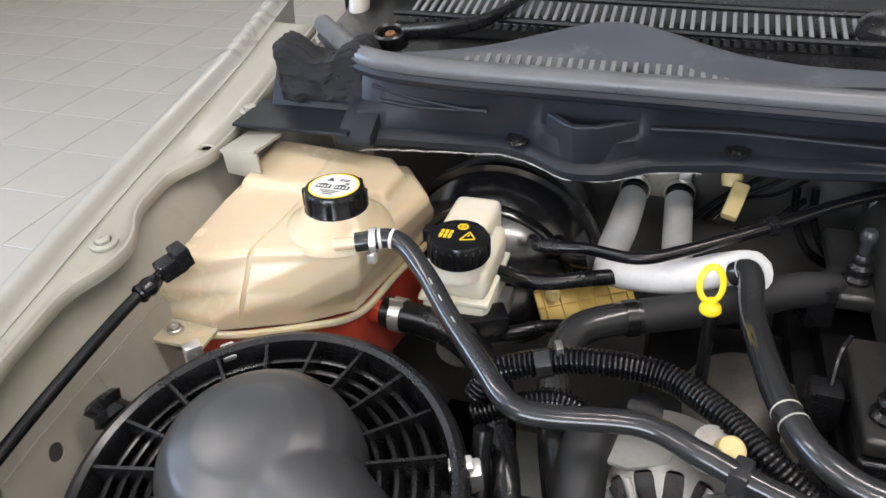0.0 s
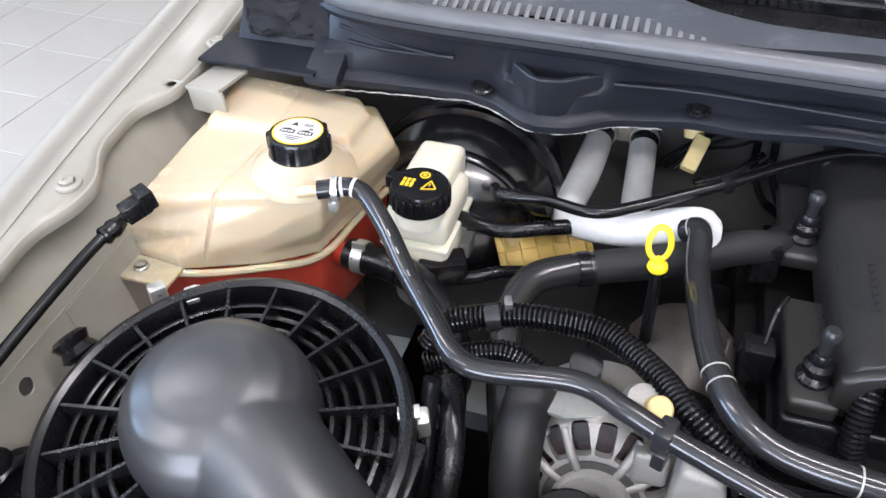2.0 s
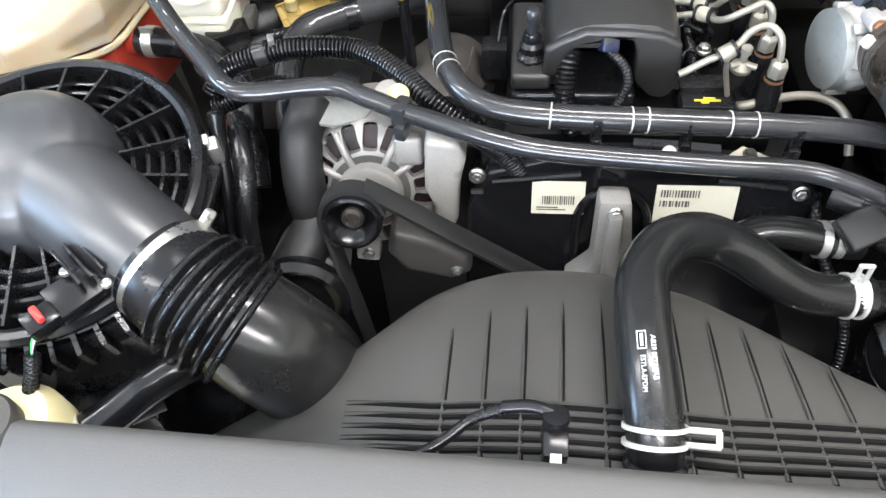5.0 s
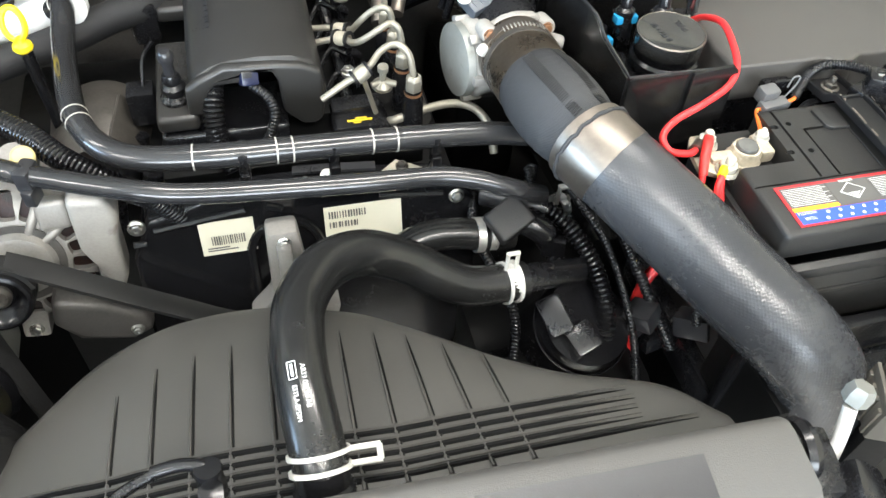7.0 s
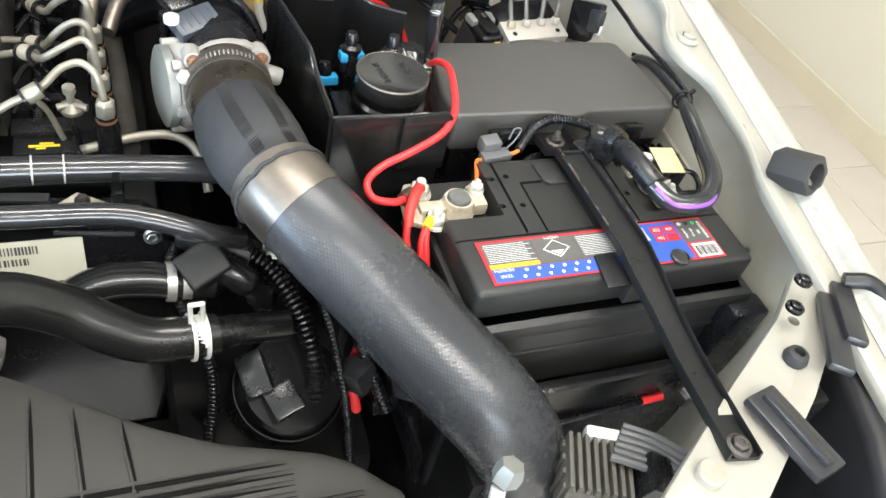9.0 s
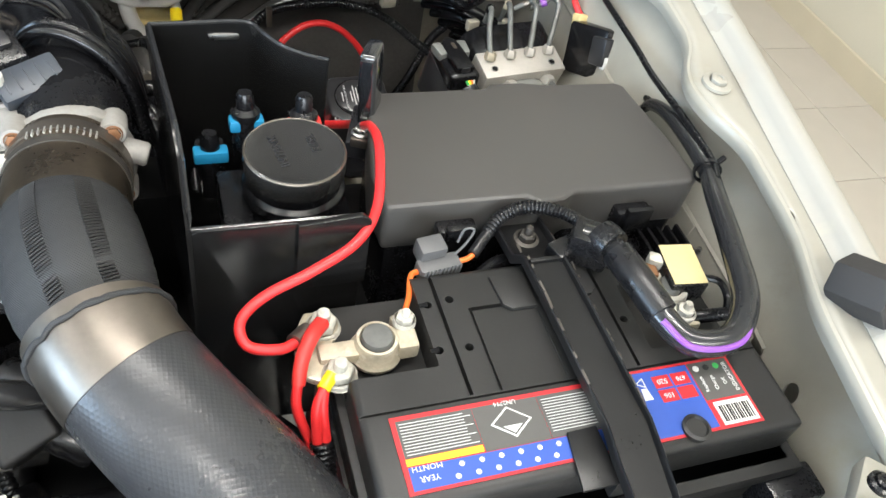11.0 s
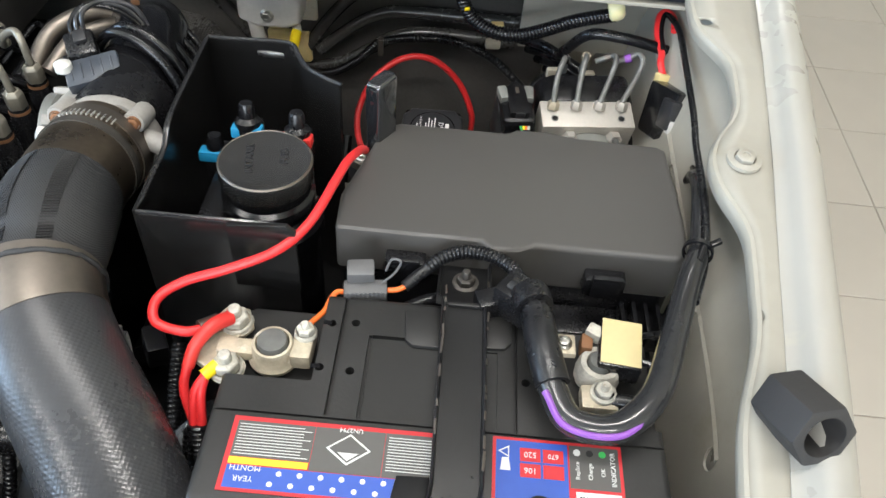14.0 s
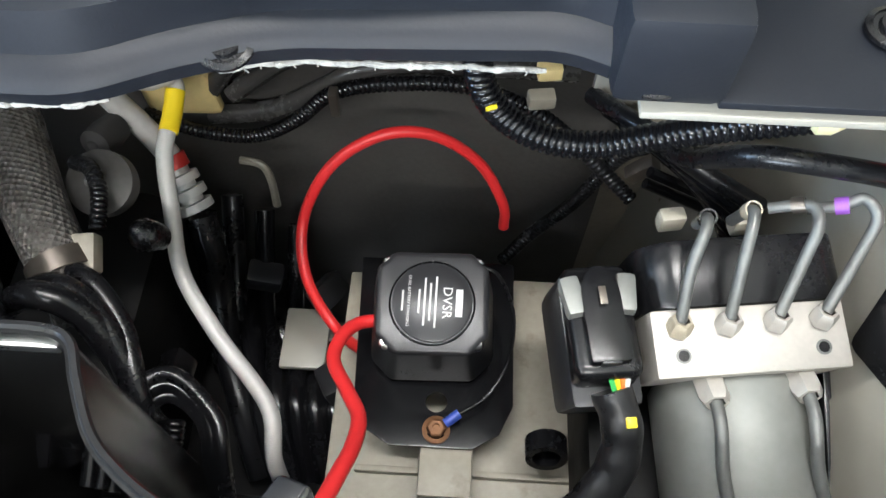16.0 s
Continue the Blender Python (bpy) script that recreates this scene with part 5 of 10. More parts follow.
def bellows():
    t = thing("intake_bellows_duct", (-0.33, 0.23, 0.85), "black ribbed rubber intake bellows with an elbow and steel clamp", "intake duct")
    line = resample(spline([(-0.399, 0.252, 0.996), (-0.371, 0.234, 0.988), (-0.341, 0.219, 0.975), (-0.311, 0.208, 0.958)], 20), 0.0011)
    part("bellows_core", sweep(spline(line[::12] + line[-1:], 3), lambda u, i: 0.0465 + 0.0045 * min(1.0, 5 * u), 48), RUBBER, t)
    for k in range(6):
        i = int((0.40 + 0.105 * k) * (len(line) - 2))
        d = (line[min(i + 14, len(line) - 1)] - line[max(i - 14, 0)]).normalized()
        r = 0.0600 if 0 < k < 5 else 0.0575
        part("bellows_fold", lathe([(0.0500, -0.0062), (r - 0.0045, -0.0030), (r - 0.0008, -0.0016), (r, 0.0), (r - 0.0008, 0.0016), (r - 0.0045, 0.0030), (0.0500, 0.0062)], line[i], d, 56), RUBBER, t)
    part("elbow", sweep(spline([(-0.330, 0.216, 0.970), (-0.314, 0.209, 0.960), (-0.293, 0.203, 0.943), (-0.278, 0.203, 0.918), (-0.272, 0.207, 0.88), (-0.272, 0.212, 0.80)], 12), lambda u, i: 0.0515 + 0.002 * math.sin(u * 3), 44), HOSE_SOFT, t, "glossy black moulded elbow")
    at, way = Vector((-0.383, 0.2425, 0.9915)), Vector((0.80, -0.53, -0.26))
    clamp = part("clamp_band", lathe([(0.0470, -0.0085), (0.0508, -0.0085), (0.0508, 0.0085), (0.0470, 0.0085)], at, way, 56), STEEL, t, "bright worm-drive clamp band")
    part("clamp_screw", lathe([(0, 0), (0.006, 0), (0.006, 0.012), (0.004, 0.014), (0, 0.014)], (-0.359, 0.280, 1.014), (0.5, 0.7, 0.5), 6), STEEL, clamp)
    part("flange_ring", lathe([(0.0455, 0.016), (0.0500, 0.016), (0.0505, 0.010), (0.0470, 0.008)], at, way, 56), RUBBER, t)


bellows()

# washer bottle and the pipes along the left apron
wb = thing("washer_bottle", (-0.52, 0.09, 0.80), "cream washer bottle with a black cap and a blue filler lid", "washer bottle")
part("neck", lathe([(0.045, 0.86), (0.046, 0.92), (0.044, 0.945), (0.034, 0.958), (0.02, 0.960), (0, 0.960)], (-0.494, 0.113, 0), n=40), CREAM_BOTTLE, wb)
part("black_cap", lathe([(0.027, 0.952), (0.0285, 0.956), (0.0280, 0.974), (0.025, 0.978), (0.023, 0.9775), (0, 0.9785)], (-0.502, 0.104, 0), n=40), WORN_DUST, wb, "worn black ribbed cap")
lid = prism([(0.0240 * math.cos(a), 0.0265 * math.sin(a)) for a in np.linspace(0, 6.283, 28)[:-1]], "z", 0, 0.006, 0.002)
part("blue_lid", moved(lid, pose(-0.550, 0.119, 0.962, 16, -8, -35)), BLUE, wb, "blue flip-up washer lid")
part("lid_ring", moved(lathe([(0.013, 0.006), (0.016, 0.006), (0.016, 0.0075), (0.013, 0.0075)], n=30), pose(-0.550, 0.119, 0.962, 16, -8, -35)), BLUE, wb)
part("lid_tab", moved(box(-0.007, 0.007, 0.022, 0.034, 0, 0.005, 0.002), pose(-0.550, 0.119, 0.962, 16, -8, -35)), BLUE, wb)
part("tank", box(-0.58, -0.45, 0.05, 0.16, 0.62, 0.87, 0.02, 3), CREAM_BOTTLE, wb)
bracket = thing("inner_front_panel", (-0.55, 0.12, 0.70), "cream painted inner panel below the air cleaner", "body panel")
part("panel", prism([(-0.66, 0.03), (-0.50, 0.03), (-0.50, 0.165), (-0.548, 0.172), (-0.55, 0.32), (-0.66, 0.32)], "z", 0.86, 0.866, 0.002), PAINT_IN, bracket)
part("upright", box(-0.62, -0.59, 0.20, 0.30, 0.45, 0.861, 0.002), PAINT_IN, bracket)
hz = thing("washer_pipe", (-0.70, 0.35, 0.95), "thin black pipe with an elbow connector clipped along the apron", "washer pipe")
part("pipe", tube([(-0.699, 0.474, 1.074), (-0.708, 0.435, 1.066), (-0.712, 0.386, 1.058), (-0.714, 0.320, 1.048), (-0.712, 0.26, 1.04), (-0.708, 0.21, 1.03), (-0.690, 0.13, 1.0), (-0.655, 0.06, 0.985), (-0.63, 0.0, 0.98)], 0.0058, 10), GLOSS, hz)
m = pose(-0.694, 0.482, 1.078, 0, -10, 62)
part("elbow", obox(m, 0.026, 0.018, 0.018, 0.003), PLASTIC, hz)
part("elbow_head", obox(m @ pose(0.012, 0, 0.004), 0.014, 0.021, 0.020, 0.002), PLASTIC, hz)
part("boot", lathe([(0.008, -0.012), (0.0095, -0.010), (0.008, -0.004), (0.0095, 0.0), (0.008, 0.006), (0.006, 0.012)], (-0.703, 0.457, 1.070), (0.25, 0.9, 0.15), 18), RUBBER, hz)
part("pipe", tube([(-0.66, 0.375, 0.955), (-0.69, 0.32, 0.955), (-0.702, 0.26, 0.965), (-0.705, 0.235, 0.975), (-0.70, 0.20, 0.985)], 0.0042, 8), GLOSS, hz)
part("clip", lathe([(0, 0), (0.011, 0.001), (0.012, 0.006), (0.006, 0.010), (0, 0.011)], (-0.708, 0.262, 0.975), (1, -0.1, 0.4), 18), PLASTIC, hz)
solo("apron_grommet", lathe([(0.0, -0.02), (0.040, -0.02), (0.044, -0.01), (0.040, 0.0), (0.034, 0.004), (0.030, -0.004), (0, -0.006)], (-0.690, 0.258, 0.932), (1, -0.1, 0.3), 36), RUBBER, "round black rubber duct grommet in the apron", "grommet")
solo("apron_grommet", lathe([(0.0, -0.01), (0.017, -0.01), (0.018, 0.0), (0.014, 0.006), (0.008, 0.008), (0, 0.007)], (-0.700, 0.195, 1.0), (1, 0, 0.45), 24), RUBBER_MATT, "small black rubber plug in the apron", "grommet")
bm = moved(prism([(0.0205 * math.cos(a), 0.0205 * math.sin(a)) for a in np.linspace(0, 2 * math.pi, 7)[:-1]], "y", -0.020, 0.020, 0.002), pose(-0.748, 0.262, 1.095, -30, 0, -8))
solo("fender_rest_block", bm, RUBBER_MATT, "black hexagonal rubber hood rest on the fender", "hood rest", "hood rests")
hose("washer_loom", [(-0.40, 0.17, 0.90), (-0.44, 0.145, 0.905), (-0.50, 0.135, 0.91), (-0.56, 0.17, 0.90), (-0.62, 0.19, 0.905), (-0.66, 0.20, 0.93)], 0.010, TAPE, "black taped wiring loom behind the washer bottle", "wiring loom")
hose("wiper_loom", [(-0.70, 0.105, 0.84), (-0.680, 0.125, 0.895), (-0.656, 0.140, 0.908), (-0.629, 0.148, 0.910), (-0.610, 0.158, 0.910), (-0.602, 0.170, 0.910), (-0.612, 0.180, 0.912), (-0.640, 0.166, 0.915), (-0.672, 0.152, 0.905), (-0.690, 0.145, 0.85)], 0.0085, TAPE, "black taped wiring loom looping on the inner panel", "wiring loom")
ac = hose("lower_intercooler_hose", [(-0.46, 0.115, 0.915), (-0.423, 0.146, 0.925), (-0.393, 0.170, 0.935), (-0.366, 0.19, 0.935), (-0.34, 0.22, 0.90)], 0.017, GLOSS, "glossy black rubber hose with a steel clamp beside the washer bottle", n=18)
part("clamp", lathe([(0.0172, -0.005), (0.0188, -0.005), (0.0188, 0.005), (0.0172, 0.005)], (-0.448, 0.126, 0.918), (0.8, 0.6, 0.2), 24), CLAMP, ac)

# ---- engine ----
en = thing("engine_block", (0.02, 0.65, 0.36), "grimy dark engine block and gearbox", "engine")
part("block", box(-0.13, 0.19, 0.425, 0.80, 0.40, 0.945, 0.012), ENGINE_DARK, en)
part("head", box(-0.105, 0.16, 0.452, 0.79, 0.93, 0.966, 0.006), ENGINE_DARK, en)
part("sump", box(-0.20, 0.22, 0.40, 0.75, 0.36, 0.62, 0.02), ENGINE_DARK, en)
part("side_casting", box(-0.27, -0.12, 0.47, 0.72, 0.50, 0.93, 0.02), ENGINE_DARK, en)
part("turbo_housing", lathe([(0.0, -0.06), (0.05, -0.06), (0.062, -0.03), (0.062, 0.02), (0.045, 0.05), (0, 0.055)], (-0.175, 0.60, 0.90), (0, 1, 0.1), 32), DARK_CAST, en, "dark cast turbo housing")
part("rusty_shield", obox(pose(-0.135, 0.53, 0.965, 10, 60, 0), 0.05, 0.07, 0.004, 0.002), DARK_CAST, en, "brown-grey heat shield")
part("sensor_stud", obox(pose(-0.115, 0.68, 1.0, 0, 0, 15), 0.028, 0.03, 0.045, 0.004), PLASTIC, en)
part("sensor_stud", obox(pose(-0.118, 0.55, 0.985, 0, 0, 0), 0.028, 0.026, 0.04, 0.004), PLASTIC, en)
part("cable", tube([(-0.115, 0.55, 1.0), (-0.11, 0.57, 1.025), (-0.10, 0.59, 1.03)], 0.0022, 6), RUBBER, en)
for k in range(7):
    part("hose_stub", tube([(-0.16 + 0.01 * k, 0.46 + 0.03 * (k % 3), 0.90), (-0.15 + 0.012 * k, 0.47 + 0.03 * (k % 3), 0.96)], 0.008 + 0.002 * (k % 2), 10), RUBBER, en)


def engine_cover():
    t = thing("engine_cover", (-0.01, 0.63, 0.99), "black moulded plastic engine top cover", "engine cover")
    slide = Matrix.Translation((0.006, -0.002, 0.0))

    def slid(name, bm, *more, **named):
        return part(name, moved(bm, slide), *more, **named)

    hole = [(0.030, 0.972), (0.016, 1.008), (0.0135, 1.044), (0.009, 1.055), (-0.004, 1.056), (-0.014, 1.046), (-0.045, 1.046), (-0.053, 1.038), (-0.058, 1.012), (-0.060, 0.972)]
    rings = []
    for y in (0.4935, 0.497, 0.503, 0.515, 0.56, 0.66, 0.76, 0.815, 0.822):
        near = 0.505 > y or y > 0.82
        dz = -0.006 if y < 0.495 or y > 0.82 else -0.0015 if near else 0.0
        k = 0.975 if near else 1.0
        rings.append([(-0.073 * k, y, 0.998), (-0.071 * k, y, 1.040), (-0.062 * k, y, 1.054 + dz), (-0.046, y, 1.063 + dz), (-0.030, y, 1.067 + dz), (0.0, y, 1.0685 + dz), (0.030, y, 1.066 + dz), (0.047, y, 1.058 + dz), (0.0575 * k, y, 1.044), (0.061 * k, y, 1.02), (0.064 * k, y, 0.992)])
    body = slid("cover", loft(rings), COVER, t)
    cut(body, [moved(prism(hole, "y", 0.470, 0.575), slide)])
    # the thick rounded band round the front opening, with its right leg running down to a foot
    band = [(-0.075, 1.014), (-0.0735, 1.044), (-0.060, 1.0535), (-0.036, 1.0655), (0.012, 1.0635), (0.036, 1.0600), (0.0555, 1.050), (0.0585, 1.015), (0.0535, 0.992), (0.046, 0.987), (0.034, 0.988), (0.026, 0.996)]
    band += hole[1:9]
    slid("front_band", prism(band, "y", 0.4855, 0.4965, 0.0042, 3), COVER, t, "thick rounded band round the front opening")
    for y in (0.512, 0.704):
        lug = slid("mounting_lug", box(-0.106, -0.066, y - 0.030, y + 0.10, 0.998, 1.016, 0.006, 3), COVER, t)
        slid("grommet", lathe([(0.0, 1.014), (0.0135, 1.014), (0.0145, 1.020), (0.0100, 1.024), (0.0120, 1.029), (0.0120, 1.033), (0.0085, 1.037), (0.0095, 1.042), (0.007, 1.047), (0, 1.048)], (-0.086, y, 0), n=24), RUBBER, lug)
        slid("stud", lathe([(0.0052, 1.046), (0.0052, 1.058), (0.0072, 1.062), (0.0078, 1.069), (0.0055, 1.073), (0, 1.074)], (-0.086, y, 0), n=20), PLASTIC_GREY, lug)
    slid("lower_plate", box(-0.106, 0.020, 0.484, 0.560, 0.960, 0.992, 0.006, 3), PLASTIC, t)
    slid("rear_step", box(-0.070, 0.062, 0.80, 0.83, 0.995, 1.055, 0.006), COVER, t)
    for k in range(7):
        slid("moulded_mark", plate(pose(-0.046, 0.56 + 0.010 * k, 1.0640, 0, -18), 0.0035, 0.007, 0.0006), PLASTIC_GREY, t, smooth=False)


engine_cover()
hc = thing("injector_harness", (-0.02, 0.47, 0.98), "black ribbed injector wiring with a blue connector", "wiring harness")
part("conduit", conduit([(-0.040, 0.515, 1.036), (-0.043, 0.493, 1.032), (-0.046, 0.476, 1.010), (-0.044, 0.464, 0.985), (-0.036, 0.452, 0.965)], 0.0105, 0.0046, 0.22), RUBBER, hc)
part("conduit", conduit([(-0.006, 0.484, 1.044), (0.008, 0.474, 1.034), (0.012, 0.464, 1.022), (0.006, 0.456, 1.006), (-0.006, 0.446, 0.990)], 0.0050, 0.0034, 0.16), RUBBER, hc)
part("connector", obox(pose(-0.008, 0.486, 1.050, -28, 8, 12), 0.017, 0.018, 0.013, 0.003), NAVY, hc, "dark blue connector")
part("connector_clip", obox(pose(-0.009, 0.481, 1.0575, -28, 8, 12), 0.010, 0.004, 0.006, 0.001), PLASTIC_GREY, hc)

tc = thing("timing_cover", (0.025, 0.41, 0.72), "black pressed metal timing cover with paper labels", "timing cover")
shape = [(-0.150, 0.74), (-0.142, 0.83), (-0.140, 0.925), (-0.120, 0.968), (-0.060, 0.985), (0.06, 0.985), (0.175, 0.972), (0.200, 0.945), (0.200, 0.83), (0.17, 0.72)]
tilt = Matrix.Translation((0, 0.392, 0.95)) @ Matrix.Rotation(radians(-14), 4, "X") @ Matrix.Translation((0, -0.392, -0.95))
cov = part("cover", moved(prism(shape, "y", 0.392, 0.425, 0.006, 3), tilt), BLACK_METAL, tc)
for a, b in (((-0.115, 0.957), (-0.03, 0.967)), ((-0.01, 0.968), (0.005, 0.962)), ((0.10, 0.963), (0.165, 0.955)), ((-0.136, 0.944), (-0.124, 0.944))):
    part("pressed_bead", moved(tube([(a[0], 0.391, a[1]), (b[0], 0.391, b[1])], 0.004, 8), tilt), BLACK_METAL, tc)
arch = [(0.004 + 0.034 * math.cos(a), 0.389, 0.915 + 0.036 * math.sin(a)) for a in np.linspace(0.0, 3.14, 12)]
part("pressed_arch", moved(tube([(0.040, 0.389, 0.86)] + arch + [(-0.030, 0.389, 0.86)], 0.0045, 8), tilt), BLACK_METAL, tc)
for x, z in ((-0.130, 0.962), (0.180, 0.949), (0.03, 0.985)):
    part("cover_bolt", moved(hexbolt(0.0055, 0.005, 1.5, (x, 0.392, z), (0, -1, 0)), tilt), STEEL, tc)


def sticker(name, x0, x1, z0, z1, rows, bars, parent, label):
    ob = part(name, moved(box(x0, x1, 0.3910, 0.3918, z0, z1, 0), tilt), PAPER, parent, label, smooth=False)
    w, h = x1 - x0, z1 - z0
    bm = bmesh.new()
    rnd = random.Random(len(name) + rows)
    for u0, u1, v0, v1, n in bars:
        for k in range(n):
            a = u0 + (u1 - u0) * k / n
            b = a + (u1 - u0) / n * rnd.uniform(0.3, 0.75)
            add(bm, box(x0 + w * a, x0 + w * b, 0.3904, 0.3911, z0 + h * v0, z0 + h * v1, 0))
    for k in range(rows):
        v = 0.12 + 0.07 * k
        add(bm, box(x0 + w * 0.1, x0 + w * rnd.uniform(0.5, 0.75), 0.3904, 0.3911, z0 + h * v, z0 + h * (v + 0.03), 0))
    part("print", moved(bm, tilt), GREY_PRINT, ob, smooth=False)
    return ob


sticker("paper_label", -0.076, -0.024, 0.920, 0.958, 2, ((0.20, 0.82, 0.30, 0.56, 15),), tc, "cream paper label with a barcode")
sticker("paper_label", 0.044, 0.122, 0.912, 0.956, 1, ((0.06, 0.55, 0.70, 0.88, 14), (0.06, 0.45, 0.45, 0.60, 10)), tc, "cream paper label with printed lines")
br = thing("engine_front_bracket", (0.01, 0.35, 0.80), "cast aluminium bracket on the front of the engine", "bracket")
bm = prism([(-0.014, 0.960), (0.016, 0.960), (0.020, 0.920), (0.024, 0.880), (0.050, 0.862), (0.040, 0.840), (-0.036, 0.840), (-0.040, 0.862), (-0.016, 0.885)], "y", 0.352, 0.384, 0.005)
part("casting", moved(bm, tilt), ALU, br)
part("casting_rib", moved(box(-0.006, 0.008, 0.340, 0.356, 0.85, 0.95, 0.004), tilt), ALU, br)
part("stud", moved(hexbolt(0.005, 0.005, 1.4, (0.002, 0.352, 0.948), (0, -1, 0)), tilt), STEEL, br)

# alternator
al = thing("alternator", (-0.235, 0.42, 0.88), "cast aluminium alternator with copper windings and black pulley", "alternator")
aw = Vector((0.06, -1, 0.30)).normalized()
AM = facing(Vector((-0.238, 0.402, 0.938)), aw)
shell = part("housing", moved(lathe([(0.0, -0.11), (0.060, -0.11), (0.072, -0.095), (0.073, -0.030), (0.0725, -0.014), (0.068, 0.000), (0.056, 0.009), (0.042, 0.011), (0.034, 0.012), (0.030, 0.020), (0.020, 0.022), (0.0, 0.022)], n=64), AM), ALU, al)
slots = [moved(box(0.0440, 0.0690, -0.0074, 0.0074, -0.020, 0.03, 0.004, 2), AM @ pose(0, 0, 0, 0, 0, 6 + k * 20)) for k in range(18)]
cut(shell, slots)
right_, up_ = Vector((1, 0.06, 0)).normalized(), Vector((0, 0.29, 0.957))
hub = Vector((-0.238, 0.402, 0.938)) + aw * 0.010
for ang in (-38, 35, 62, 118, 150):
    way_ = right_ * math.cos(radians(ang)) + up_ * math.sin(radians(ang))
    part("face_arm", tube([hub + way_ * 0.026, hub + way_ * 0.045 + aw * 0.001, hub + way_ * 0.066 - aw * 0.010], 0.0042, 10), ALU, al)
part("face_block", obox(facing(hub + right_ * 0.040 + up_ * 0.044 - aw * 0.002, aw), 0.028, 0.030, 0.016, 0.005, 3), ALU, al, "raised cast block on the face")
# Darker flat ring puts a hollow's shade on the face.
part("hollow_shade_ring", moved(lathe([(0.030, 0.0126), (0.0405, 0.0126), (0.0405, 0.0134), (0.030, 0.0134)], n=48), AM), ALU_SHADE, al)
part("winding_ring", moved(lathe([(0.040, -0.006), (0.064, -0.010), (0.066, -0.004), (0.056, 0.0015), (0.044, 0.003)], n=48), AM), COPPER, al, "dark red copper windings")
for ang in (20, 140, 262):
    part("ear", moved(box(0.062, 0.094, -0.013, 0.013, -0.020, 0.002, 0.005, 2), AM @ pose(0, 0, 0, 0, 0, ang)), ALU, al)
    part("ear_bolt", moved(hexbolt(0.0055, 0.005, 1.3), AM @ pose(0, 0, 0, 0, 0, ang) @ pose(0.084, 0, 0.002)), STEEL, al)
part("top_plate", prism([(-0.308, 0.436), (-0.300, 0.424), (-0.270, 0.418), (-0.240, 0.430), (-0.232, 0.455), (-0.300, 0.462)], "z", 1.000, 1.004, 0.001), ALU_DULL, al, "grey bracket plate")
part("rear_shell", lathe([(0, 0), (0.016, 0), (0.018, 0.010), (0.014, 0.020), (0, 0.022)], (-0.214, 0.430, 1.022), (0.1, -0.3, 1), 24), ALU, al)
part("cap", lathe([(0, 0), (0.0095, 0), (0.0105, 0.003), (0.0100, 0.012), (0.008, 0.014), (0, 0.014)], (-0.204, 0.418, 1.040), (0.25, -0.55, 0.8), 20), TAN_LIGHT, al, "tan plastic cap")
part("rear_lug", lathe([(0, 0), (0.014, 0), (0.014, 0.02), (0, 0.02)], (-0.262, 0.470, 1.005), (0, -0.3, 1), 20), PLASTIC, al)
PC = Vector((-0.249, 0.352, 0.947))
PM = facing(PC, aw)
pul = part("pulley", moved(lathe([(0.0, -0.05), (0.020, -0.05), (0.024, -0.014), (0.0295, -0.012), (0.0295, 0.012), (0.028, 0.016), (0.025, 0.017), (0.022, 0.010), (0.013, 0.002), (0, 0.002)], n=48), PM), GLOSS, al, "glossy black belt pulley")
part("pulley_nut", moved(lathe([(0.011, 0.000), (0.011, 0.006), (0.008, 0.009), (0.006, 0.004), (0, 0.004)], n=20), PM), DARK_CAST, pul)
belt = thing("drive_belt", (-0.15, 0.34, 0.80), "matt black ribbed engine drive belt", "drive belt")
bl = [Vector((-0.236, 0.361, 0.977)), Vector((-0.218, 0.360, 0.966)), Vector((-0.16, 0.352, 0.930)), Vector((-0.07, 0.342, 0.873)), Vector((0.02, 0.345, 0.81))]
part("upper_run", strip(bl, 0.024, 0.004, (0.55, 0, 0.8)), BELT, belt)
arcb = [PM @ Vector((0.0318 * math.cos(a), 0.0318 * math.sin(a), 0)) for a in np.linspace(0.2, 4.2, 26)]
bm = bmesh.new()
rings = []
for p in arcb:
    out = (p - PC).normalized()
    rings.append([p + aw * 0.012 + out * 0.002, p - aw * 0.012 + out * 0.002, p - aw * 0.012 - out * 0.002, p + aw * 0.012 - out * 0.002])
part("pulley_wrap", add(bm, loft(rings)), BELT, belt)
part("lower_run", strip([(-0.277, 0.350, 0.938), (-0.262, 0.325, 0.90), (-0.245, 0.30, 0.85), (-0.235, 0.29, 0.78)], 0.024, 0.004, (0.9, 0, 0.3)), BELT, belt)
ab = thing("alternator_bracket", (-0.17, 0.39, 0.80), "pale cast aluminium alternator bracket", "bracket")
part("arm", prism([(-0.178, 1.015), (-0.146, 1.012), (-0.140, 0.990), (-0.147, 0.955), (-0.150, 0.905), (-0.160, 0.880), (-0.178, 0.885), (-0.174, 0.925), (-0.182, 0.95), (-0.180, 0.985)], "y", 0.385, 0.42, 0.007, 3), PALE_CAST, ab)
# The web's shade under the alternator is put into its colour.
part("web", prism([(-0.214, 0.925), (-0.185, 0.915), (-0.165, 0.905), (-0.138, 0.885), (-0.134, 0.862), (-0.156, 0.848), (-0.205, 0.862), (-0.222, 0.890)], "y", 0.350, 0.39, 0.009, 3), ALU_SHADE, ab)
part("bolt", hexbolt(0.005, 0.005, 1.3, (-0.150, 0.350, 0.868), (0, -1, 0)), ALU_DULL, ab)
pump = thing("power_steering_pump", (-0.30, 0.30, 0.75), "black steering pump pulley below the alternator", "pump")
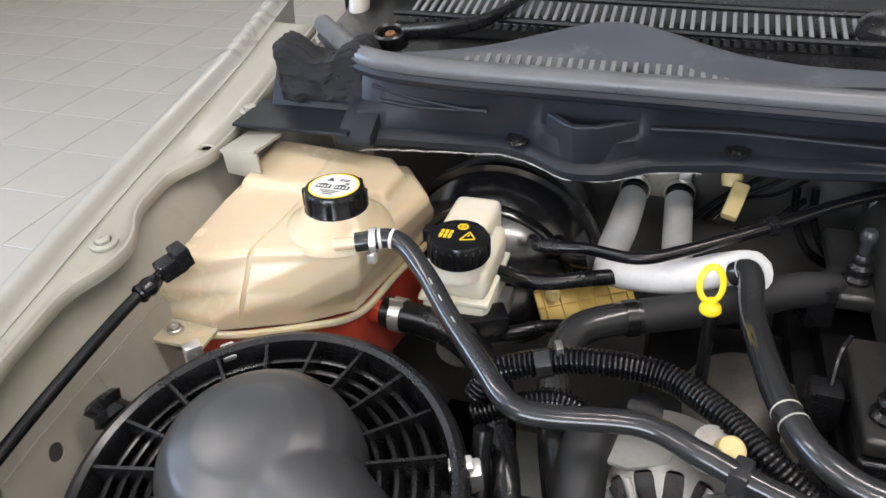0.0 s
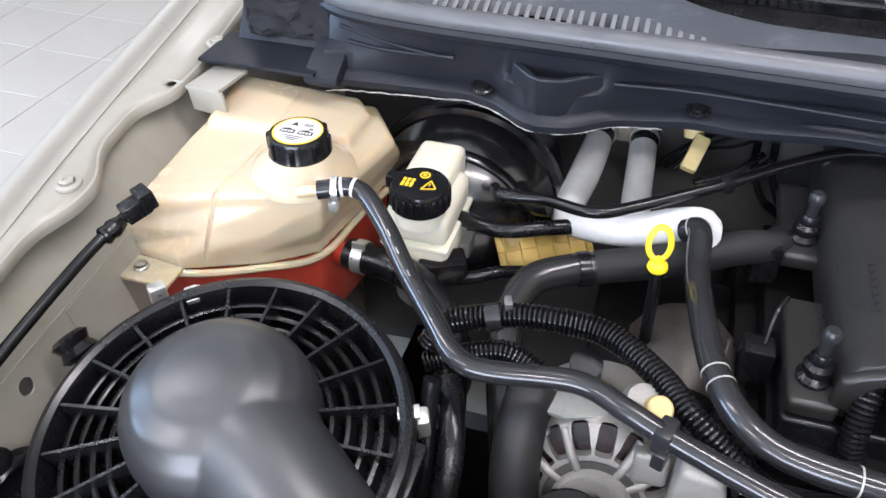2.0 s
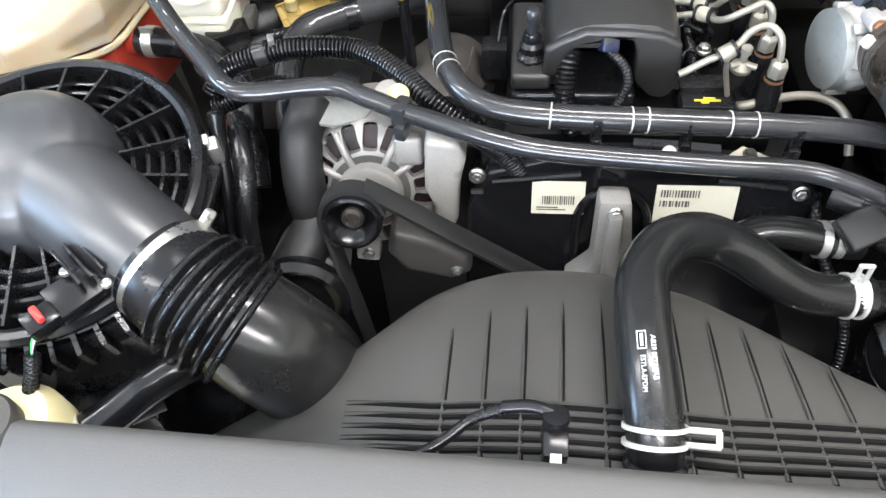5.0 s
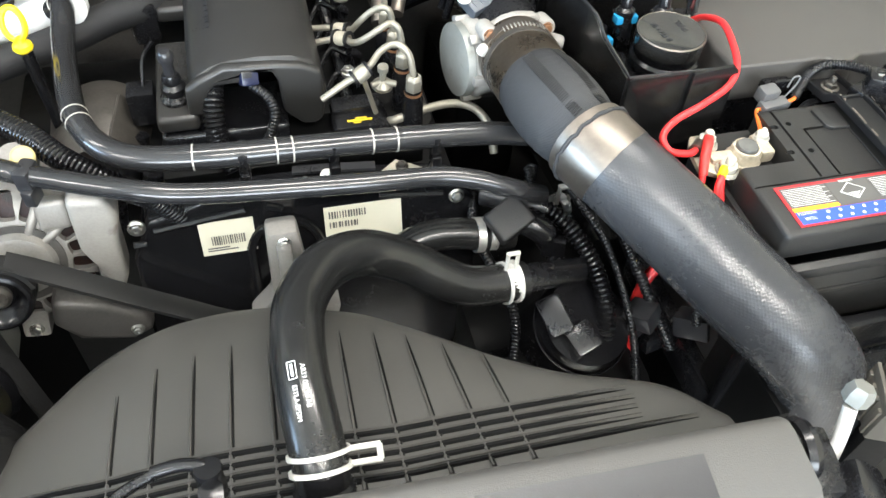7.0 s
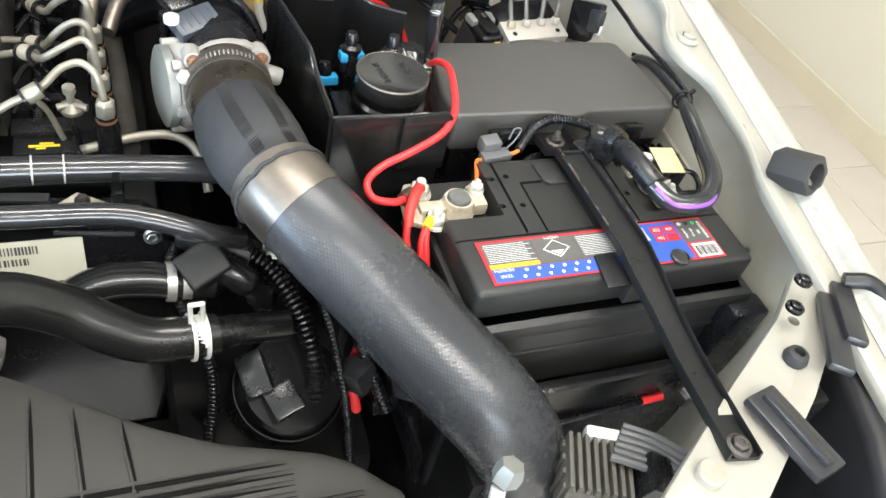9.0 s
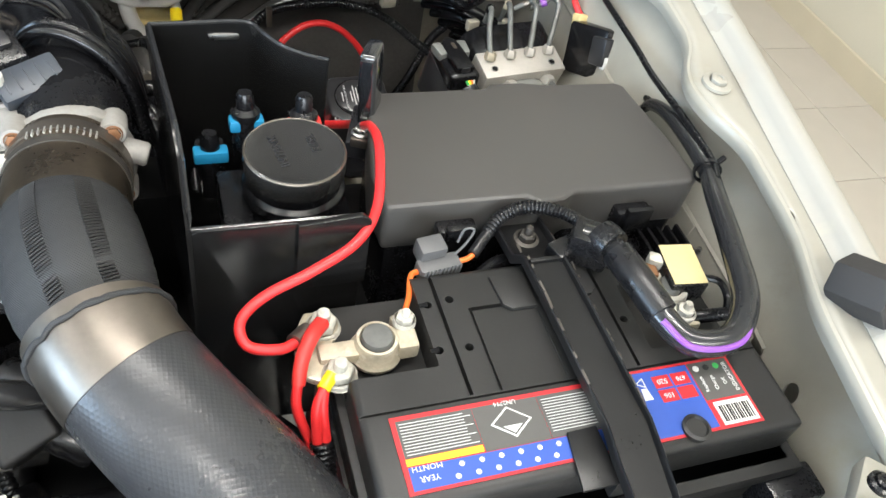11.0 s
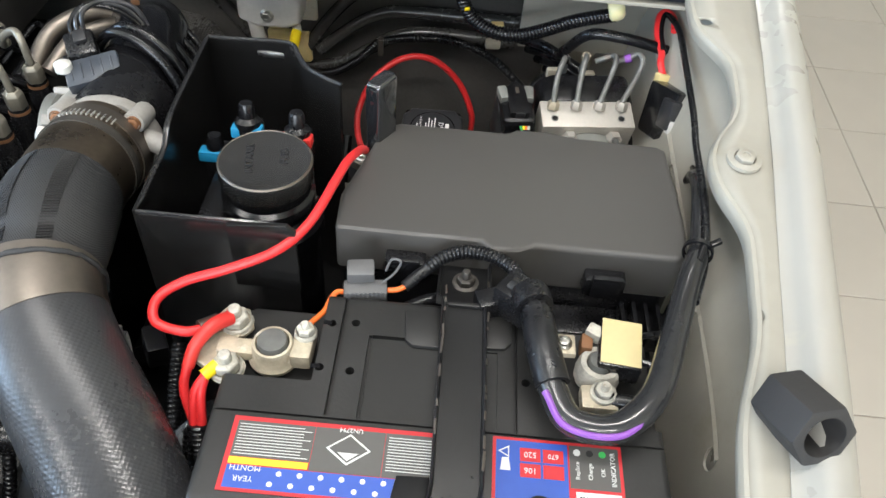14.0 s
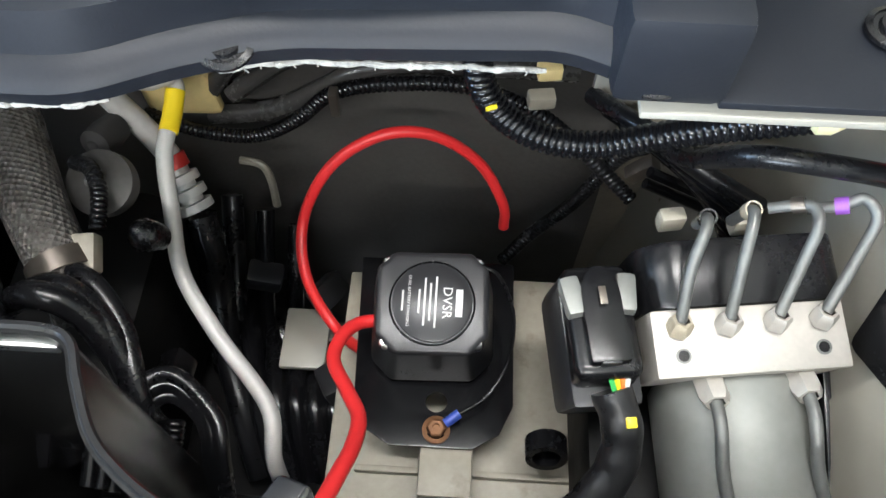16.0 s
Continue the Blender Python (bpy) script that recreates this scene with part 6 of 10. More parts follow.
part("pulley", lathe([(0, -0.02), (0.040, -0.02), (0.050, -0.014), (0.052, 0.0), (0.046, 0.008), (0.036, 0.004), (0.018, 0.010), (0, 0.012)], (-0.305, 0.295, 0.875), aw, 44), GLOSS, pump)
part("body", lathe([(0, -0.10), (0.04, -0.10), (0.045, -0.03), (0.02, -0.02)], (-0.305, 0.295, 0.875), aw, 32), ALU_DULL, pump)
hose("moulded_air_hose", [(-0.292, 0.375, 0.915), (-0.300, 0.350, 0.905), (-0.322, 0.315, 0.88), (-0.335, 0.29, 0.83), (-0.33, 0.28, 0.76)], 0.025, HOSE_MATT, "grey-black moulded hose beside the alternator", n=22)
hose("moulded_air_hose", [(-0.300, 0.455, 1.000), (-0.304, 0.415, 0.990), (-0.302, 0.385, 0.955), (-0.296, 0.372, 0.91)], 0.021, HOSE_MATT, "grey-black moulded hose dropping beside the alternator", n=22)
hose("side_hose", [(-0.372, 0.43, 1.00), (-0.362, 0.405, 1.00), (-0.352, 0.37, 0.985), (-0.352, 0.34, 0.95), (-0.355, 0.32, 0.88)], 0.011, RUBBER, "black hose dropping beside the air cleaner")
cl = hose("air_cleaner_vent_hose", [(-0.378, 0.405, 1.03), (-0.378, 0.39, 1.00), (-0.372, 0.36, 0.96), (-0.37, 0.33, 0.90)], 0.008, RUBBER, "black vent hose with a white clip")
part("white_clip", obox(pose(-0.380, 0.402, 0.985, 0, 0, 20), 0.012, 0.012, 0.022, 0.002), CLAMP, cl)

gp = thing("gap_bracket", (0.09, 0.41, 0.97), "dark steel strip with a bolt plate between the coolant hoses", "bracket")
part("strip", strip([(0.020, 0.424, 0.982), (0.060, 0.418, 0.985), (0.100, 0.413, 0.985)], 0.010, 0.003), PLASTIC_GREY, gp)
part("bolt_plate", prism([(0.104, 0.405), (0.122, 0.420), (0.146, 0.404), (0.128, 0.394)], "z", 0.980, 0.984, 0.001), BEIGE_PANEL, gp, "worn pale bolt plate")
part("bolt", hexbolt(0.0050, 0.004, 1.3, (0.126, 0.408, 0.985)), DARK_CAST, gp)
part("white_plug", lathe([(0, 0), (0.0070, 0), (0.0066, 0.004), (0.004, 0.0065), (0, 0.007)], (0.052, 0.410, 0.982), (0, -0.5, 1), 20), CLAMP_WHITE, gp, "white plastic plug")

# fuel injection pipes
fp = thing("fuel_injection_pipes", (0.13, 0.56, 0.97), "plated steel fuel injection pipes with union nuts", "fuel pipes")
runs = (((0.058, 0.462, 1.034), (0.081, 0.466, 1.047), (0.098, 0.469, 1.054), (0.109, 0.475, 1.060), (0.121, 0.485, 1.067), (0.136, 0.490, 1.069), (0.147, 0.484, 1.062), (0.151, 0.479, 1.045), (0.152, 0.478, 1.025)),
        ((0.056, 0.562, 1.028), (0.080, 0.553, 1.038), (0.092, 0.548, 1.041), (0.101, 0.533, 1.045), (0.110, 0.524, 1.054), (0.125, 0.522, 1.065), (0.139, 0.526, 1.0685), (0.147, 0.521, 1.060), (0.150, 0.519, 1.025)),
        ((0.058, 0.600, 1.022), (0.082, 0.592, 1.026), (0.096, 0.583, 1.028), (0.105, 0.574, 1.033), (0.114, 0.566, 1.048), (0.125, 0.564, 1.059), (0.137, 0.561, 1.065), (0.145, 0.557, 1.058), (0.148, 0.557, 1.025)),
        ((0.058, 0.690, 1.022), (0.082, 0.672, 1.026), (0.096, 0.650, 1.028), (0.105, 0.632, 1.033), (0.114, 0.620, 1.048), (0.125, 0.614, 1.059), (0.137, 0.608, 1.065), (0.145, 0.600, 1.058), (0.147, 0.598, 1.025)))
for k, run in enumerate(runs):
    x, y, _ = run[-1]
    part("pipe", tube(run, 0.0034, 12), INJ_PIPE, fp)
    part("union_nut", moved(bevelled(lathe([(0.0045, 0.0), (0.0088, 0.0), (0.0088, 0.016), (0.0056, 0.0200), (0.0045, 0.0200)], n=6), 0.0011, 2, 25), pose(x, y, 1.020, 4, 0, 20)), INJ_PIPE, fp, "zinc-plated hexagon union nut")
    part("injector", lathe([(0.011, 0.955), (0.011, 1.008), (0.0095, 1.012), (0.0088, 1.022), (0, 1.022)], (x, y, 0), n=20), PLASTIC, fp)
    part("rusty_ring", lathe([(0.007, 1.0140), (0.0092, 1.0140), (0.0092, 1.0195), (0.007, 1.0195)], (x, y, 0), n=20), RUST, fp, "rust-brown ring under the nut")
    c, d = Vector(run[2]), (Vector(run[3]) - Vector(run[1])).normalized()
    part("pipe_collar", lathe([(0.003, -0.007), (0.0070, -0.007), (0.0076, -0.005), (0.0076, 0.005), (0.0070, 0.007), (0.003, 0.007)], c, d, 22), BEIGE_PANEL if k in (1, 2) else INJ_PIPE, fp, "fitted collar with a wire clip")
    for s in (-0.0080, 0.0080):
        part("wire_clip", lathe([(0.0050, -0.0013), (0.0088, -0.0013), (0.0088, 0.0013), (0.0050, 0.0013)], c + d * s, d, 20), PLASTIC, fp)
    part("collar_tail", tube([c + Vector((0.002, -0.002, -0.006)), c + Vector((0.008, 0.012, -0.03)), c + Vector((0.016, 0.012, -0.06))], 0.0026, 8), INJ_PIPE if k == 0 else RUBBER, fp)
part("tee_fitting", lathe([(0, 0), (0.0105, 0.0), (0.0105, 0.004), (0.006, 0.008), (0.0035, 0.010), (0.0035, 0.019), (0.0055, 0.021), (0.0055, 0.027), (0, 0.028)], (0.124, 0.496, 1.015), (0, -0.1, 1), 20), INJ_PIPE, fp)
part("tee_arm", tube([(0.112, 0.492, 1.021), (0.124, 0.494, 1.022), (0.137, 0.490, 1.021)], 0.0034, 10), INJ_PIPE, fp)
part("bolt_head", hexbolt(0.006, 0.006, 1.3, (0.094, 0.530, 1.012)), STEEL, fp)
part("fuel_rail", tube([(0.168, 0.500, 0.962), (0.166, 0.60, 0.962), (0.160, 0.76, 0.962)], 0.011, 16), DARK_CAST, fp, "dark steel fuel rail")
for k in range(5):
    y = 0.535 + 0.045 * k
    part("wire", tube([(0.070, y, 0.985), (0.084, y + 0.012, 0.998), (0.100, y + 0.004, 0.996), (0.116, y + 0.01, 0.985)], 0.003, 8), RUBBER, fp)
    part("plug", obox(pose(0.106, y + 0.014, 0.985, 0, 15, 20), 0.022, 0.014, 0.014, 0.003), PLASTIC, fp)
part("loom", conduit([(0.09, 0.52, 0.975), (0.092, 0.58, 0.98), (0.09, 0.68, 0.98), (0.085, 0.76, 0.98)], 0.0075, 0.004, 0.14), RUBBER, fp)
part("leak_pipe", tube([(0.128, 0.484, 0.978), (0.136, 0.478, 0.985), (0.160, 0.485, 0.986), (0.185, 0.491, 0.986), (0.205, 0.490, 0.986), (0.222, 0.480, 0.984), (0.232, 0.462, 0.975), (0.236, 0.445, 0.95)], 0.0046, 12), INJ_PIPE, fp)
tg = thing("cover_tag", (0.105, 0.47, 0.97), "black plastic cover block with a yellow symbol", "plastic cover")
part("block", prism([(0.068, 0.950), (0.128, 0.950), (0.128, 0.980), (0.122, 0.986), (0.072, 0.986), (0.068, 0.980)], "y", 0.472, 0.514, 0.003, 2), PLASTIC, tg)
part("upper_step", box(0.070, 0.122, 0.494, 0.516, 0.984, 0.993, 0.003), PLASTIC, tg)
part("symbol", plate(pose(0.097, 0.482, 0.9862), 0.026, 0.0030), YELLOW_PRINT, tg, smooth=False)
part("symbol", plate(pose(0.099, 0.4855, 0.9862), 0.012, 0.0022), YELLOW_PRINT, tg, smooth=False)
part("symbol", plate(pose(0.094, 0.4785, 0.9862), 0.008, 0.0022), YELLOW_PRINT, tg, smooth=False)

# dark clutter between the engine and the battery: pipes, looms and connectors
rnd = random.Random(11)
cx = thing("engine_side_wiring", (0.29, 0.40, 0.80), "bundle of black looms and connectors beside the engine", "wiring harness")
for k in range(4):
    x0, y0 = rnd.uniform(0.20, 0.33), rnd.uniform(0.36, 0.44)
    part("loom", conduit([(x0, y0, 0.955 + rnd.uniform(-0.02, 0.01)), (x0 + rnd.uniform(-0.02, 0.03), y0 - 0.05, 0.93), (x0 + rnd.uniform(0.0, 0.06), y0 - 0.12, 0.88), (x0 + rnd.uniform(0.0, 0.07), y0 - 0.17, 0.80)], rnd.uniform(0.004, 0.0068), 0.004, 0.14), RUBBER, cx)
part("taped_branch", tube([(0.205, 0.385, 0.955), (0.235, 0.365, 0.958), (0.262, 0.352, 0.955)], 0.013, 12), TAPE, cx)
part("big_loom", conduit([(0.258, 0.356, 0.955), (0.280, 0.335, 0.945), (0.298, 0.300, 0.925), (0.305, 0.262, 0.895), (0.300, 0.235, 0.86)], 0.0098, 0.0055, 0.22), RUBBER, cx)
part("side_loom", conduit([(0.335, 0.37, 0.95), (0.340, 0.33, 0.93), (0.352, 0.27, 0.90), (0.368, 0.22, 0.86)], 0.0062, 0.004, 0.16), RUBBER, cx)
part("large_plug", obox(pose(0.218, 0.338, 0.962, 25, -20, 20), 0.040, 0.034, 0.026, 0.004, 3), HOSE_MATT, cx, "square black connector block")
part("plug_boot", lathe([(0.012, -0.016), (0.014, -0.012), (0.014, 0.010), (0.011, 0.016)], (0.246, 0.330, 0.952), (0.8, -0.5, -0.4), 20), PLASTIC, cx)
for k in range(16):
    p = Vector((rnd.uniform(0.19, 0.40), rnd.uniform(0.22, 0.46), rnd.uniform(0.80, 0.93)))
    part("connector", obox(pose(p.x, p.y, p.z, rnd.uniform(-30, 30), rnd.uniform(-30, 30), rnd.uniform(0, 180)), rnd.uniform(0.02, 0.045), rnd.uniform(0.015, 0.03), rnd.uniform(0.012, 0.025), 0.003), PLASTIC if k % 5 else PLASTIC_GREY, cx)
part("red_loom", tube([(0.385, 0.295, 0.915), (0.364, 0.290, 0.895), (0.352, 0.280, 0.870), (0.348, 0.268, 0.845), (0.352, 0.255, 0.815)], 0.0062, 12), REDCABLE, cx, "red battery cable")
part("housing", lathe([(0, 0), (0.045, 0), (0.050, -0.02), (0.050, -0.10), (0, -0.1)], (0.285, 0.255, 0.885), (0.1, -0.4, 1), 36), BLACK_METAL, cx)
part("housing_clip", lathe([(0.0505, -0.02), (0.052, -0.02), (0.052, -0.016), (0.0505, -0.016)], (0.285, 0.255, 0.885), (0.1, -0.4, 1), 36), GLOSS, cx)
# Near-black blocks added to close off the deep gaps under the looms.
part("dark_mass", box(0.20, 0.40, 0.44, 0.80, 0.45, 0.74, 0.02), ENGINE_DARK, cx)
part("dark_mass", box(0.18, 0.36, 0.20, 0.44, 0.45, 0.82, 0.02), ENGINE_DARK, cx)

# ---- fan shroud, radiator cover and top hose ----
def shroud_top(x, y):
    """Height of the moulded shroud's skin: it falls gently to the back and to both sides."""
    side = 1.2 if x < -0.02 else 0.25
    return 1.008 - 0.10 * (y - 0.06) - 0.5 * max(0.0, y - 0.12) ** 2 - side * (x + 0.02) ** 2


def shroud():
    t = thing("fan_shroud", (0.0, 0.15, 0.70), "charcoal plastic radiator fan shroud with moulded ribs", "fan shroud")
    back = [(-0.372, 0.178), (-0.30, 0.190), (-0.257, 0.206), (-0.227, 0.225), (-0.202, 0.243), (-0.173, 0.267), (-0.142, 0.282), (-0.101, 0.292), (-0.05, 0.291), (-0.01, 0.286), (0.057, 0.262), (0.11, 0.225), (0.155, 0.192), (0.205, 0.166), (0.28, 0.146), (0.305, 0.130), (0.325, 0.104)]

    def skin(u, v):
        x = -0.37 + 0.695 * u
        yb = sum(between(back, x + d) for d in (-0.010, 0, 0.010)) / 3
        if v <= 0.6:
            y = 0.050 + (yb - 0.016 - 0.050) * v / 0.6
            return x, y, shroud_top(x, y) - 0.004 * (v / 0.6) ** 6
        k = (v - 0.6) / 0.4
        return x, yb - 0.016 + 0.016 * math.sin(min(k * 2.2, 1.57)), shroud_top(x, yb - 0.016) - 0.004 - 0.22 * k ** 1.6

    part("skin", sheet(90, 24, skin, 0.002), SHROUD, t)
    # long ribs from the front grid up the skin: foot, head
    for (x0, y0), (x1, y1) in (((-0.144, 0.086), (-0.142, 0.211)), ((-0.114, 0.084), (-0.112, 0.226)), ((-0.086, 0.082), (-0.082, 0.229)), ((-0.058, 0.080), (-0.053, 0.231)), ((-0.027, 0.079), (-0.023, 0.231)),
                               ((0.000, 0.079), (0.004, 0.231)), ((0.030, 0.079), (0.033, 0.226)), ((0.060, 0.079), (0.060, 0.219)), ((0.091, 0.079), (0.085, 0.211)), ((0.122, 0.079), (0.112, 0.197)), ((0.153, 0.079), (0.142, 0.181))):
        pts = [Vector((x0 + (x1 - x0) * k, y0 + (y1 - y0) * k, 0)) for k in np.linspace(0, 1, 14)]
        pts = [Vector((p.x, p.y, shroud_top(p.x, p.y) + 0.0008)) for p in pts]
        part("long_rib", sweep(pts, lambda u, i: 0.0013 * (1 - 0.85 * max(0, u - 0.55) / 0.45), 6), SHROUD, t)
        # Near-black tube laid beside the rib as its shadow line.
        part("rib_shade_line", sweep([p + Vector((0.0019, 0, -0.0009)) for p in pts], lambda u, i: 0.0012 * (1 - 0.85 * max(0, u - 0.8) / 0.2), 6), ENGINE_DARK, t)
    # five cross ribs, each with a near-black tube in front of it as its shadow line
    for k in range(5):
        ya, yc, yd = 0.1520 - 0.0106 * k, 0.1270 - 0.0092 * k, 0.1290 - 0.0088 * k
        a, b = (-0.224 if k < 4 else -0.205), (0.247, 0.251, 0.250, 0.250, 0.296)[k]
        if k == 4:
            yd = 0.0955
        line = [(a, ya), (-0.146, 0.1365 - 0.0092 * k), (0.0, yc + 0.001), (0.062, yc - 0.002), (b, yd)]
        pts = [Vector((x, between(line, x), 0)) for x in np.linspace(a, b, 34)]
        pts = [Vector((p.x, p.y, shroud_top(p.x, p.y) + 0.0010)) for p in pts]
        part("cross_rib", sweep(pts, lambda u, i: 0.0013 * min(1, 9 * u, 6 * (1 - u)) + 0.0003, 6), SHROUD, t)
        part("cross_shade_line", sweep([p + Vector((0, -0.0034, -0.0008)) for p in pts], lambda u, i: 0.0020 * min(1, 9 * u, 6 * (1 - u)) + 0.0003, 6), ENGINE_DARK, t)


shroud()
rc = thing("radiator_cover", (0.0, 0.02, 0.96), "grey plastic radiator top cover", "radiator cover")
prof = [(-0.002, 0.985), (-0.004, 1.040), (-0.001, 1.050), (0.007, 1.0565), (0.044, 1.0625), (0.053, 1.0615), (0.060, 1.054), (0.061, 1.0), (0.061, 0.96)]
bm = prism(prof, "x", -0.42, 0.308, 0.003, 2)
for v in bm.verts:
    v.co.z += 0.004 * v.co.x / 0.3
    v.co.y -= 0.0395 * v.co.x
part("panel", bm, RADCOVER, rc)
part("smooth_patch", moved(plate(pose(0, 0, 0), 0.150, 0.034, 0.0005), pose(0.165, 0.0170, 1.0615, 8.6, -0.8, -2.3)), PLASTIC_GREY, rc, "smoother rectangular patch", smooth=False)
core = thing("radiator", (0.0, -0.06, 0.60), "dark radiator core below the grey top cover", "radiator")
part("core", box(-0.42, 0.29, -0.115, -0.018, 0.60, 0.975, 0.004), ENGINE_DARK, core)
part("top_tank", box(-0.41, 0.285, -0.105, -0.020, 0.97, 1.000, 0.006), PLASTIC, core)
part("cable", tube([(0.06, -0.032, 1.010), (0.16, -0.034, 1.012), (0.25, -0.030, 1.014), (0.30, -0.018, 1.015)], 0.006, 12), RUBBER, core)
part("end_ring", lathe([(0.016, -0.005), (0.021, -0.005), (0.023, 0.0), (0.021, 0.005), (0.016, 0.005)], (0.318, 0.028, 1.042), (1, -0.1, 0), 32), PLASTIC, rc)
part("end_bracket", obox(pose(0.33, 0.02, 1.0, 0, 0, -10), 0.03, 0.05, 0.08, 0.006), PLASTIC, rc)
part("end_foot", obox(pose(0.345, 0.0, 1.02, 0, 30, -20), 0.03, 0.03, 0.05, 0.006), PLASTIC, rc)

rh = thing("upper_radiator_hose", (0.08, 0.20, 0.90), "black rubber upper radiator hose with white spring clamps", "radiator hose")
part("hose", tube([(0.004, 0.088, 1.016), (0.003, 0.106, 1.026), (0.000, 0.150, 1.036), (0.001, 0.190, 1.035), (0.008, 0.232, 1.026), (0.032, 0.274, 1.012), (0.068, 0.299, 0.992), (0.105, 0.301, 0.970), (0.137, 0.291, 0.951), (0.166, 0.284, 0.938), (0.200, 0.285, 0.932), (0.222, 0.287, 0.930)], lambda u, i: 0.0192 + 0.0016 * math.sin(u * 3.1) - 0.0012 * max(0.0, u - 0.7) / 0.3, 32), HOSE_SOFT, rh)
part("stub", lathe([(0.0, -0.03), (0.0185, -0.03), (0.0185, 0.004), (0.0215, 0.006), (0.0215, 0.010), (0.0185, 0.012), (0.0185, 0.024)], (0.004, 0.078, 1.005), (0, 0.62, 0.78), 32), PLASTIC, rh)
part("pipe_end", tube([(0.215, 0.287, 0.931), (0.25, 0.291, 0.925), (0.285, 0.295, 0.918)], 0.0140, 18), RUBBER, rh)


def spring_clamp(at, way, r, w=0.012, ear=(0, 0, 1)):
    band = part("spring_clamp", lathe([(r, -w / 2), (r + 0.0018, -w / 2), (r + 0.0018, -w * 0.28), (r - 0.0006, -w * 0.26), (r - 0.0006, w * 0.26), (r + 0.0018, w * 0.28), (r + 0.0018, w / 2), (r, w / 2)], at, way, 40), CLAMP_WHITE, rh, "white-coated steel spring clamp")
    e = Vector(ear).normalized()
    p = Vector(at) + e * (r + 0.010)
    m = facing(p, Vector(way).cross(e))
    for s in (-1, 1):
        q = p + Vector(way).normalized() * s * w * 0.36
        part("clamp_ear", tube([Vector(at) + e * r + Vector(way).normalized() * s * w * 0.36, q, q + e * 0.012], 0.0022, 8), CLAMP_WHITE, band)
    part("clamp_bridge", tube([p + e * 0.011 - Vector(way).normalized() * w * 0.36, p + e * 0.011 + Vector(way).normalized() * w * 0.36], 0.0022, 8), CLAMP_WHITE, band)


spring_clamp((0.0035, 0.099, 1.0225), (0, 0.80, 0.60), 0.0200, 0.014, (1, -0.1, 0.12))
spring_clamp((0.206, 0.2855, 0.9315), (1, 0.1, -0.1), 0.0192, 0.014, (0, 0.05, 1))
h2 = hose("heater_return_hose", [(0.10, 0.335, 0.935), (0.135, 0.345, 0.945), (0.170, 0.345, 0.944), (0.20, 0.342, 0.938), (0.225, 0.345, 0.933)], 0.0160, HOSE_SOFT, "black rubber heater return hose on the engine front", n=20)
for x in (0.190, 0.203):
    part("spring_clamp", lathe([(0.0162, -0.004), (0.0178, -0.004), (0.0178, 0.004), (0.0162, 0.004)], (x, 0.343, 0.940), (1, 0, -0.1), 28), CLAMP, h2)
sp = thing("loose_hose_clamp", (0.287, 0.368, 0.94), "white-coated steel spring clamp standing in the wiring", "hose clamp")
part("band", lathe([(0.012, -0.005), (0.0135, -0.005), (0.0135, 0.005), (0.012, 0.005)], (0.287, 0.370, 0.935), (1, 0.4, 0), 24), CLAMP, sp)
for d in (-0.004, 0.004):
    part("ear", obox(pose(0.287 + d * 1.5, 0.366, 0.956), 0.002, 0.006, 0.024, 0.0006), CLAMP, sp)
part("ear_bridge", obox(pose(0.287, 0.366, 0.967), 0.015, 0.006, 0.003, 0.0006), CLAMP, sp)


def wrapped(ob, at, along, up, r):
    """Lay flat print round a hose: its x runs along the hose, its y round it."""
    d = Vector(along).normalized()
    n = (Vector(up) - d * Vector(up).dot(d)).normalized()
    w = n.cross(d)
    for v in ob.data.vertices:
        x, y, z = v.co
        v.co = Vector(at) + d * x + (n * math.cos(y / r) + w * math.sin(y / r)) * (r + z)


HA, HD, HU = (0.0010, 0.142, 1.0345), (0.02, -0.97, -0.22), (-0.10, -0.45, 0.87)
wrapped(letters("AB39 08274 AB", 0.0048, pose(-0.002, 0.0032, 0.0004), WHITE_PRINT, rh), HA, HD, HU, 0.0202)
wrapped(letters("ESTLA-EPDM", 0.0046, pose(0.009, -0.0042, 0.0004), WHITE_PRINT, rh), HA, HD, HU, 0.0202)
wrapped(part("printed_frame", add(plate(pose(-0.0145, -0.0014, 0.0004), 0.0125, 0.0006), plate(pose(-0.0145, -0.0070, 0.0004), 0.0125, 0.0006), plate(pose(-0.0207, -0.0042, 0.0004), 0.0006, 0.0062), plate(pose(-0.0083, -0.0042, 0.0004), 0.0006, 0.0062), plate(pose(-0.0145, -0.0042, 0.0004), 0.009, 0.002)), WHITE_PRINT, rh, smooth=False), HA, HD, HU, 0.0202)
ts = thing("coolant_hose_connector", (-0.064, 0.08, 1.04), "small black hose with a quick connector on the radiator", "hose connector")
part("connector", obox(pose(-0.064, 0.078, 1.036, 8), 0.017, 0.018, 0.032, 0.004), PLASTIC, ts)
part("connector_body", lathe([(0.0085, -0.012), (0.0092, 0.0), (0.0078, 0.011), (0.0092, 0.014), (0.0085, 0.018), (0, 0.019)], (-0.064, 0.088, 1.042), (0, 0.2, 1), 20), PLASTIC, ts)
part("white_tag", obox(pose(-0.064, 0.0655, 1.046, 8), 0.007, 0.009, 0.008, 0.0003), WHITE_PRINT, ts)
part("connector_top", tube([(-0.060, 0.091, 1.054), (-0.070, 0.096, 1.056), (-0.082, 0.099, 1.055), (-0.098, 0.099, 1.052)], 0.0045, 12), PLASTIC, ts)
part("hose", tube([(-0.095, 0.099, 1.052), (-0.118, 0.092, 1.046), (-0.135, 0.080, 1.040), (-0.155, 0.070, 1.034), (-0.19, 0.066, 1.014)], 0.0039, 12), RUBBER, ts)

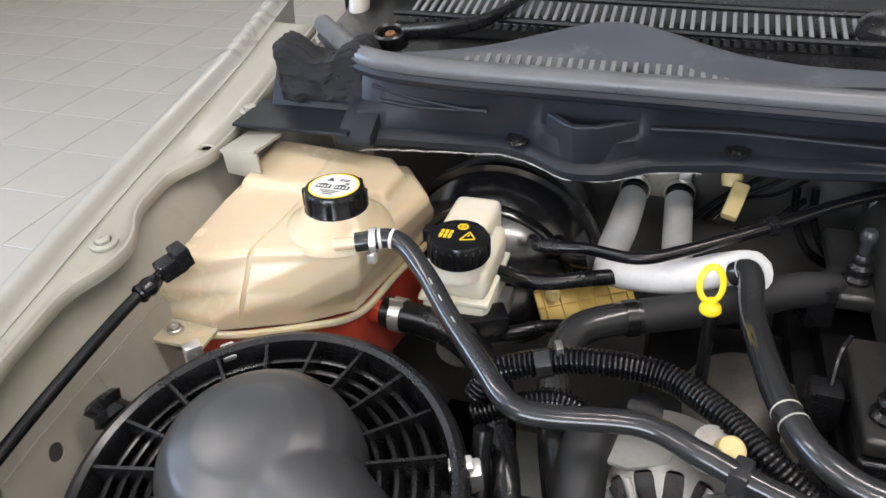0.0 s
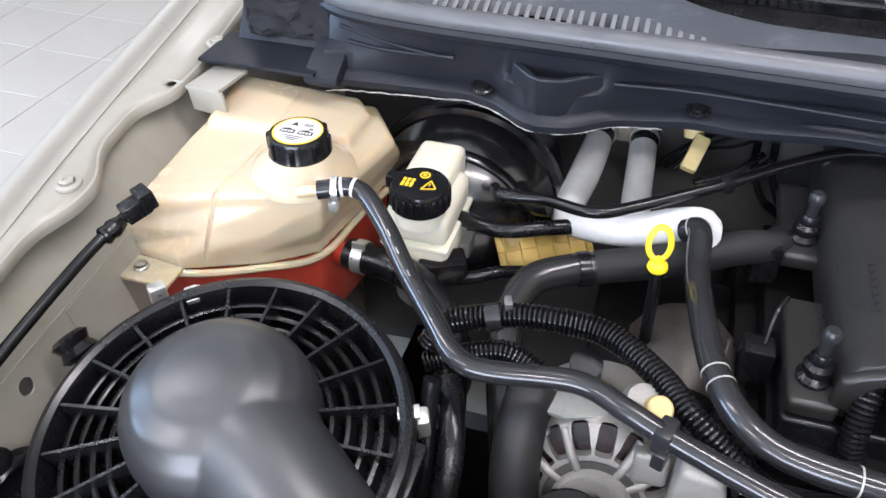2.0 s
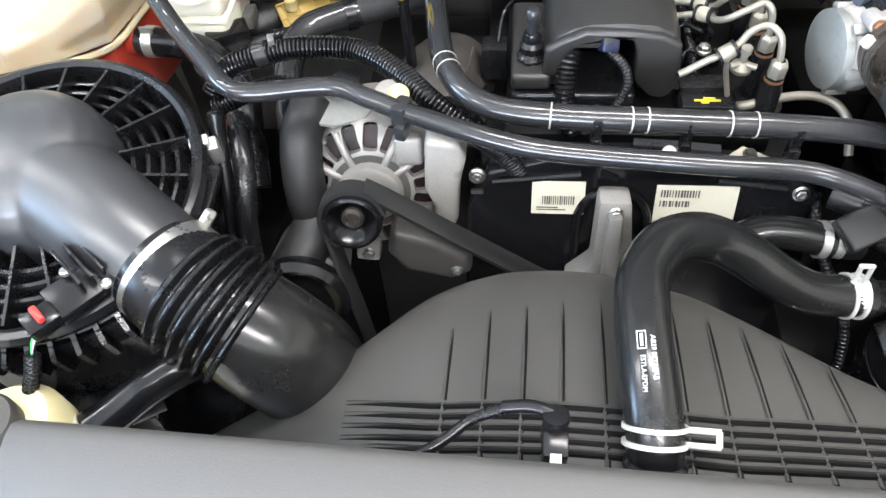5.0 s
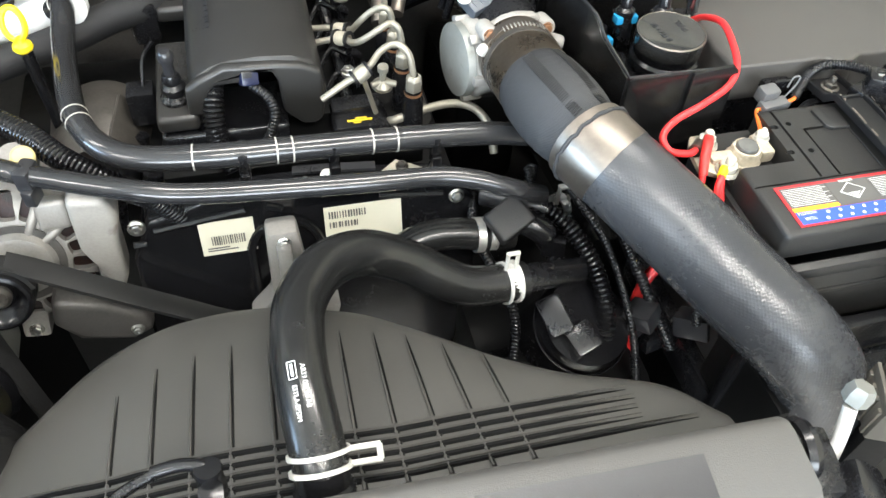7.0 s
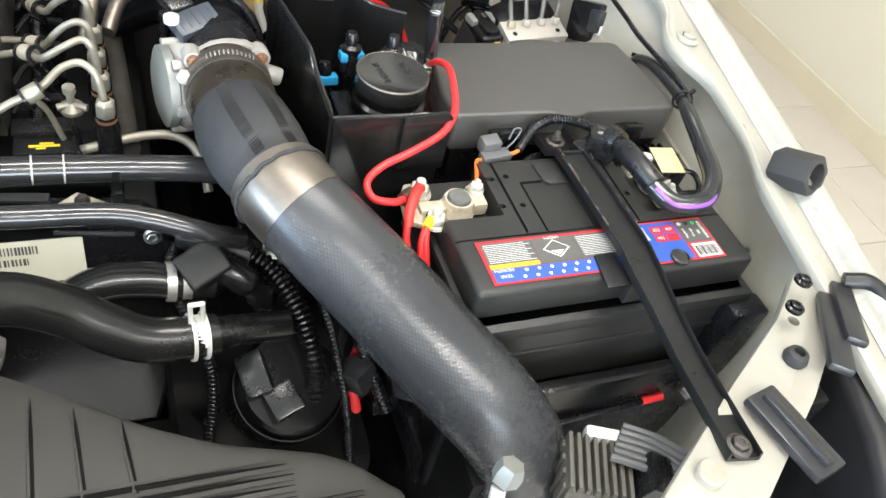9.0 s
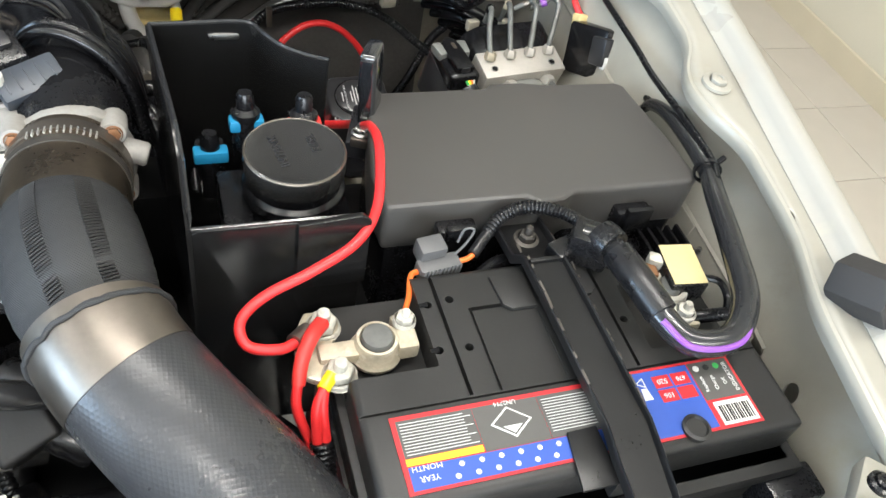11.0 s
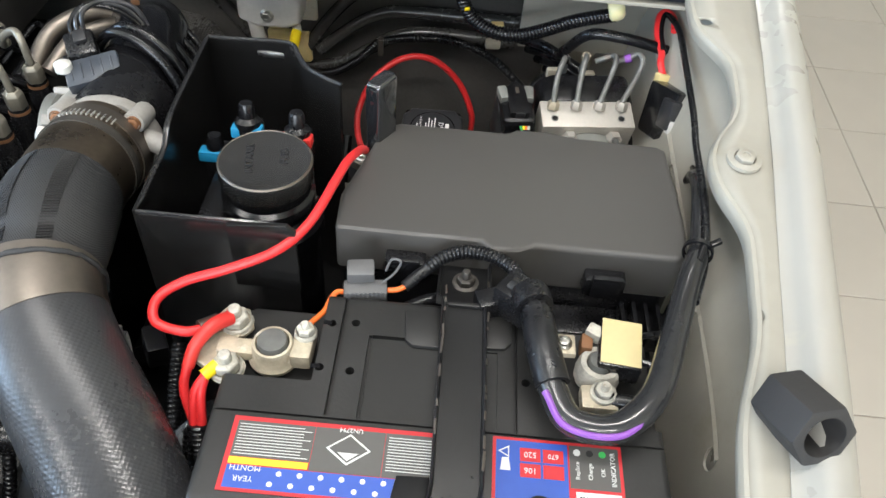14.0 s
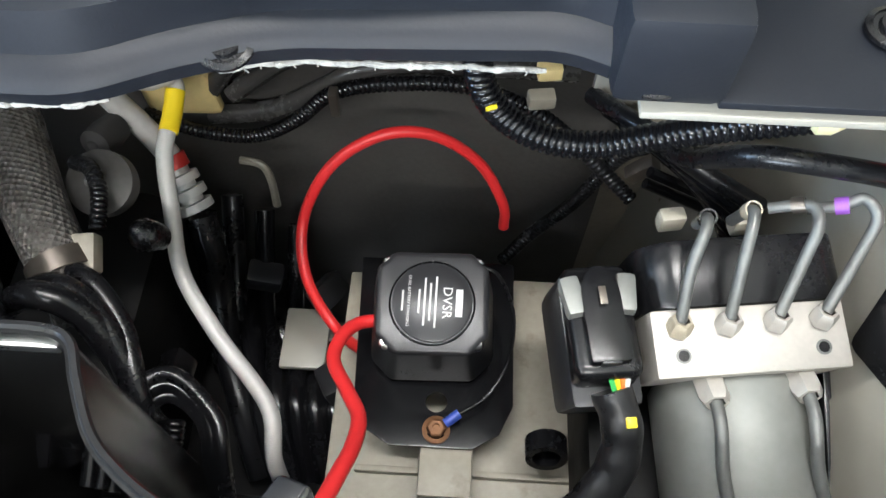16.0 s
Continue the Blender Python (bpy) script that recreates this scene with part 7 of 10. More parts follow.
# ---- big intake hose and throttle body ----
ih = thing("intercooler_hose", (0.33, 0.28, 0.88), "large grey intercooler hose with a cloth sleeve and steel clamp bands", "intercooler hose")
axis = spline([(0.259, 0.486, 1.048), (0.258, 0.452, 1.054), (0.260, 0.410, 1.059), (0.268, 0.362, 1.062), (0.281, 0.318, 1.060), (0.305, 0.280, 1.048), (0.342, 0.236, 1.024), (0.379, 0.186, 1.000), (0.413, 0.145, 0.976), (0.437, 0.124, 0.945), (0.446, 0.114, 0.905), (0.446, 0.108, 0.84)], 12)
N = len(axis) - 1


def stretch(a, b):
    return axis[int(a * N):int(b * N) + 1]


part("rubber_hose", sweep(stretch(0.34, 1.0), lambda u, i: 0.0385 + 0.003 * math.sin(u * 3.1), 40), BRAID, ih, "pressed-weave grey rubber hose")
part("cloth_sleeve", sweep(stretch(0.165, 0.35), lambda u, i: 0.0375 + 0.0040 * math.sin(min(1, u * 1.25) * 3.14) ** 0.6 + 0.0008 * noise.noise((i * 0.9, 0, 0)), 44), SLEEVE, ih, "black ribbed cloth sleeve with a frayed edge")
part("clamp_band", sweep(stretch(0.335, 0.415), 0.0402, 44), CLAMP_BAND, ih, "wide brushed steel clamp band")
part("collar", sweep(stretch(0.0, 0.175), 0.0386, 44), BRONZE, ih, "bronze-tinted metal collar")
d0 = (axis[6] - axis[0]).normalized()
wc = part("worm_clamp", lathe([(0.0388, -0.006), (0.0400, -0.006), (0.0400, 0.006), (0.0388, 0.006)], axis[5], d0, 48), CLAMP_BAND, ih, "slotted worm-drive clamp")
side, above = d0.cross(Vector((0, 0, 1))).normalized(), Vector((0, 0, 1))
for k in range(12):
    a = radians(58 + 5.5 * k)
    out_ = side * -math.cos(a) + above * math.sin(a)
    part("band_slot", obox(facing(axis[5] + out_ * 0.0400, d0) @ pose(0, 0, 0, 0, 0, math.degrees(a)), 0.0016, 0.0012, 0.0075, 0.0002), CLAMP, wc, smooth=False)
part("clamp_screw", obox(pose(0.2265, 0.474, 1.062, 10, 25, 25), 0.026, 0.010, 0.011, 0.003), CLAMP_WHITE, wc, "whitish screw housing")
part("screw_head", hexbolt(0.0050, 0.006, 1.2, (0.2375, 0.480, 1.073), (0.4, -0.2, 0.9)), CLAMP_WHITE, wc)
part("inner_clamp", lathe([(0.0386, -0.004), (0.0396, -0.004), (0.0396, 0.004), (0.0386, 0.004)], axis[11], d0, 48), DARK_CAST, ih)
fr = []
for k in range(60):
    a = k / 60 * 2 * math.pi
    c, dd = axis[int(0.352 * N)], (axis[int(0.38 * N)] - axis[int(0.33 * N)]).normalized()
    u_ = dd.orthogonal().normalized()
    w_ = dd.cross(u_)
    fr.append(c + (u_ * math.cos(a) + w_ * math.sin(a)) * 0.0408 + dd * 0.004 * noise.noise((k * 0.5, 3, 0)))
part("frayed_hem", sweep(fr + fr[:1], lambda u, i: 0.0016 + 0.0012 * abs(noise.noise((i * 0.8, 0, 5))), 8), SLEEVE, ih)
run = resample(stretch(0.172, 0.340), 0.0022)
for lean in (-0.34, 0.42):
    knit = bmesh.new()
    for i in range(1, len(run) - 1):
        d = (run[i + 1] - run[i - 1]).normalized()
        side = d.cross(Vector((0, 0, 1))).normalized()
        up = side.cross(d)
        r = 0.0378 + 0.0040 * math.sin(min(1, i / len(run) * 1.25) * 3.14) ** 0.6
        arc = [run[i] + (side * math.sin(lean + w) + up * math.cos(lean + w)) * (r + 0.0004) + d * 0.0009 * w * 10 for w in (-0.12, -0.04, 0.04, 0.12)]
        add(knit, sweep(arc, 0.0008, 5))
    tagged(part("knitted_stripe", knit, SLEEVE_DARK, ih, "dark knitted stripe along the sleeve"), kind="stuff")

tb = thing("throttle_body", (0.25, 0.52, 0.98), "cast aluminium throttle body with round grey actuator", "throttle body")
part("flange", lathe([(0.030, -0.006), (0.0385, -0.006), (0.0400, -0.003), (0.0400, 0.008), (0.0385, 0.010), (0.03, 0.010)], (0.261, 0.500, 1.044), (0, -1, 0.08), 44), PALE_CAST, tb)
part("flange_web", prism([(0.224, 1.056), (0.228, 1.072), (0.246, 1.0830), (0.278, 1.0845), (0.288, 1.078), (0.296, 1.060)], "y", 0.492, 0.503, 0.003, 2), PALE_CAST, tb)
for x, z in ((0.2290, 1.0720), (0.2890, 1.0735), (0.232, 1.018), (0.290, 1.018)):
    part("bolt_boss", lathe([(0, -0.014), (0.0088, -0.014), (0.0090, 0.006), (0.0078, 0.009), (0, 0.009)], (x, 0.491, z), (0, -1, 0.25), 22), PALE_CAST, tb)
    part("bolt", hexbolt(0.0048, 0.003, 1.25, (x, 0.4825, z + 0.002), (0, -1, 0.25)), RUST, tb)
part("bore", lathe([(0.038, 0.0), (0.040, 0.01), (0.038, 0.05), (0, 0.05)], (0.260, 0.500, 1.045), (0, 1, 0), 36), PLASTIC, tb)
part("actuator", lathe([(0, -0.014), (0.038, -0.014), (0.041, -0.010), (0.041, 0.006), (0.038, 0.010), (0.036, 0.012), (0, 0.013)], (0.224, 0.512, 1.028), (-1, -0.15, 0.05), 44), PALE_CAST, tb)
part("actuator_cover", lathe([(0.036, 0.012), (0.039, 0.014), (0.038, 0.022), (0.030, 0.025), (0, 0.026)], (0.224, 0.512, 1.028), (-1, -0.15, 0.05), 40), ALU_DULL, tb)
for ang in range(0, 360, 60):
    part("cover_clip", moved(box(0.037, 0.044, -0.005, 0.005, -0.004, 0.018, 0.002), facing((0.224, 0.512, 1.028), (-1, -0.15, 0.05)) @ pose(0, 0, 0, 0, 0, ang)), ALU, tb)
part("side_spigot", lathe([(0, 0), (0.0085, 0), (0.0085, 0.018), (0.007, 0.020), (0, 0.020)], (0.290, 0.489, 1.058), (1, -0.25, -0.25), 20), PALE_CAST, tb)
im = thing("intake_manifold_hoses", (0.22, 0.62, 0.98), "black intake elbow with looms, sensor and braided sleeve", "intake elbow")
part("elbow", tube([(0.260, 0.512, 1.046), (0.258, 0.540, 1.050), (0.256, 0.60, 1.058), (0.245, 0.65, 1.050), (0.215, 0.69, 1.025), (0.16, 0.71, 0.99)], lambda u, i: 0.0375 - 0.005 * min(1, 3 * u), 32), GLOSS, im)
sm = pose(0.2375, 0.540, 1.0775, 8, 18, -62)
ms = part("map_sensor", obox(sm, 0.026, 0.044, 0.014, 0.003), SENSOR_BLUE, im, "grey pressure sensor with a plug")
for k in range(5):
    part("sensor_rib", obox(sm @ pose(0, -0.016 + 0.008 * k, 0.0072), 0.016, 0.0012, 0.0015, 0.0004), SENSOR_BLUE, ms)
part("sensor_ear", obox(sm @ pose(-0.020, -0.014, -0.004), 0.014, 0.016, 0.006, 0.002), PLASTIC, ms)
part("plug_latch", obox(sm @ pose(-0.030, -0.002, 0.012), 0.012, 0.010, 0.004, 0.001), PLASTIC_GREY, ms)
for k in range(3):
    part("plug_wire", tube([sm @ Vector((-0.038, -0.009 + 0.005 * k, 0.004)), sm @ Vector((-0.050, -0.006 + 0.006 * k, 0.010 + 0.003 * k)), sm @ Vector((-0.060, 0.008 + 0.008 * k, 0.012)), sm @ Vector((-0.052, 0.034 + 0.006 * k, 0.004)), sm @ Vector((-0.036, 0.052, -0.02))], 0.0020, 8), (RUBBER, RUBBER_GREY, PLASTIC_GREY)[k], ms)
part("pale_hose", tube([(0.140, 0.600, 1.02), (0.150, 0.640, 1.045), (0.175, 0.672, 1.050), (0.200, 0.690, 1.035)], 0.0085, 12), CLAMP_BAND, im)
part("sensor_plug", obox(sm @ pose(-0.026, -0.004, 0.002), 0.026, 0.024, 0.016, 0.003), PLASTIC, im)
part("sensor_screw", lathe([(0, 0), (0.007, 0), (0.007, 0.006), (0.004, 0.008), (0, 0.008)], (0.216, 0.534, 1.082), n=16), CLAMP_WHITE, im)
for k in range(5):
    y = 0.565 + 0.020 * k
    part("loom", tube([(0.212, y + 0.02, 1.03), (0.222, y + 0.016, 1.070 - 0.004 * k), (0.245, y + 0.008, 1.096 - 0.006 * k), (0.275, y, 1.090 - 0.007 * k), (0.298, y - 0.008, 1.06 - 0.006 * k), (0.308, y - 0.02, 1.0)], 0.0044 - 0.0003 * k, 10), (RUBBER, PLASTIC, GLOSS)[k % 3], im)
part("braided_sleeve", tube([(0.200, 0.825, 0.945), (0.236, 0.790, 0.962), (0.262, 0.750, 0.966), (0.284, 0.714, 0.962), (0.306, 0.682, 0.955), (0.318, 0.66, 0.94)], lambda u, i: 0.0225 - 0.007 * u, 24), MESH, im, "grey woven mesh sleeve")
part("sleeve_band", lathe([(0.0175, -0.006), (0.019, -0.006), (0.019, 0.006), (0.0175, 0.006)], (0.305, 0.6835, 0.9555), (0.5, -0.75, -0.2), 28), CLAMP_BAND, im)
part("white_hose", tube([(0.16, 0.60, 1.03), (0.175, 0.635, 1.045), (0.20, 0.665, 1.045), (0.215, 0.70, 1.03)], 0.0075, 12), CLAMP_BAND, im)
part("brown_plug", obox(pose(0.243, 0.632, 1.094, 0, 0, 20), 0.007, 0.008, 0.008, 0.001), RUST, im)
part("vacuum_can", lathe([(0, -0.012), (0.018, -0.012), (0.020, -0.006), (0.020, 0.004), (0.010, 0.008), (0.005, 0.012), (0, 0.012)], (0.312, 0.741, 0.958), (0, -0.5, 1), 28), ALU_SHADE, im)
for k in range(5):
    part("black_pipe", tube([(0.280 + 0.010 * k, 0.66 - 0.02 * k, 0.98 - 0.01 * k), (0.298 + 0.008 * k, 0.63, 0.985), (0.316 + 0.005 * k, 0.605, 0.97), (0.322, 0.59, 0.92)], 0.009 - 0.001 * k, 10), GLOSS if k % 2 else RUBBER, im)
part("ribbed_pipe", conduit([(0.325, 0.630, 0.90), (0.338, 0.616, 0.920), (0.356, 0.608, 0.926), (0.368, 0.598, 0.915), (0.372, 0.586, 0.87)], 0.0078, 0.0042, 0.13), RUBBER, im)
part("white_connector", obox(pose(0.318, 0.692, 0.960, 20, 0, 8), 0.013, 0.022, 0.014, 0.002), BEIGE_PANEL, im, "pale plastic connector")
part("connector_wire", conduit([(0.322, 0.705, 0.965), (0.320, 0.725, 0.972), (0.310, 0.742, 0.972), (0.296, 0.750, 0.965)], 0.005, 0.0032, 0.14), RUBBER, im)
part("small_pod", lathe([(0.009, -0.02), (0.010, 0.0), (0.008, 0.004), (0.004, 0.006), (0, 0.006)], (0.344, 0.709, 0.955), (0, -0.5, 1), 18), PLASTIC, im)
for k, (dx, dz) in enumerate(((0.0, 0.0), (0.004, 0.006), (0.009, 0.010))):
    part("loop_hose", tube([(0.350 - dx, 0.572, 0.920 + dz), (0.353 - dx, 0.602, 0.930 + dz), (0.371, 0.622 + dx, 0.932 + dz), (0.391 + dx, 0.612, 0.926 + dz), (0.398 + dx, 0.590, 0.916 + dz), (0.399 + dx, 0.565, 0.89)], 0.0046, 10), GLOSS if k % 2 else RUBBER, im)
part("upright_conduit", conduit([(0.375, 0.612, 0.92), (0.374, 0.592, 0.91), (0.373, 0.572, 0.89)], 0.0058, 0.0036, 0.16), RUBBER, im)
for k in range(3):
    part("gloss_hose", tube([(0.275 + 0.010 * k, 0.655 + 0.012 * k, 0.955), (0.308 + 0.008 * k, 0.655 + 0.010 * k, 0.982 - 0.008 * k), (0.332 + 0.008 * k, 0.650, 0.972 - 0.008 * k), (0.350 + 0.006 * k, 0.630 - 0.008 * k, 0.94), (0.354 + 0.006 * k, 0.61, 0.90)], 0.0078 - 0.0010 * k, 12), RUBBER, im)
# Near-black block added to close off the well below the hoses.
part("well_fill", box(0.235, 0.33, 0.60, 0.78, 0.74, 0.90, 0.02, 2), ENGINE_DARK, im)
for k in range(3):
    part("upright_hose", tube([(0.345 + 0.028 * k, 0.82 - 0.012 * k, 0.83), (0.348 + 0.026 * k, 0.775 - 0.012 * k, 0.79), (0.352 + 0.022 * k, 0.73, 0.76 - 0.01 * k), (0.36 + 0.02 * k, 0.68, 0.70)], 0.0085 - 0.0008 * (k % 3), 10), (RUBBER, GLOSS, PLASTIC)[k % 3], im)
for k, (x, y, z) in enumerate(((0.375, 0.765, 0.80), (0.405, 0.72, 0.79), (0.43, 0.745, 0.82), (0.345, 0.66, 0.86), (0.44, 0.68, 0.80))):
    part("plug", obox(pose(x, y, z, 20 * k, 15, 30 * k), 0.028, 0.020, 0.018, 0.004), PLASTIC if k % 2 else PLASTIC_GREY, im)
for k in range(6):
    part("lower_hose", tube([(0.33 + 0.022 * k, 0.78 - 0.01 * k, 0.76 - 0.012 * k), (0.35 + 0.018 * k, 0.72, 0.79 - 0.01 * k), (0.37 + 0.014 * k, 0.67, 0.79), (0.39 + 0.012 * k, 0.62, 0.76)], 0.010 - 0.001 * (k % 3), 10), GLOSS if k % 2 else RUBBER, im)

# ---- filter tray shield ----
sh = thing("battery_tray_shield", (0.38, 0.48, 0.88), "gloss black folded sheet shield round the fuel filter", "shield")
SIDE_TOP = [(0.376, 1.088), (0.440, 1.090), (0.456, 1.100), (0.475, 1.100), (0.594, 1.087)]


def side_wall(u, v):
    y = 0.376 + 0.218 * u
    return 0.330 - 0.012 * max(0.0, y - 0.44) / 0.154, y, 0.86 + (between(SIDE_TOP, y) - 0.86) * v


part("side_wall", sheet(30, 6, side_wall, 0.003), SHIELD_ENAMEL, sh)
BEND = spline([(0.318, 0.594, 0), (0.350, 0.594, 0), (0.380, 0.594, 0), (0.393, 0.589, 0), (0.400, 0.575, 0), (0.411, 0.556, 0), (0.426, 0.543, 0), (0.443, 0.533, 0)], 6)


def back_wall(u, v):
    p = BEND[round(u * (len(BEND) - 1))]
    return p.x, p.y, 0.86 + (1.087 + 0.006 * u - 0.86) * v


part("back_wall", sheet(len(BEND) - 1, 6, back_wall, 0.003), SHIELD_ENAMEL, sh, "curved back wall")
# Lighter glossy bead added as the highlight along the back wall's top edge.
part("edge_highlight", sweep([Vector((p.x, p.y, 1.0872 + 0.006 * k / (len(BEND) - 1))) for k, p in enumerate(BEND)], 0.0018, 6), RUBBER_GREY, sh)
part("front_wall", prism([(0.330, 0.86), (0.330, 1.086), (0.334, 1.088), (0.430, 1.088), (0.436, 1.082), (0.436, 0.99), (0.43, 0.86)], "y", 0.3735, 0.3765, 0.001), SHIELD_ENAMEL, sh)
part("front_step", prism([(0.392, 1.03), (0.392, 1.090), (0.432, 1.094), (0.438, 1.088), (0.438, 1.03)], "y", 0.3685, 0.3725, 0.001), SHIELD_ENAMEL, sh)
# The same highlight bead along the side and front walls.
part("edge_highlight", sweep([Vector((side_wall(u, 1)[0], side_wall(u, 1)[1], side_wall(u, 1)[2] + 0.0003)) for u in np.linspace(1, 0, 24)] + [Vector((0.430, 0.375, 1.0885))], 0.0016, 6), RUBBER_GREY, sh)
# The slot's bright highlight is put in as a small steel strip.
part("slot_highlight", obox(pose(0.372, 0.5915, 1.077), 0.024, 0.004, 0.006, 0.002), STEEL, sh, "steel strip as the slot's bright highlight")
part("tray_floor", box(0.332, 0.44, 0.378, 0.585, 0.86, 0.866, 0.001), SHIELD_ENAMEL, sh)
ff = thing("fuel_filter", (0.402, 0.440, 0.88), "black fuel filter with a worn round cap and coloured clips", "fuel filter")
cap = part("cap", lathe([(0.030, 1.070), (0.034, 1.072), (0.0348, 1.078), (0.0344, 1.0868), (0.0325, 1.0884), (0.0315, 1.0880), (0, 1.0882)], (0.402, 0.440, 0), n=56), WORN_CAP, ff, "worn glossy round black cap with raised letters")
part("body", lathe([(0, 0.88), (0.036, 0.88), (0.036, 1.020), (0.040, 1.024), (0.040, 1.034), (0.036, 1.038), (0.031, 1.044), (0.031, 1.050), (0.035, 1.053), (0.035, 1.060), (0.032, 1.063), (0.032, 1.072), (0, 1.072)], (0.402, 0.440, 0), n=56), GLOSS, ff)
part("worn_edge", lathe([(0.0322, 1.0879), (0.0336, 1.0884), (0.0344, 1.0874), (0.0336, 1.0878)], (0.402, 0.440, 0), n=56), CLAMP_BAND, cap, "edge worn to bare grey")
letters("INTANK", 0.0085, pose(0.391, 0.440, 1.0884, 0, 0, 100), PLASTIC_GREY, cap, thick=0.0003)
letters("FUEL", 0.0085, pose(0.415, 0.446, 1.0884, 0, 0, 100), PLASTIC_GREY, cap, thick=0.0003)
part("filter_arm", box(0.352, 0.372, 0.40, 0.47, 1.02, 1.048, 0.003), PLASTIC, ff)
for x, y, z, m in ((0.376, 0.490, 1.068, CYAN), (0.350, 0.482, 1.048, CYAN), (0.416, 0.484, 1.068, REDP)):
    cn = part("pipe_connector", lathe([(0.009, -0.04), (0.010, 0.0), (0.010, 0.014), (0.0062, 0.017), (0.0060, 0.026), (0.0048, 0.029), (0, 0.0295)] if m != CYAN or x > 0.37 else [(0.007, -0.03), (0.007, 0.014), (0.005, 0.022), (0, 0.022)], (x, y, z), (0, 0.12, 1), 20), RUBBER, ff)
    part("clip", obox(pose(x, y - 0.002, z + 0.006, -7), 0.024 if x > 0.37 else 0.024, 0.012, 0.009, 0.002), m, cn, "bright coloured quick-release clip")
    part("fitting", obox(pose(x, y + 0.006, z - 0.006), 0.020, 0.014, 0.03, 0.002), PLASTIC, cn)

# ---- fuse box ----
fb = thing("fuse_box", (0.58, 0.47, 0.94), "charcoal plastic fuse box with a flat sloping lid", "fuse box")
outline = [(0.458, 0.401), (0.563, 0.400), (0.570, 0.391), (0.590, 0.393), (0.602, 0.400), (0.704, 0.399), (0.713, 0.405), (0.716, 0.45), (0.717, 0.540), (0.710, 0.546), (0.640, 0.548), (0.618, 0.553), (0.590, 0.553), (0.582, 0.546), (0.490, 0.546), (0.478, 0.540), (0.456, 0.44)]
bm = prism(outline, "z", 1.022, 1.066, 0.005, 3)
for v in bm.verts:
    v.co.z -= (v.co.y - 0.40) * 0.10 * (v.co.z > 1.04)
part("lid", bm, FUSELID, fb)
bm = prism([(x * 0.97 + 0.0176, y * 0.97 + 0.0142) for x, y in outline], "z", 0.93, 1.026, 0.003)
part("base", bm, PLASTIC, fb)
for x in (0.655, 0.510):
    ear = part("latch", box(x - 0.015, x + 0.015, 0.388, 0.402, 1.030, 1.048, 0.003), PLASTIC, fb)
    part("latch_hook", box(x - 0.011, x + 0.011, 0.383, 0.389, 1.034, 1.055, 0.002), PLASTIC, ear)
part("side_ledge", box(0.62, 0.72, 0.372, 0.40, 0.99, 1.006, 0.003), PLASTIC, fb)
for k in range(5):
    part("ledge_rib", box(0.672 + 0.009 * k, 0.675 + 0.009 * k, 0.366, 0.398, 1.004, 1.018, 0.0006), PLASTIC, fb)

# ---- battery ----
bt = thing("car_battery", (0.54, 0.27, 0.84), "black car battery with a red and blue label", "battery")
part("case", box(0.405, 0.682, 0.186, 0.352, 0.845, 1.020, 0.004), BATTERY, bt)
part("case_rim", box(0.402, 0.686, 0.182, 0.356, 1.006, 1.020, 0.003), BATTERY, bt)
part("case_rim", box(0.402, 0.686, 0.184, 0.354, 0.975, 0.982, 0.002), BATTERY, bt)
lid = part("lid", box(0.407, 0.680, 0.198, 0.352, 1.018, 1.050, 0.005, 3), BATTERY, bt)
cut(lid, [box(0.395, 0.4625, 0.281, 0.37, 1.026, 1.08, 0.002), box(0.604, 0.70, 0.268, 0.37, 1.030, 1.08, 0.002),
          box(0.4740, 0.4768, 0.258, 0.360, 1.0440, 1.06, 0), box(0.400, 0.690, 0.2550, 0.2568, 1.0478, 1.06, 0),
          box(0.4935, 0.4955, 0.2575, 0.3200, 1.0470, 1.06, 0), box(0.4955, 0.5170, 0.3185, 0.3205, 1.0470, 1.06, 0),
          box(0.4955, 0.5400, 0.2575, 0.3185, 1.0488, 1.06, 0), box(0.5885, 0.5907, 0.258, 0.360, 1.0445, 1.06, 0),
          box(0.5665, 0.5780, 0.2575, 0.3150, 1.0488, 1.06, 0)]
    + [lathe([(0, 1.040), (0.0029, 1.040), (0.0029, 1.06), (0, 1.06)], (x, y, 0), n=16) for x, y in ((0.4835, 0.329), (0.485, 0.291), (0.596, 0.294), (0.4680, 0.327), (0.4655, 0.292))])
part("keyhole_slot", box(0.4625, 0.4680, 0.3255, 0.3285, 1.0501, 1.0506, 0), GLOSS, lid, smooth=False)
part("keyhole_slot", box(0.4600, 0.4655, 0.2905, 0.2935, 1.0501, 1.0506, 0), GLOSS, lid, smooth=False)
part("vent_tab", prism([(0.515, 0.342), (0.517, 0.318), (0.522, 0.3135), (0.5405, 0.3135), (0.5405, 0.342)], "z", 1.049, 1.0525, 0.001), BATTERY, lid)
part("vent_tab", prism([(0.566, 0.344), (0.566, 0.316), (0.582, 0.317), (0.5865, 0.322), (0.5865, 0.344)], "z", 1.049, 1.0525, 0.001), BATTERY, lid)
part("handle_recess", box(0.545, 0.575, 0.190, 0.20, 1.022, 1.046, 0.002), BATTERY, bt)


def label(x0, x1, y0, y1, z=1.0504):
    """The printed sticker, a red rim with panels inside; each panel a thin plate of its own."""
    ob = part("label", box(x0, x1, y0, y1, z, z + 0.0005, 0), RED_PRINT, bt, "red-rimmed printed battery label", smooth=False)
    return ob


def panel(par, x0, x1, y0, y1, m, name="label_panel", z=1.0509, label_text=""):
    return part(name, box(x0, x1, y0, y1, z, z + 0.0003, 0), m, par, label_text, smooth=False)


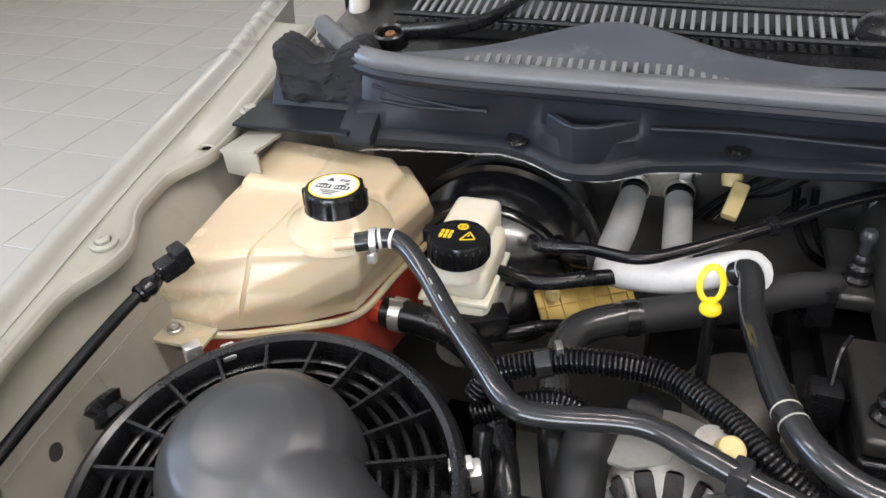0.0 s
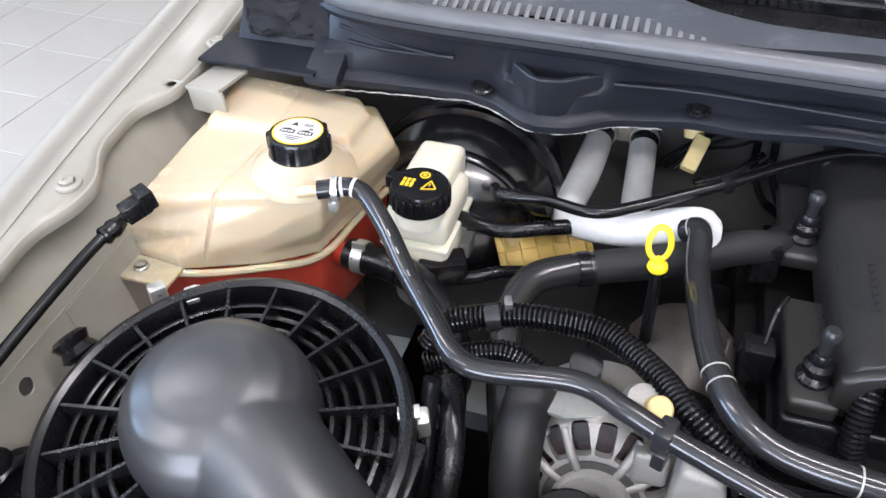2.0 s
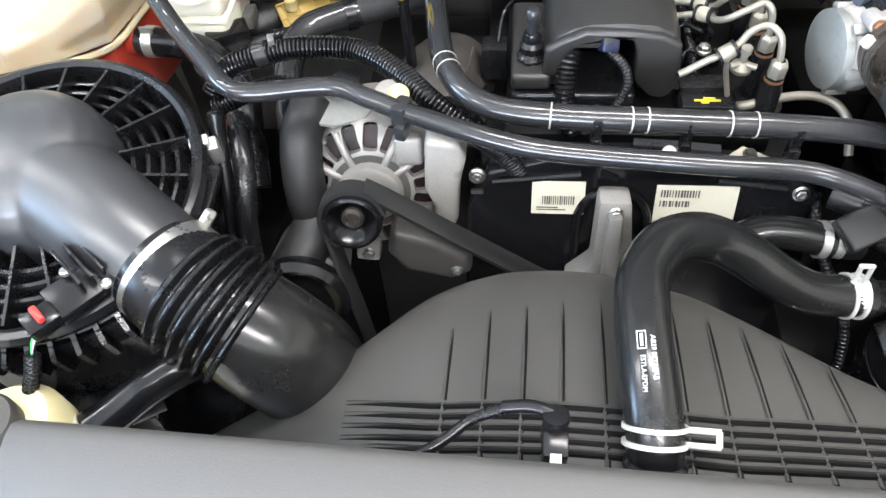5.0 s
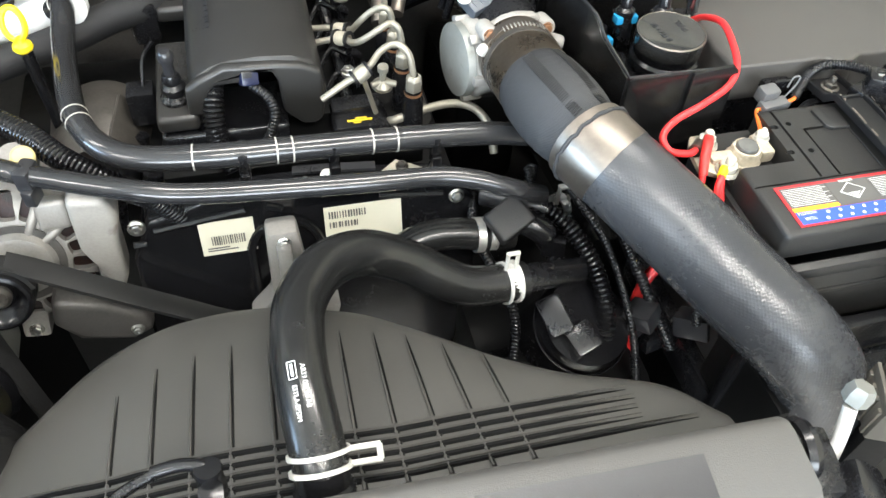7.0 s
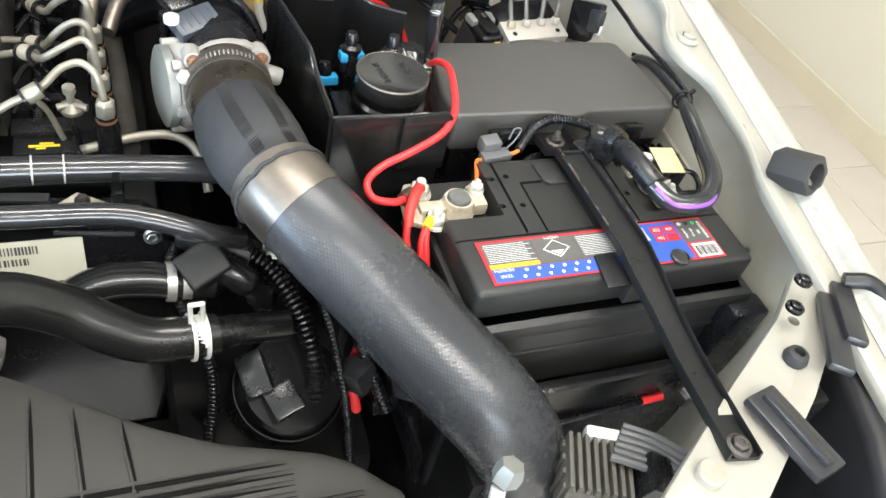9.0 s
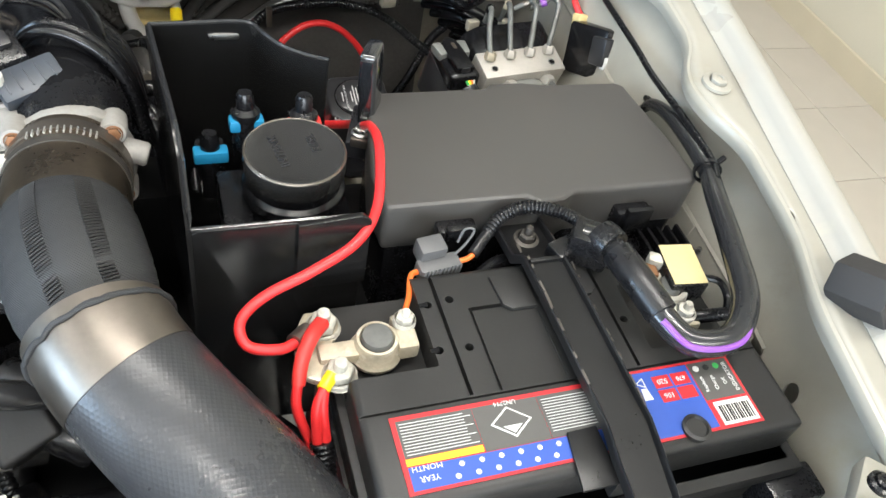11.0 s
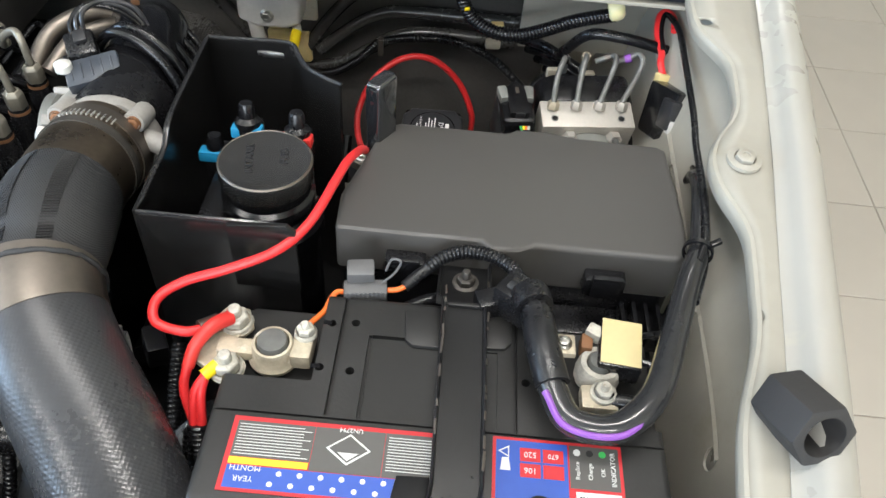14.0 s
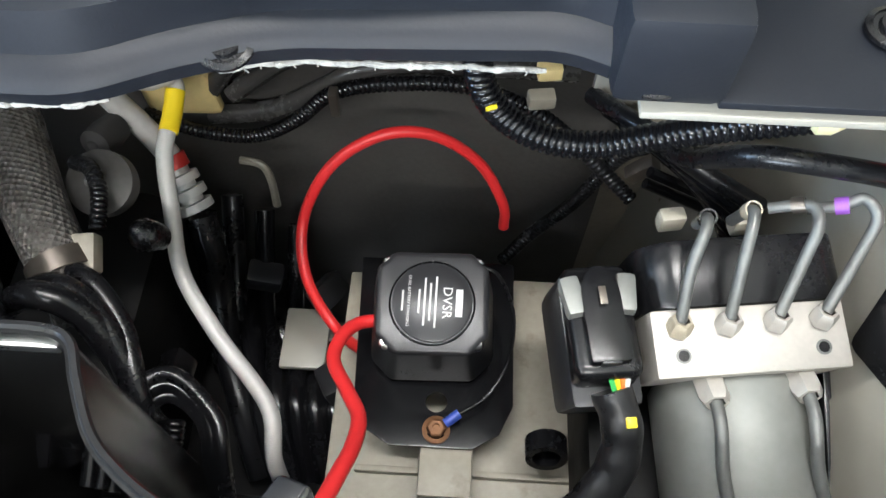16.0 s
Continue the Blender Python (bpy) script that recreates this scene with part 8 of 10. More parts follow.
l1 = label(0.423, 0.560, 0.205, 0.252)
panel(l1, 0.426, 0.4715, 0.226, 0.249, GREY_PRINT)
panel(l1, 0.4718, 0.5128, 0.221, 0.249, GREY_PRINT)
panel(l1, 0.5131, 0.558, 0.221, 0.249, GREY_PRINT)
panel(l1, 0.426, 0.471, 0.2215, 0.2255, YELLOW_PRINT)
panel(l1, 0.426, 0.558, 0.207, 0.2205, BLUE_PRINT)
for k in range(11):
    panel(l1, 0.4275, 0.4275 + (0.038 if k % 3 else 0.0425), 0.2275 + k * 0.0019, 0.2279 + k * 0.0019, WHITE_PRINT, "small_print", 1.0512)
for k in range(12):
    panel(l1, 0.515, 0.5525 + 0.004 * (k % 2), 0.2250 + k * 0.0019, 0.2254 + k * 0.0019, WHITE_PRINT, "small_print", 1.0512)
dm = prism([(0.4925, 0.226), (0.5055, 0.236), (0.4925, 0.246), (0.4795, 0.236)], "z", 1.0512, 1.0515)
ds = part("hazard_diamond", dm, WHITE_PRINT, l1, smooth=False)
part("diamond_inner", prism([(0.4925, 0.2275), (0.5037, 0.236), (0.4925, 0.2445), (0.4813, 0.236)], "z", 1.0515, 1.0517), GREY_PRINT, l1, smooth=False)
part("diamond_lower", prism([(0.4925, 0.2285), (0.4985, 0.2335), (0.4865, 0.2335)], "z", 1.0517, 1.0519), WHITE_PRINT, l1, smooth=False)
letters("UN2794", 0.0040, pose(0.4925, 0.2485, 1.0514, 0, 0, 180), WHITE_PRINT, l1)
for k in range(9):
    for j in range(2):
        part("printed_symbol", lathe([(0.0010, 1.0512), (0.0016, 1.0512), (0.0016, 1.0515), (0, 1.0515)], (0.452 + k * 0.0118 + (j % 2) * 0.004, 0.2105 + j * 0.0066, 0), n=12), WHITE_PRINT, l1)
letters("YEAR", 0.0048, pose(0.4365, 0.2128, 1.0512, 0, 0, 180), WHITE_PRINT, l1)
letters("MONTH", 0.0048, pose(0.4365, 0.2192, 1.0512, 0, 0, 180), WHITE_PRINT, l1)
l2 = label(0.576, 0.652, 0.205, 0.254)
panel(l2, 0.578, 0.620, 0.207, 0.252, BLUE_PRINT)
panel(l2, 0.621, 0.650, 0.225, 0.252, GREY_PRINT)
panel(l2, 0.624, 0.650, 0.207, 0.223, WHITE_PRINT)
for i in range(2):
    for j in range(2):
        panel(l2, 0.592 + 0.0135 * i, 0.604 + 0.0135 * i, 0.229 + 0.010 * j, 0.2375 + 0.010 * j, RED_PRINT, "red_panel", 1.0512)
letters("670", 0.0044, pose(0.6115, 0.2433, 1.0517, 0, 0, 180), WHITE_PRINT, l2)
letters("520", 0.0050, pose(0.598, 0.2433, 1.0517, 0, 0, 180), WHITE_PRINT, l2)
letters("106", 0.0050, pose(0.598, 0.2333, 1.0517, 0, 0, 180), WHITE_PRINT, l2)
letters("INDICATOR", 0.0040, pose(0.6465, 0.2385, 1.0515, 0, 0, 90), WHITE_PRINT, l2)
for k, (w, mt) in enumerate((("OK", GREEN_PRINT), ("Charge", BLACK_PRINT), ("Replace", WHITE_PRINT))):
    part("indicator_dot", lathe([(0.0021, 1.0512), (0.0021, 1.0516), (0, 1.0516)], (0.6405 - 0.0075 * k, 0.2475, 0), n=14), mt, l2)
    letters(w, 0.0036, pose(0.6405 - 0.0075 * k, 0.2360, 1.0515, 0, 0, 90), WHITE_PRINT, l2)
for k in range(12):
    panel(l2, 0.626 + 0.0019 * k, 0.6268 + 0.0019 * k + 0.0005 * (k % 3 == 0), 0.209, 0.220, BLACK_PRINT, "barcode_bar", 1.0512)
part("recycling_mark", lathe([(0.0030, 1.0512), (0.0043, 1.0512), (0.0043, 1.0515), (0.0030, 1.0515)], (0.5835, 0.2445, 0), n=3), WHITE_PRINT, l2)
part("bin_mark", prism([(0.5805, 0.2325), (0.5865, 0.2325), (0.5855, 0.2405), (0.5815, 0.2405)], "z", 1.0512, 1.0515), WHITE_PRINT, l2, smooth=False)
part("inspection_eye", lathe([(0.0085, 1.050), (0.0090, 1.0535), (0.0070, 1.0545), (0.0062, 1.053), (0, 1.053)], (0.603, 0.2085, 0), n=28), BATTERY, bt)

# ---- clamps on the posts, strap, fuses and leads ----
pt = thing("positive_terminal", (0.432, 0.315, 1.03), "tinned brass battery terminal with red leads and bolts", "battery terminal")
part("post", lathe([(0.0104, 1.02), (0.0100, 1.0465), (0.0092, 1.0485), (0, 1.0492)], (0.4315, 0.3105, 0), n=32), LEAD, pt, "grey lead post")
part("ring_clamp", lathe([(0.0104, 1.030), (0.0165, 1.030), (0.0168, 1.033), (0.0142, 1.036), (0.0138, 1.043), (0.0128, 1.0458), (0.0112, 1.0460), (0.0104, 1.044)], (0.4315, 0.3105, 0), n=40), BRASS, pt)
part("clamp_lug", box(0.4435, 0.4575, 0.301, 0.328, 1.031, 1.0445, 0.003), BRASS, pt)
part("clamp_bolt", hexbolt(0.0060, 0.006, 1.25, (0.4515, 0.3205, 1.046), (0, 0, 1), 0.004), CRUST, pt)
part("bridge", box(0.395, 0.420, 0.303, 0.316, 1.032, 1.041, 0.003), BRASS, pt)
part("bridge_plate", prism([(0.380, 0.300), (0.393, 0.292), (0.408, 0.288), (0.412, 0.300), (0.404, 0.316), (0.414, 0.330), (0.408, 0.344), (0.392, 0.344), (0.384, 0.330)], "z", 1.030, 1.036, 0.0015), BRASS, pt)
for x, y in ((0.402, 0.331), (0.405, 0.294)):
    part("stud_nut", bevelled(hexbolt(0.0088, 0.008, 1.25, (x, y, 1.037), (0, 0, 1), 0.007), 0.0008, 2), CRUST, pt, "whitish corroded stud nut")
rcab = thing("red_battery_cable", (0.41, 0.37, 1.04), "thick red battery cable from the breaker to the terminal", "battery cable")
part("cable", tube([(0.466, 0.502, 1.054), (0.465, 0.482, 1.070), (0.4610, 0.450, 1.086), (0.4560, 0.423, 1.089), (0.4450, 0.384, 1.085), (0.427, 0.361, 1.079), (0.397, 0.349, 1.070), (0.368, 0.341, 1.062), (0.352, 0.330, 1.055), (0.354, 0.316, 1.049), (0.372, 0.313, 1.045), (0.384, 0.318, 1.043)], 0.0034, 14), REDCABLE, rcab)
part("cable_lug", tube([(0.382, 0.317, 1.043), (0.392, 0.326, 1.041)], 0.0064, 14), CLAMP_BAND, rcab)
lead = thing("red_fused_lead", (0.39, 0.31, 1.0), "red insulated lead with a yellow crimp below the terminal", "battery lead")
part("boot", tube([(0.400, 0.327, 1.046), (0.392, 0.316, 1.050), (0.384, 0.303, 1.046), (0.380, 0.292, 1.036)], lambda u, i: 0.0052 - 0.001 * u, 12), REDP, lead)
part("lead", tube([(0.381, 0.296, 1.040), (0.378, 0.284, 1.025), (0.384, 0.272, 1.005), (0.39, 0.262, 0.98)], 0.0033, 10), REDCABLE, lead)
part("yellow_crimp", tube([(0.400, 0.292, 1.042), (0.393, 0.284, 1.040)], 0.0042, 12), YELLOW, lead)
for k in range(2):
    part("lead", tube([(0.394, 0.285, 1.040), (0.388 + 0.004 * k, 0.276, 1.030), (0.388 + 0.005 * k, 0.262, 1.005), (0.392, 0.25, 0.975)], 0.0032, 10), REDCABLE, lead)
part("conduit", conduit([(0.390, 0.266, 1.012), (0.392, 0.250, 0.985), (0.398, 0.225, 0.95), (0.405, 0.20, 0.90), (0.405, 0.18, 0.84)], 0.0072, 0.0036, 0.16), RUBBER, lead)
part("conduit", conduit([(0.383, 0.268, 1.000), (0.380, 0.245, 0.96), (0.383, 0.22, 0.90)], 0.005, 0.0036, 0.16), RUBBER, lead)
fh = thing("fuse_holder", (0.497, 0.375, 1.03), "black ribbed blade fuse holder with orange wires", "fuse holder")
fm = pose(0.4855, 0.3600, 1.046, 6, 0, 8)
part("body", obox(fm, 0.030, 0.012, 0.013, 0.002), FUSEGREY, fh)
hood_ = part("cap", obox(fm @ pose(-0.003, 0.010, 0.008), 0.019, 0.014, 0.015, 0.002), FUSEGREY, fh)
for k in range(10):
    part("body_rib", obox(fm @ pose(-0.0135 + 0.0030 * k, -0.0062, 0.001), 0.0014, 0.0016, 0.013, 0.0003), FUSEGREY, hood_)
part("strap_loop", tube([fm @ Vector((0.012, 0.002, 0.008)), fm @ Vector((0.020, 0.004, 0.016)), fm @ Vector((0.024, 0.006, 0.026)), fm @ Vector((0.018, 0.008, 0.026)), fm @ Vector((0.014, 0.006, 0.016))], 0.0009, 8), FUSEGREY, fh)
part("orange_wire", tube([(0.471, 0.358, 1.046), (0.466, 0.356, 1.047), (0.463, 0.350, 1.046), (0.460, 0.340, 1.045), (0.453, 0.326, 1.048)], 0.0020, 10), ORANGE, fh, "orange wire")
part("orange_wire", tube([(0.500, 0.362, 1.047), (0.508, 0.363, 1.048), (0.514, 0.366, 1.050)], 0.0020, 10), ORANGE, fh)
part("wire_sleeve", tube([(0.512, 0.365, 1.049), (0.520, 0.372, 1.053), (0.529, 0.380, 1.056)], 0.0042, 10), TAPE, fh)
st = thing("battery_hold_down_strap", (0.55, 0.2, 0.98), "black pressed steel battery hold-down strap with a nut", "battery strap")
cross = [(-0.0150, 0.0055), (-0.0142, 0.0065), (-0.0132, 0.0055), (-0.0126, 0.0012), (0.0126, 0.0012), (0.0132, 0.0055), (0.0142, 0.0065), (0.0150, 0.0055), (0.0150, -0.002), (-0.0150, -0.002)]
path = [Vector(p) for p in ((0.5535, 0.388, 1.048), (0.5535, 0.352, 1.053), (0.5535, 0.345, 1.060), (0.5545, 0.30, 1.0605), (0.5555, 0.215, 1.0600), (0.5535, 0.196, 1.058), (0.548, 0.15, 1.057), (0.541, 0.10, 1.0585), (0.533, 0.052, 1.065), (0.527, 0.018, 1.070))]
rings = []
for i, p in enumerate(path):
    d = (path[min(i + 1, len(path) - 1)] - path[max(i - 1, 0)]).normalized()
    s = d.cross(Vector((0, 0, 1))).normalized()
    n_ = s.cross(d)
    k = 1.25 if i < 2 else 1.0 if i < 6 else 0.84
    rings.append([p + s * x * k + n_ * z * (0.9 if 2 <= i <= 4 else 1.0) for x, z in cross])
part("channel", loft(rings), STRAP, st)
rnd_chip = random.Random(5)
for k in range(22):
    y = 0.362 - 0.0065 * k + rnd_chip.uniform(-0.002, 0.002)
    s = rnd_chip.choice((-1, 1))
    part("paint_chip", obox(pose(0.5553 - 0.010 * max(0.0, (0.215 - y)) + s * 0.0143, y, 1.0665 if y < 0.345 else 1.0605, 0, s * 35, rnd_chip.uniform(-6, 6)), 0.0016, rnd_chip.uniform(0.002, 0.009), 0.0006, 0.0002), CLAMP_BAND, st, smooth=False)
part("foot_plate", prism([(0.5165, 0.186), (0.5215, 0.222), (0.541, 0.2225), (0.541, 0.186)], "z", 1.0512, 1.0535, 0.0008), STRAP, st)
part("cross_step", box(0.5425, 0.5685, 0.3405, 0.3440, 1.0605, 1.0640, 0.001), STRAP, st)
part("nut", hexbolt(0.0062, 0.006, 1.5, (0.554, 0.371, 1.052), (0, 0, 1), 0.006), DARK_CAST, st)
part("slot", plate(pose(0.554, 0.357, 1.0525), 0.008, 0.003, 0.0008), GLOSS, st, smooth=False)
nt_ = thing("negative_terminal", (0.64, 0.30, 1.03), "tinned negative battery terminal with a yellow relay", "battery terminal")
part("post", lathe([(0.0088, 1.02), (0.0082, 1.0490), (0.0072, 1.051), (0, 1.0512)], (0.6455, 0.3165, 0), n=32), LEAD, nt_)
part("ring_clamp", lathe([(0.0088, 1.032), (0.0152, 1.032), (0.0155, 1.036), (0.0140, 1.046), (0.0130, 1.048), (0.0095, 1.048), (0.0088, 1.046)], (0.6455, 0.3165, 0), n=14), CRUST, nt_)
part("lug", box(0.632, 0.656, 0.284, 0.302, 1.034, 1.044, 0.003), BRASS, nt_)
part("clamp_bolt", hexbolt(0.0060, 0.005, 1.4, (0.646, 0.2945, 1.046), (0, 0, 1), 0.005), CRUST, nt_)
part("cable_boot", tube([(0.652, 0.292, 1.042), (0.664, 0.290, 1.044), (0.676, 0.288, 1.046)], 0.005, 10), PLASTIC, nt_)
part("terminal_tab", box(0.616, 0.630, 0.322, 0.338, 1.042, 1.047, 0.001), BRASS, nt_)
part("terminal_screw", hexbolt(0.0040, 0.003, 1.4, (0.622, 0.330, 1.048)), STEEL, nt_)
ry = thing("yellow_label_relay", (0.655, 0.333, 1.04), "small relay box with a yellow printed label", "relay")
part("box", obox(pose(0.658, 0.327, 1.048, 4, 0, -6), 0.028, 0.036, 0.018, 0.002), PLASTIC, ry)
part("label", obox(pose(0.658, 0.327, 1.0577, 4, 0, -6), 0.0262, 0.0345, 0.0006, 0.0002), RELAY_PAPER, ry, "yellowish paper label")
part("brown_pad", obox(pose(0.637, 0.331, 1.046, 4, 0, -6), 0.008, 0.012, 0.012, 0.002), RUST, ry)
part("pale_clip", obox(pose(0.642, 0.337, 1.052, 4, 0, -30), 0.011, 0.009, 0.010, 0.002), CRUST, ry)
part("wire", tube([(0.669, 0.337, 1.052), (0.682, 0.342, 1.050), (0.695, 0.352, 1.040)], 0.0022, 8), RUBBER, ry)
part("wire", tube([(0.668, 0.320, 1.050), (0.682, 0.312, 1.052), (0.684, 0.300, 1.048), (0.676, 0.288, 1.046)], 0.0026, 8), RUBBER, ry)
nc = thing("negative_battery_cable", (0.66, 0.4, 1.03), "thick black battery cable with a purple stripe along the apron", "battery cable")
part("cable", tube([(0.584, 0.352, 1.072), (0.598, 0.338, 1.074), (0.602, 0.308, 1.075), (0.609, 0.279, 1.070), (0.620, 0.258, 1.068), (0.646, 0.254, 1.072), (0.669, 0.276, 1.077), (0.685, 0.318, 1.078), (0.703, 0.370, 1.076), (0.717, 0.405, 1.072), (0.727, 0.450, 1.066), (0.735, 0.490, 1.057), (0.740, 0.520, 1.044), (0.741, 0.530, 1.030)], lambda u, i: 0.0090 - 0.0040 * max(0, u - 0.5) / 0.5, 16), RUBBER_GREY, nc)
part("purple_stripe", tube([(0.6035, 0.272, 1.0755), (0.616, 0.2515, 1.0725), (0.646, 0.2465, 1.0765), (0.670, 0.268, 1.080)], 0.0022, 8), PURPLE, nc, "purple stripe")
part("tape_wrap", tube([(0.600, 0.330, 1.0745), (0.603, 0.305, 1.0752), (0.609, 0.280, 1.0712)], 0.0108, 16), TAPE, nc)
part("cable_tie", lathe([(0.0092, -0.002), (0.0108, -0.002), (0.0108, 0.002), (0.0092, 0.002)], (0.7155, 0.402, 1.0725), (0.35, 1, -0.1), 20), PLASTIC, nc)
part("tie_tail", obox(pose(0.724, 0.404, 1.079, 0, -20, 20), 0.014, 0.004, 0.004, 0.001), PLASTIC, nc)
part("thin_lead", tube([(0.706, 0.355, 1.072), (0.722, 0.40, 1.066), (0.732, 0.45, 1.058), (0.739, 0.50, 1.050), (0.743, 0.535, 1.040)], 0.0032, 8), RUBBER, nc)
jn = thing("battery_sensor_plug", (0.59, 0.35, 1.04), "black connector block joining the cable and conduit", "connector")
part("block", obox(pose(0.590, 0.348, 1.066, 0, 0, -35), 0.030, 0.024, 0.026, 0.004), PLASTIC, jn)
part("collar", lathe([(0.009, -0.006), (0.0135, -0.006), (0.0140, 0.0), (0.0130, 0.008), (0.009, 0.008)], (0.596, 0.342, 1.074), (0.3, -1, 0.1), 24), PLASTIC, jn)
part("side_plug", obox(pose(0.572, 0.350, 1.058, 0, 0, 20), 0.022, 0.016, 0.016, 0.003), PLASTIC, jn)
part("conduit", conduit([(0.526, 0.378, 1.055), (0.537, 0.386, 1.060), (0.553, 0.390, 1.064), (0.570, 0.386, 1.066), (0.584, 0.375, 1.068), (0.591, 0.360, 1.071)], 0.0050, 0.0030, 0.16), RUBBER, jn)
hose("strap_side_lead", [(0.51, 0.350, 1.040), (0.53, 0.362, 1.040), (0.55, 0.366, 1.038), (0.575, 0.360, 1.042)], 0.005, RUBBER, "black lead behind the battery", "cable")

# ---- circuit breaker and red loop ----
cb = thing("circuit_breaker", (0.475, 0.52, 1.04), "smoke-black circuit breaker box between red cables", "circuit breaker")
case = prism([(0.4575, 0.525), (0.4700, 0.546), (0.4815, 0.542), (0.4695, 0.520)], "z", 1.014, 1.103, 0.003, 3)
for v in case.verts:
    v.co.x += 0.006 - (v.co.z - 1.103) * 0.02
    v.co.y += (v.co.z - 1.103) * 0.17
part("box", case, SMOKE, cb)
part("grey_top", prism([(0.4652, 0.5262), (0.4765, 0.5445), (0.4855, 0.5415), (0.4745, 0.5222)], "z", 1.1025, 1.1035, 0.0005), SMOKE, cb, "grey printed top face")
part("front_face", obox(pose(0.4690, 0.5215, 1.084, 0, 0, -24), 0.010, 0.002, 0.030, 0.0006), SMOKE, cb)
part("base", prism([(0.452, 0.500), (0.470, 0.548), (0.490, 0.545), (0.473, 0.493)], "z", 1.024, 1.040, 0.003, 2), PLASTIC_GREY, cb)
part("terminal", obox(pose(0.464, 0.500, 1.042, 0, 0, -24), 0.014, 0.014, 0.008, 0.002), CLAMP_BAND, cb)
part("terminal_nut", hexbolt(0.005, 0.005, 1.4, (0.464, 0.502, 1.047), (0, 0, 1), 0.004), STEEL, cb)
r2 = thing("red_link_cable", (0.47, 0.62, 0.94), "thick red cable between the breaker and relay", "battery cable")
part("cable", tube([(0.470, 0.536, 1.022), (0.475, 0.552, 1.012), (0.480, 0.570, 1.000), (0.483, 0.587, 0.985), (0.482, 0.605, 0.970), (0.472, 0.624, 0.955), (0.461, 0.645, 0.940), (0.462, 0.664, 0.928), (0.470, 0.677, 0.919), (0.486, 0.682, 0.915)], 0.0040, 14), REDCABLE, r2)
part("cable_lug", tube([(0.484, 0.682, 0.916), (0.495, 0.684, 0.914)], 0.0055, 12), CLAMP_BAND, r2)
r3 = thing("red_loop_cable", (0.49, 0.76, 0.88), "thick red cable looping in front of the firewall", "battery cable")
part("cable", tube([(0.490, 0.668, 0.896), (0.470, 0.675, 0.880), (0.446, 0.697, 0.868), (0.427, 0.722, 0.888), (0.424, 0.752, 0.910), (0.443, 0.772, 0.943), (0.475, 0.784, 0.962), (0.507, 0.790, 0.957), (0.537, 0.790, 0.930), (0.555, 0.782, 0.895), (0.557, 0.778, 0.872)], 0.0037, 14), REDCABLE, r3)
dv = thing("dual_battery_relay", (0.513, 0.685, 0.86), "black square dual battery relay with white lettering", "relay")
dm_ = pose(0.513, 0.684, 0.935, 12, 0, 2)
skirt = prism([(-0.033, -0.019), (-0.022, -0.030), (0.022, -0.030), (0.033, -0.019), (0.033, 0.021), (0.023, 0.031), (-0.023, 0.031), (-0.033, 0.021)], "z", -0.034, 0.005, 0.004, 3)
for v in skirt.verts:
    k = 1 + 0.14 * max(0.0, -0.004 - v.co.z) / 0.03
    v.co.x, v.co.y = v.co.x * k, v.co.y * k - 0.006 * (k - 1) / 0.14
part("body", moved(skirt, dm_), PLASTIC_GREY, dv)
disc = part("disc", moved(lathe([(0.0232, 0.003), (0.0232, 0.0068), (0.0222, 0.0074), (0, 0.0074)], n=48), dm_), PLASTIC_GREY, dv, "round raised label disc")
part("disc_ring", moved(lathe([(0.0233, 0.004), (0.0245, 0.0060), (0.0251, 0.005)], n=48), dm_), PLASTIC, dv)
dl = dm_ @ pose(0, 0, 0.0075, 0, 0, -92)
letters("DVSR", 0.0078, dl @ pose(0.0, 0.0085, 0), WHITE_PRINT, disc, thick=0.0001)
part("logo_bar", moved(box(-0.008, 0.008, 0.0135, 0.0175, 0, 0.0002, 0), dl), WHITE_PRINT, disc, smooth=False)
for k, w_ in enumerate((0.030, 0.022, 0.028, 0.014)):
    part("print_bar", moved(box(-w_ / 2, w_ / 2, 0.0015 - k * 0.0032, 0.0026 - k * 0.0032, 0, 0.0002, 0), dl), WHITE_PRINT, disc, smooth=False)
letters("DUAL BATTERY CHARGING", 0.0024, dl @ pose(0, -0.0135, 0), WHITE_PRINT, disc, thick=0.0001)
part("print_bar", moved(box(-0.006, 0.006, -0.0175, -0.0164, 0, 0.0002, 0), dl), WHITE_PRINT, disc, smooth=False)
for k, (x, y) in enumerate(((-0.026, -0.023), (0.026, -0.023), (-0.026, 0.024), (0.026, 0.024))):
    part("screw", moved(lathe([(0.0034, -0.004), (0.0042, 0.004), (0.003, 0.005), (0, 0.0045)], n=16), dm_ @ pose(x, y, -0.001)), PLASTIC if k else STEEL, dv)
plt_ = thing("relay_mounting_plate", (0.515, 0.68, 0.88), "black sheet mounting plate with a hole and earth bolt", "mounting plate")
pm = prism([(0.462, 0.742), (0.564, 0.742), (0.564, 0.640), (0.556, 0.622), (0.540, 0.612), (0.492, 0.612), (0.476, 0.622), (0.468, 0.645)], "z", 0.892, 0.895, 0.0008)
for v in pm.verts:
    v.co.z -= (v.co.y - 0.62) * 0.10
pl = part("plate", pm, BLACK_METAL, plt_)
cut(pl, [lathe([(0, 0.85), (0.0065, 0.85), (0.0065, 0.92), (0, 0.92)], (0.518, 0.640, 0), n=24)])
part("earth_bolt", hexbolt(0.0055, 0.005, 1.5, (0.519, 0.622, 0.897)), RUST, plt_)
part("blue_crimp", tube([(0.524, 0.625, 0.900), (0.532, 0.631, 0.902)], 0.0030, 10), BLUE, plt_, "blue crimp terminal")
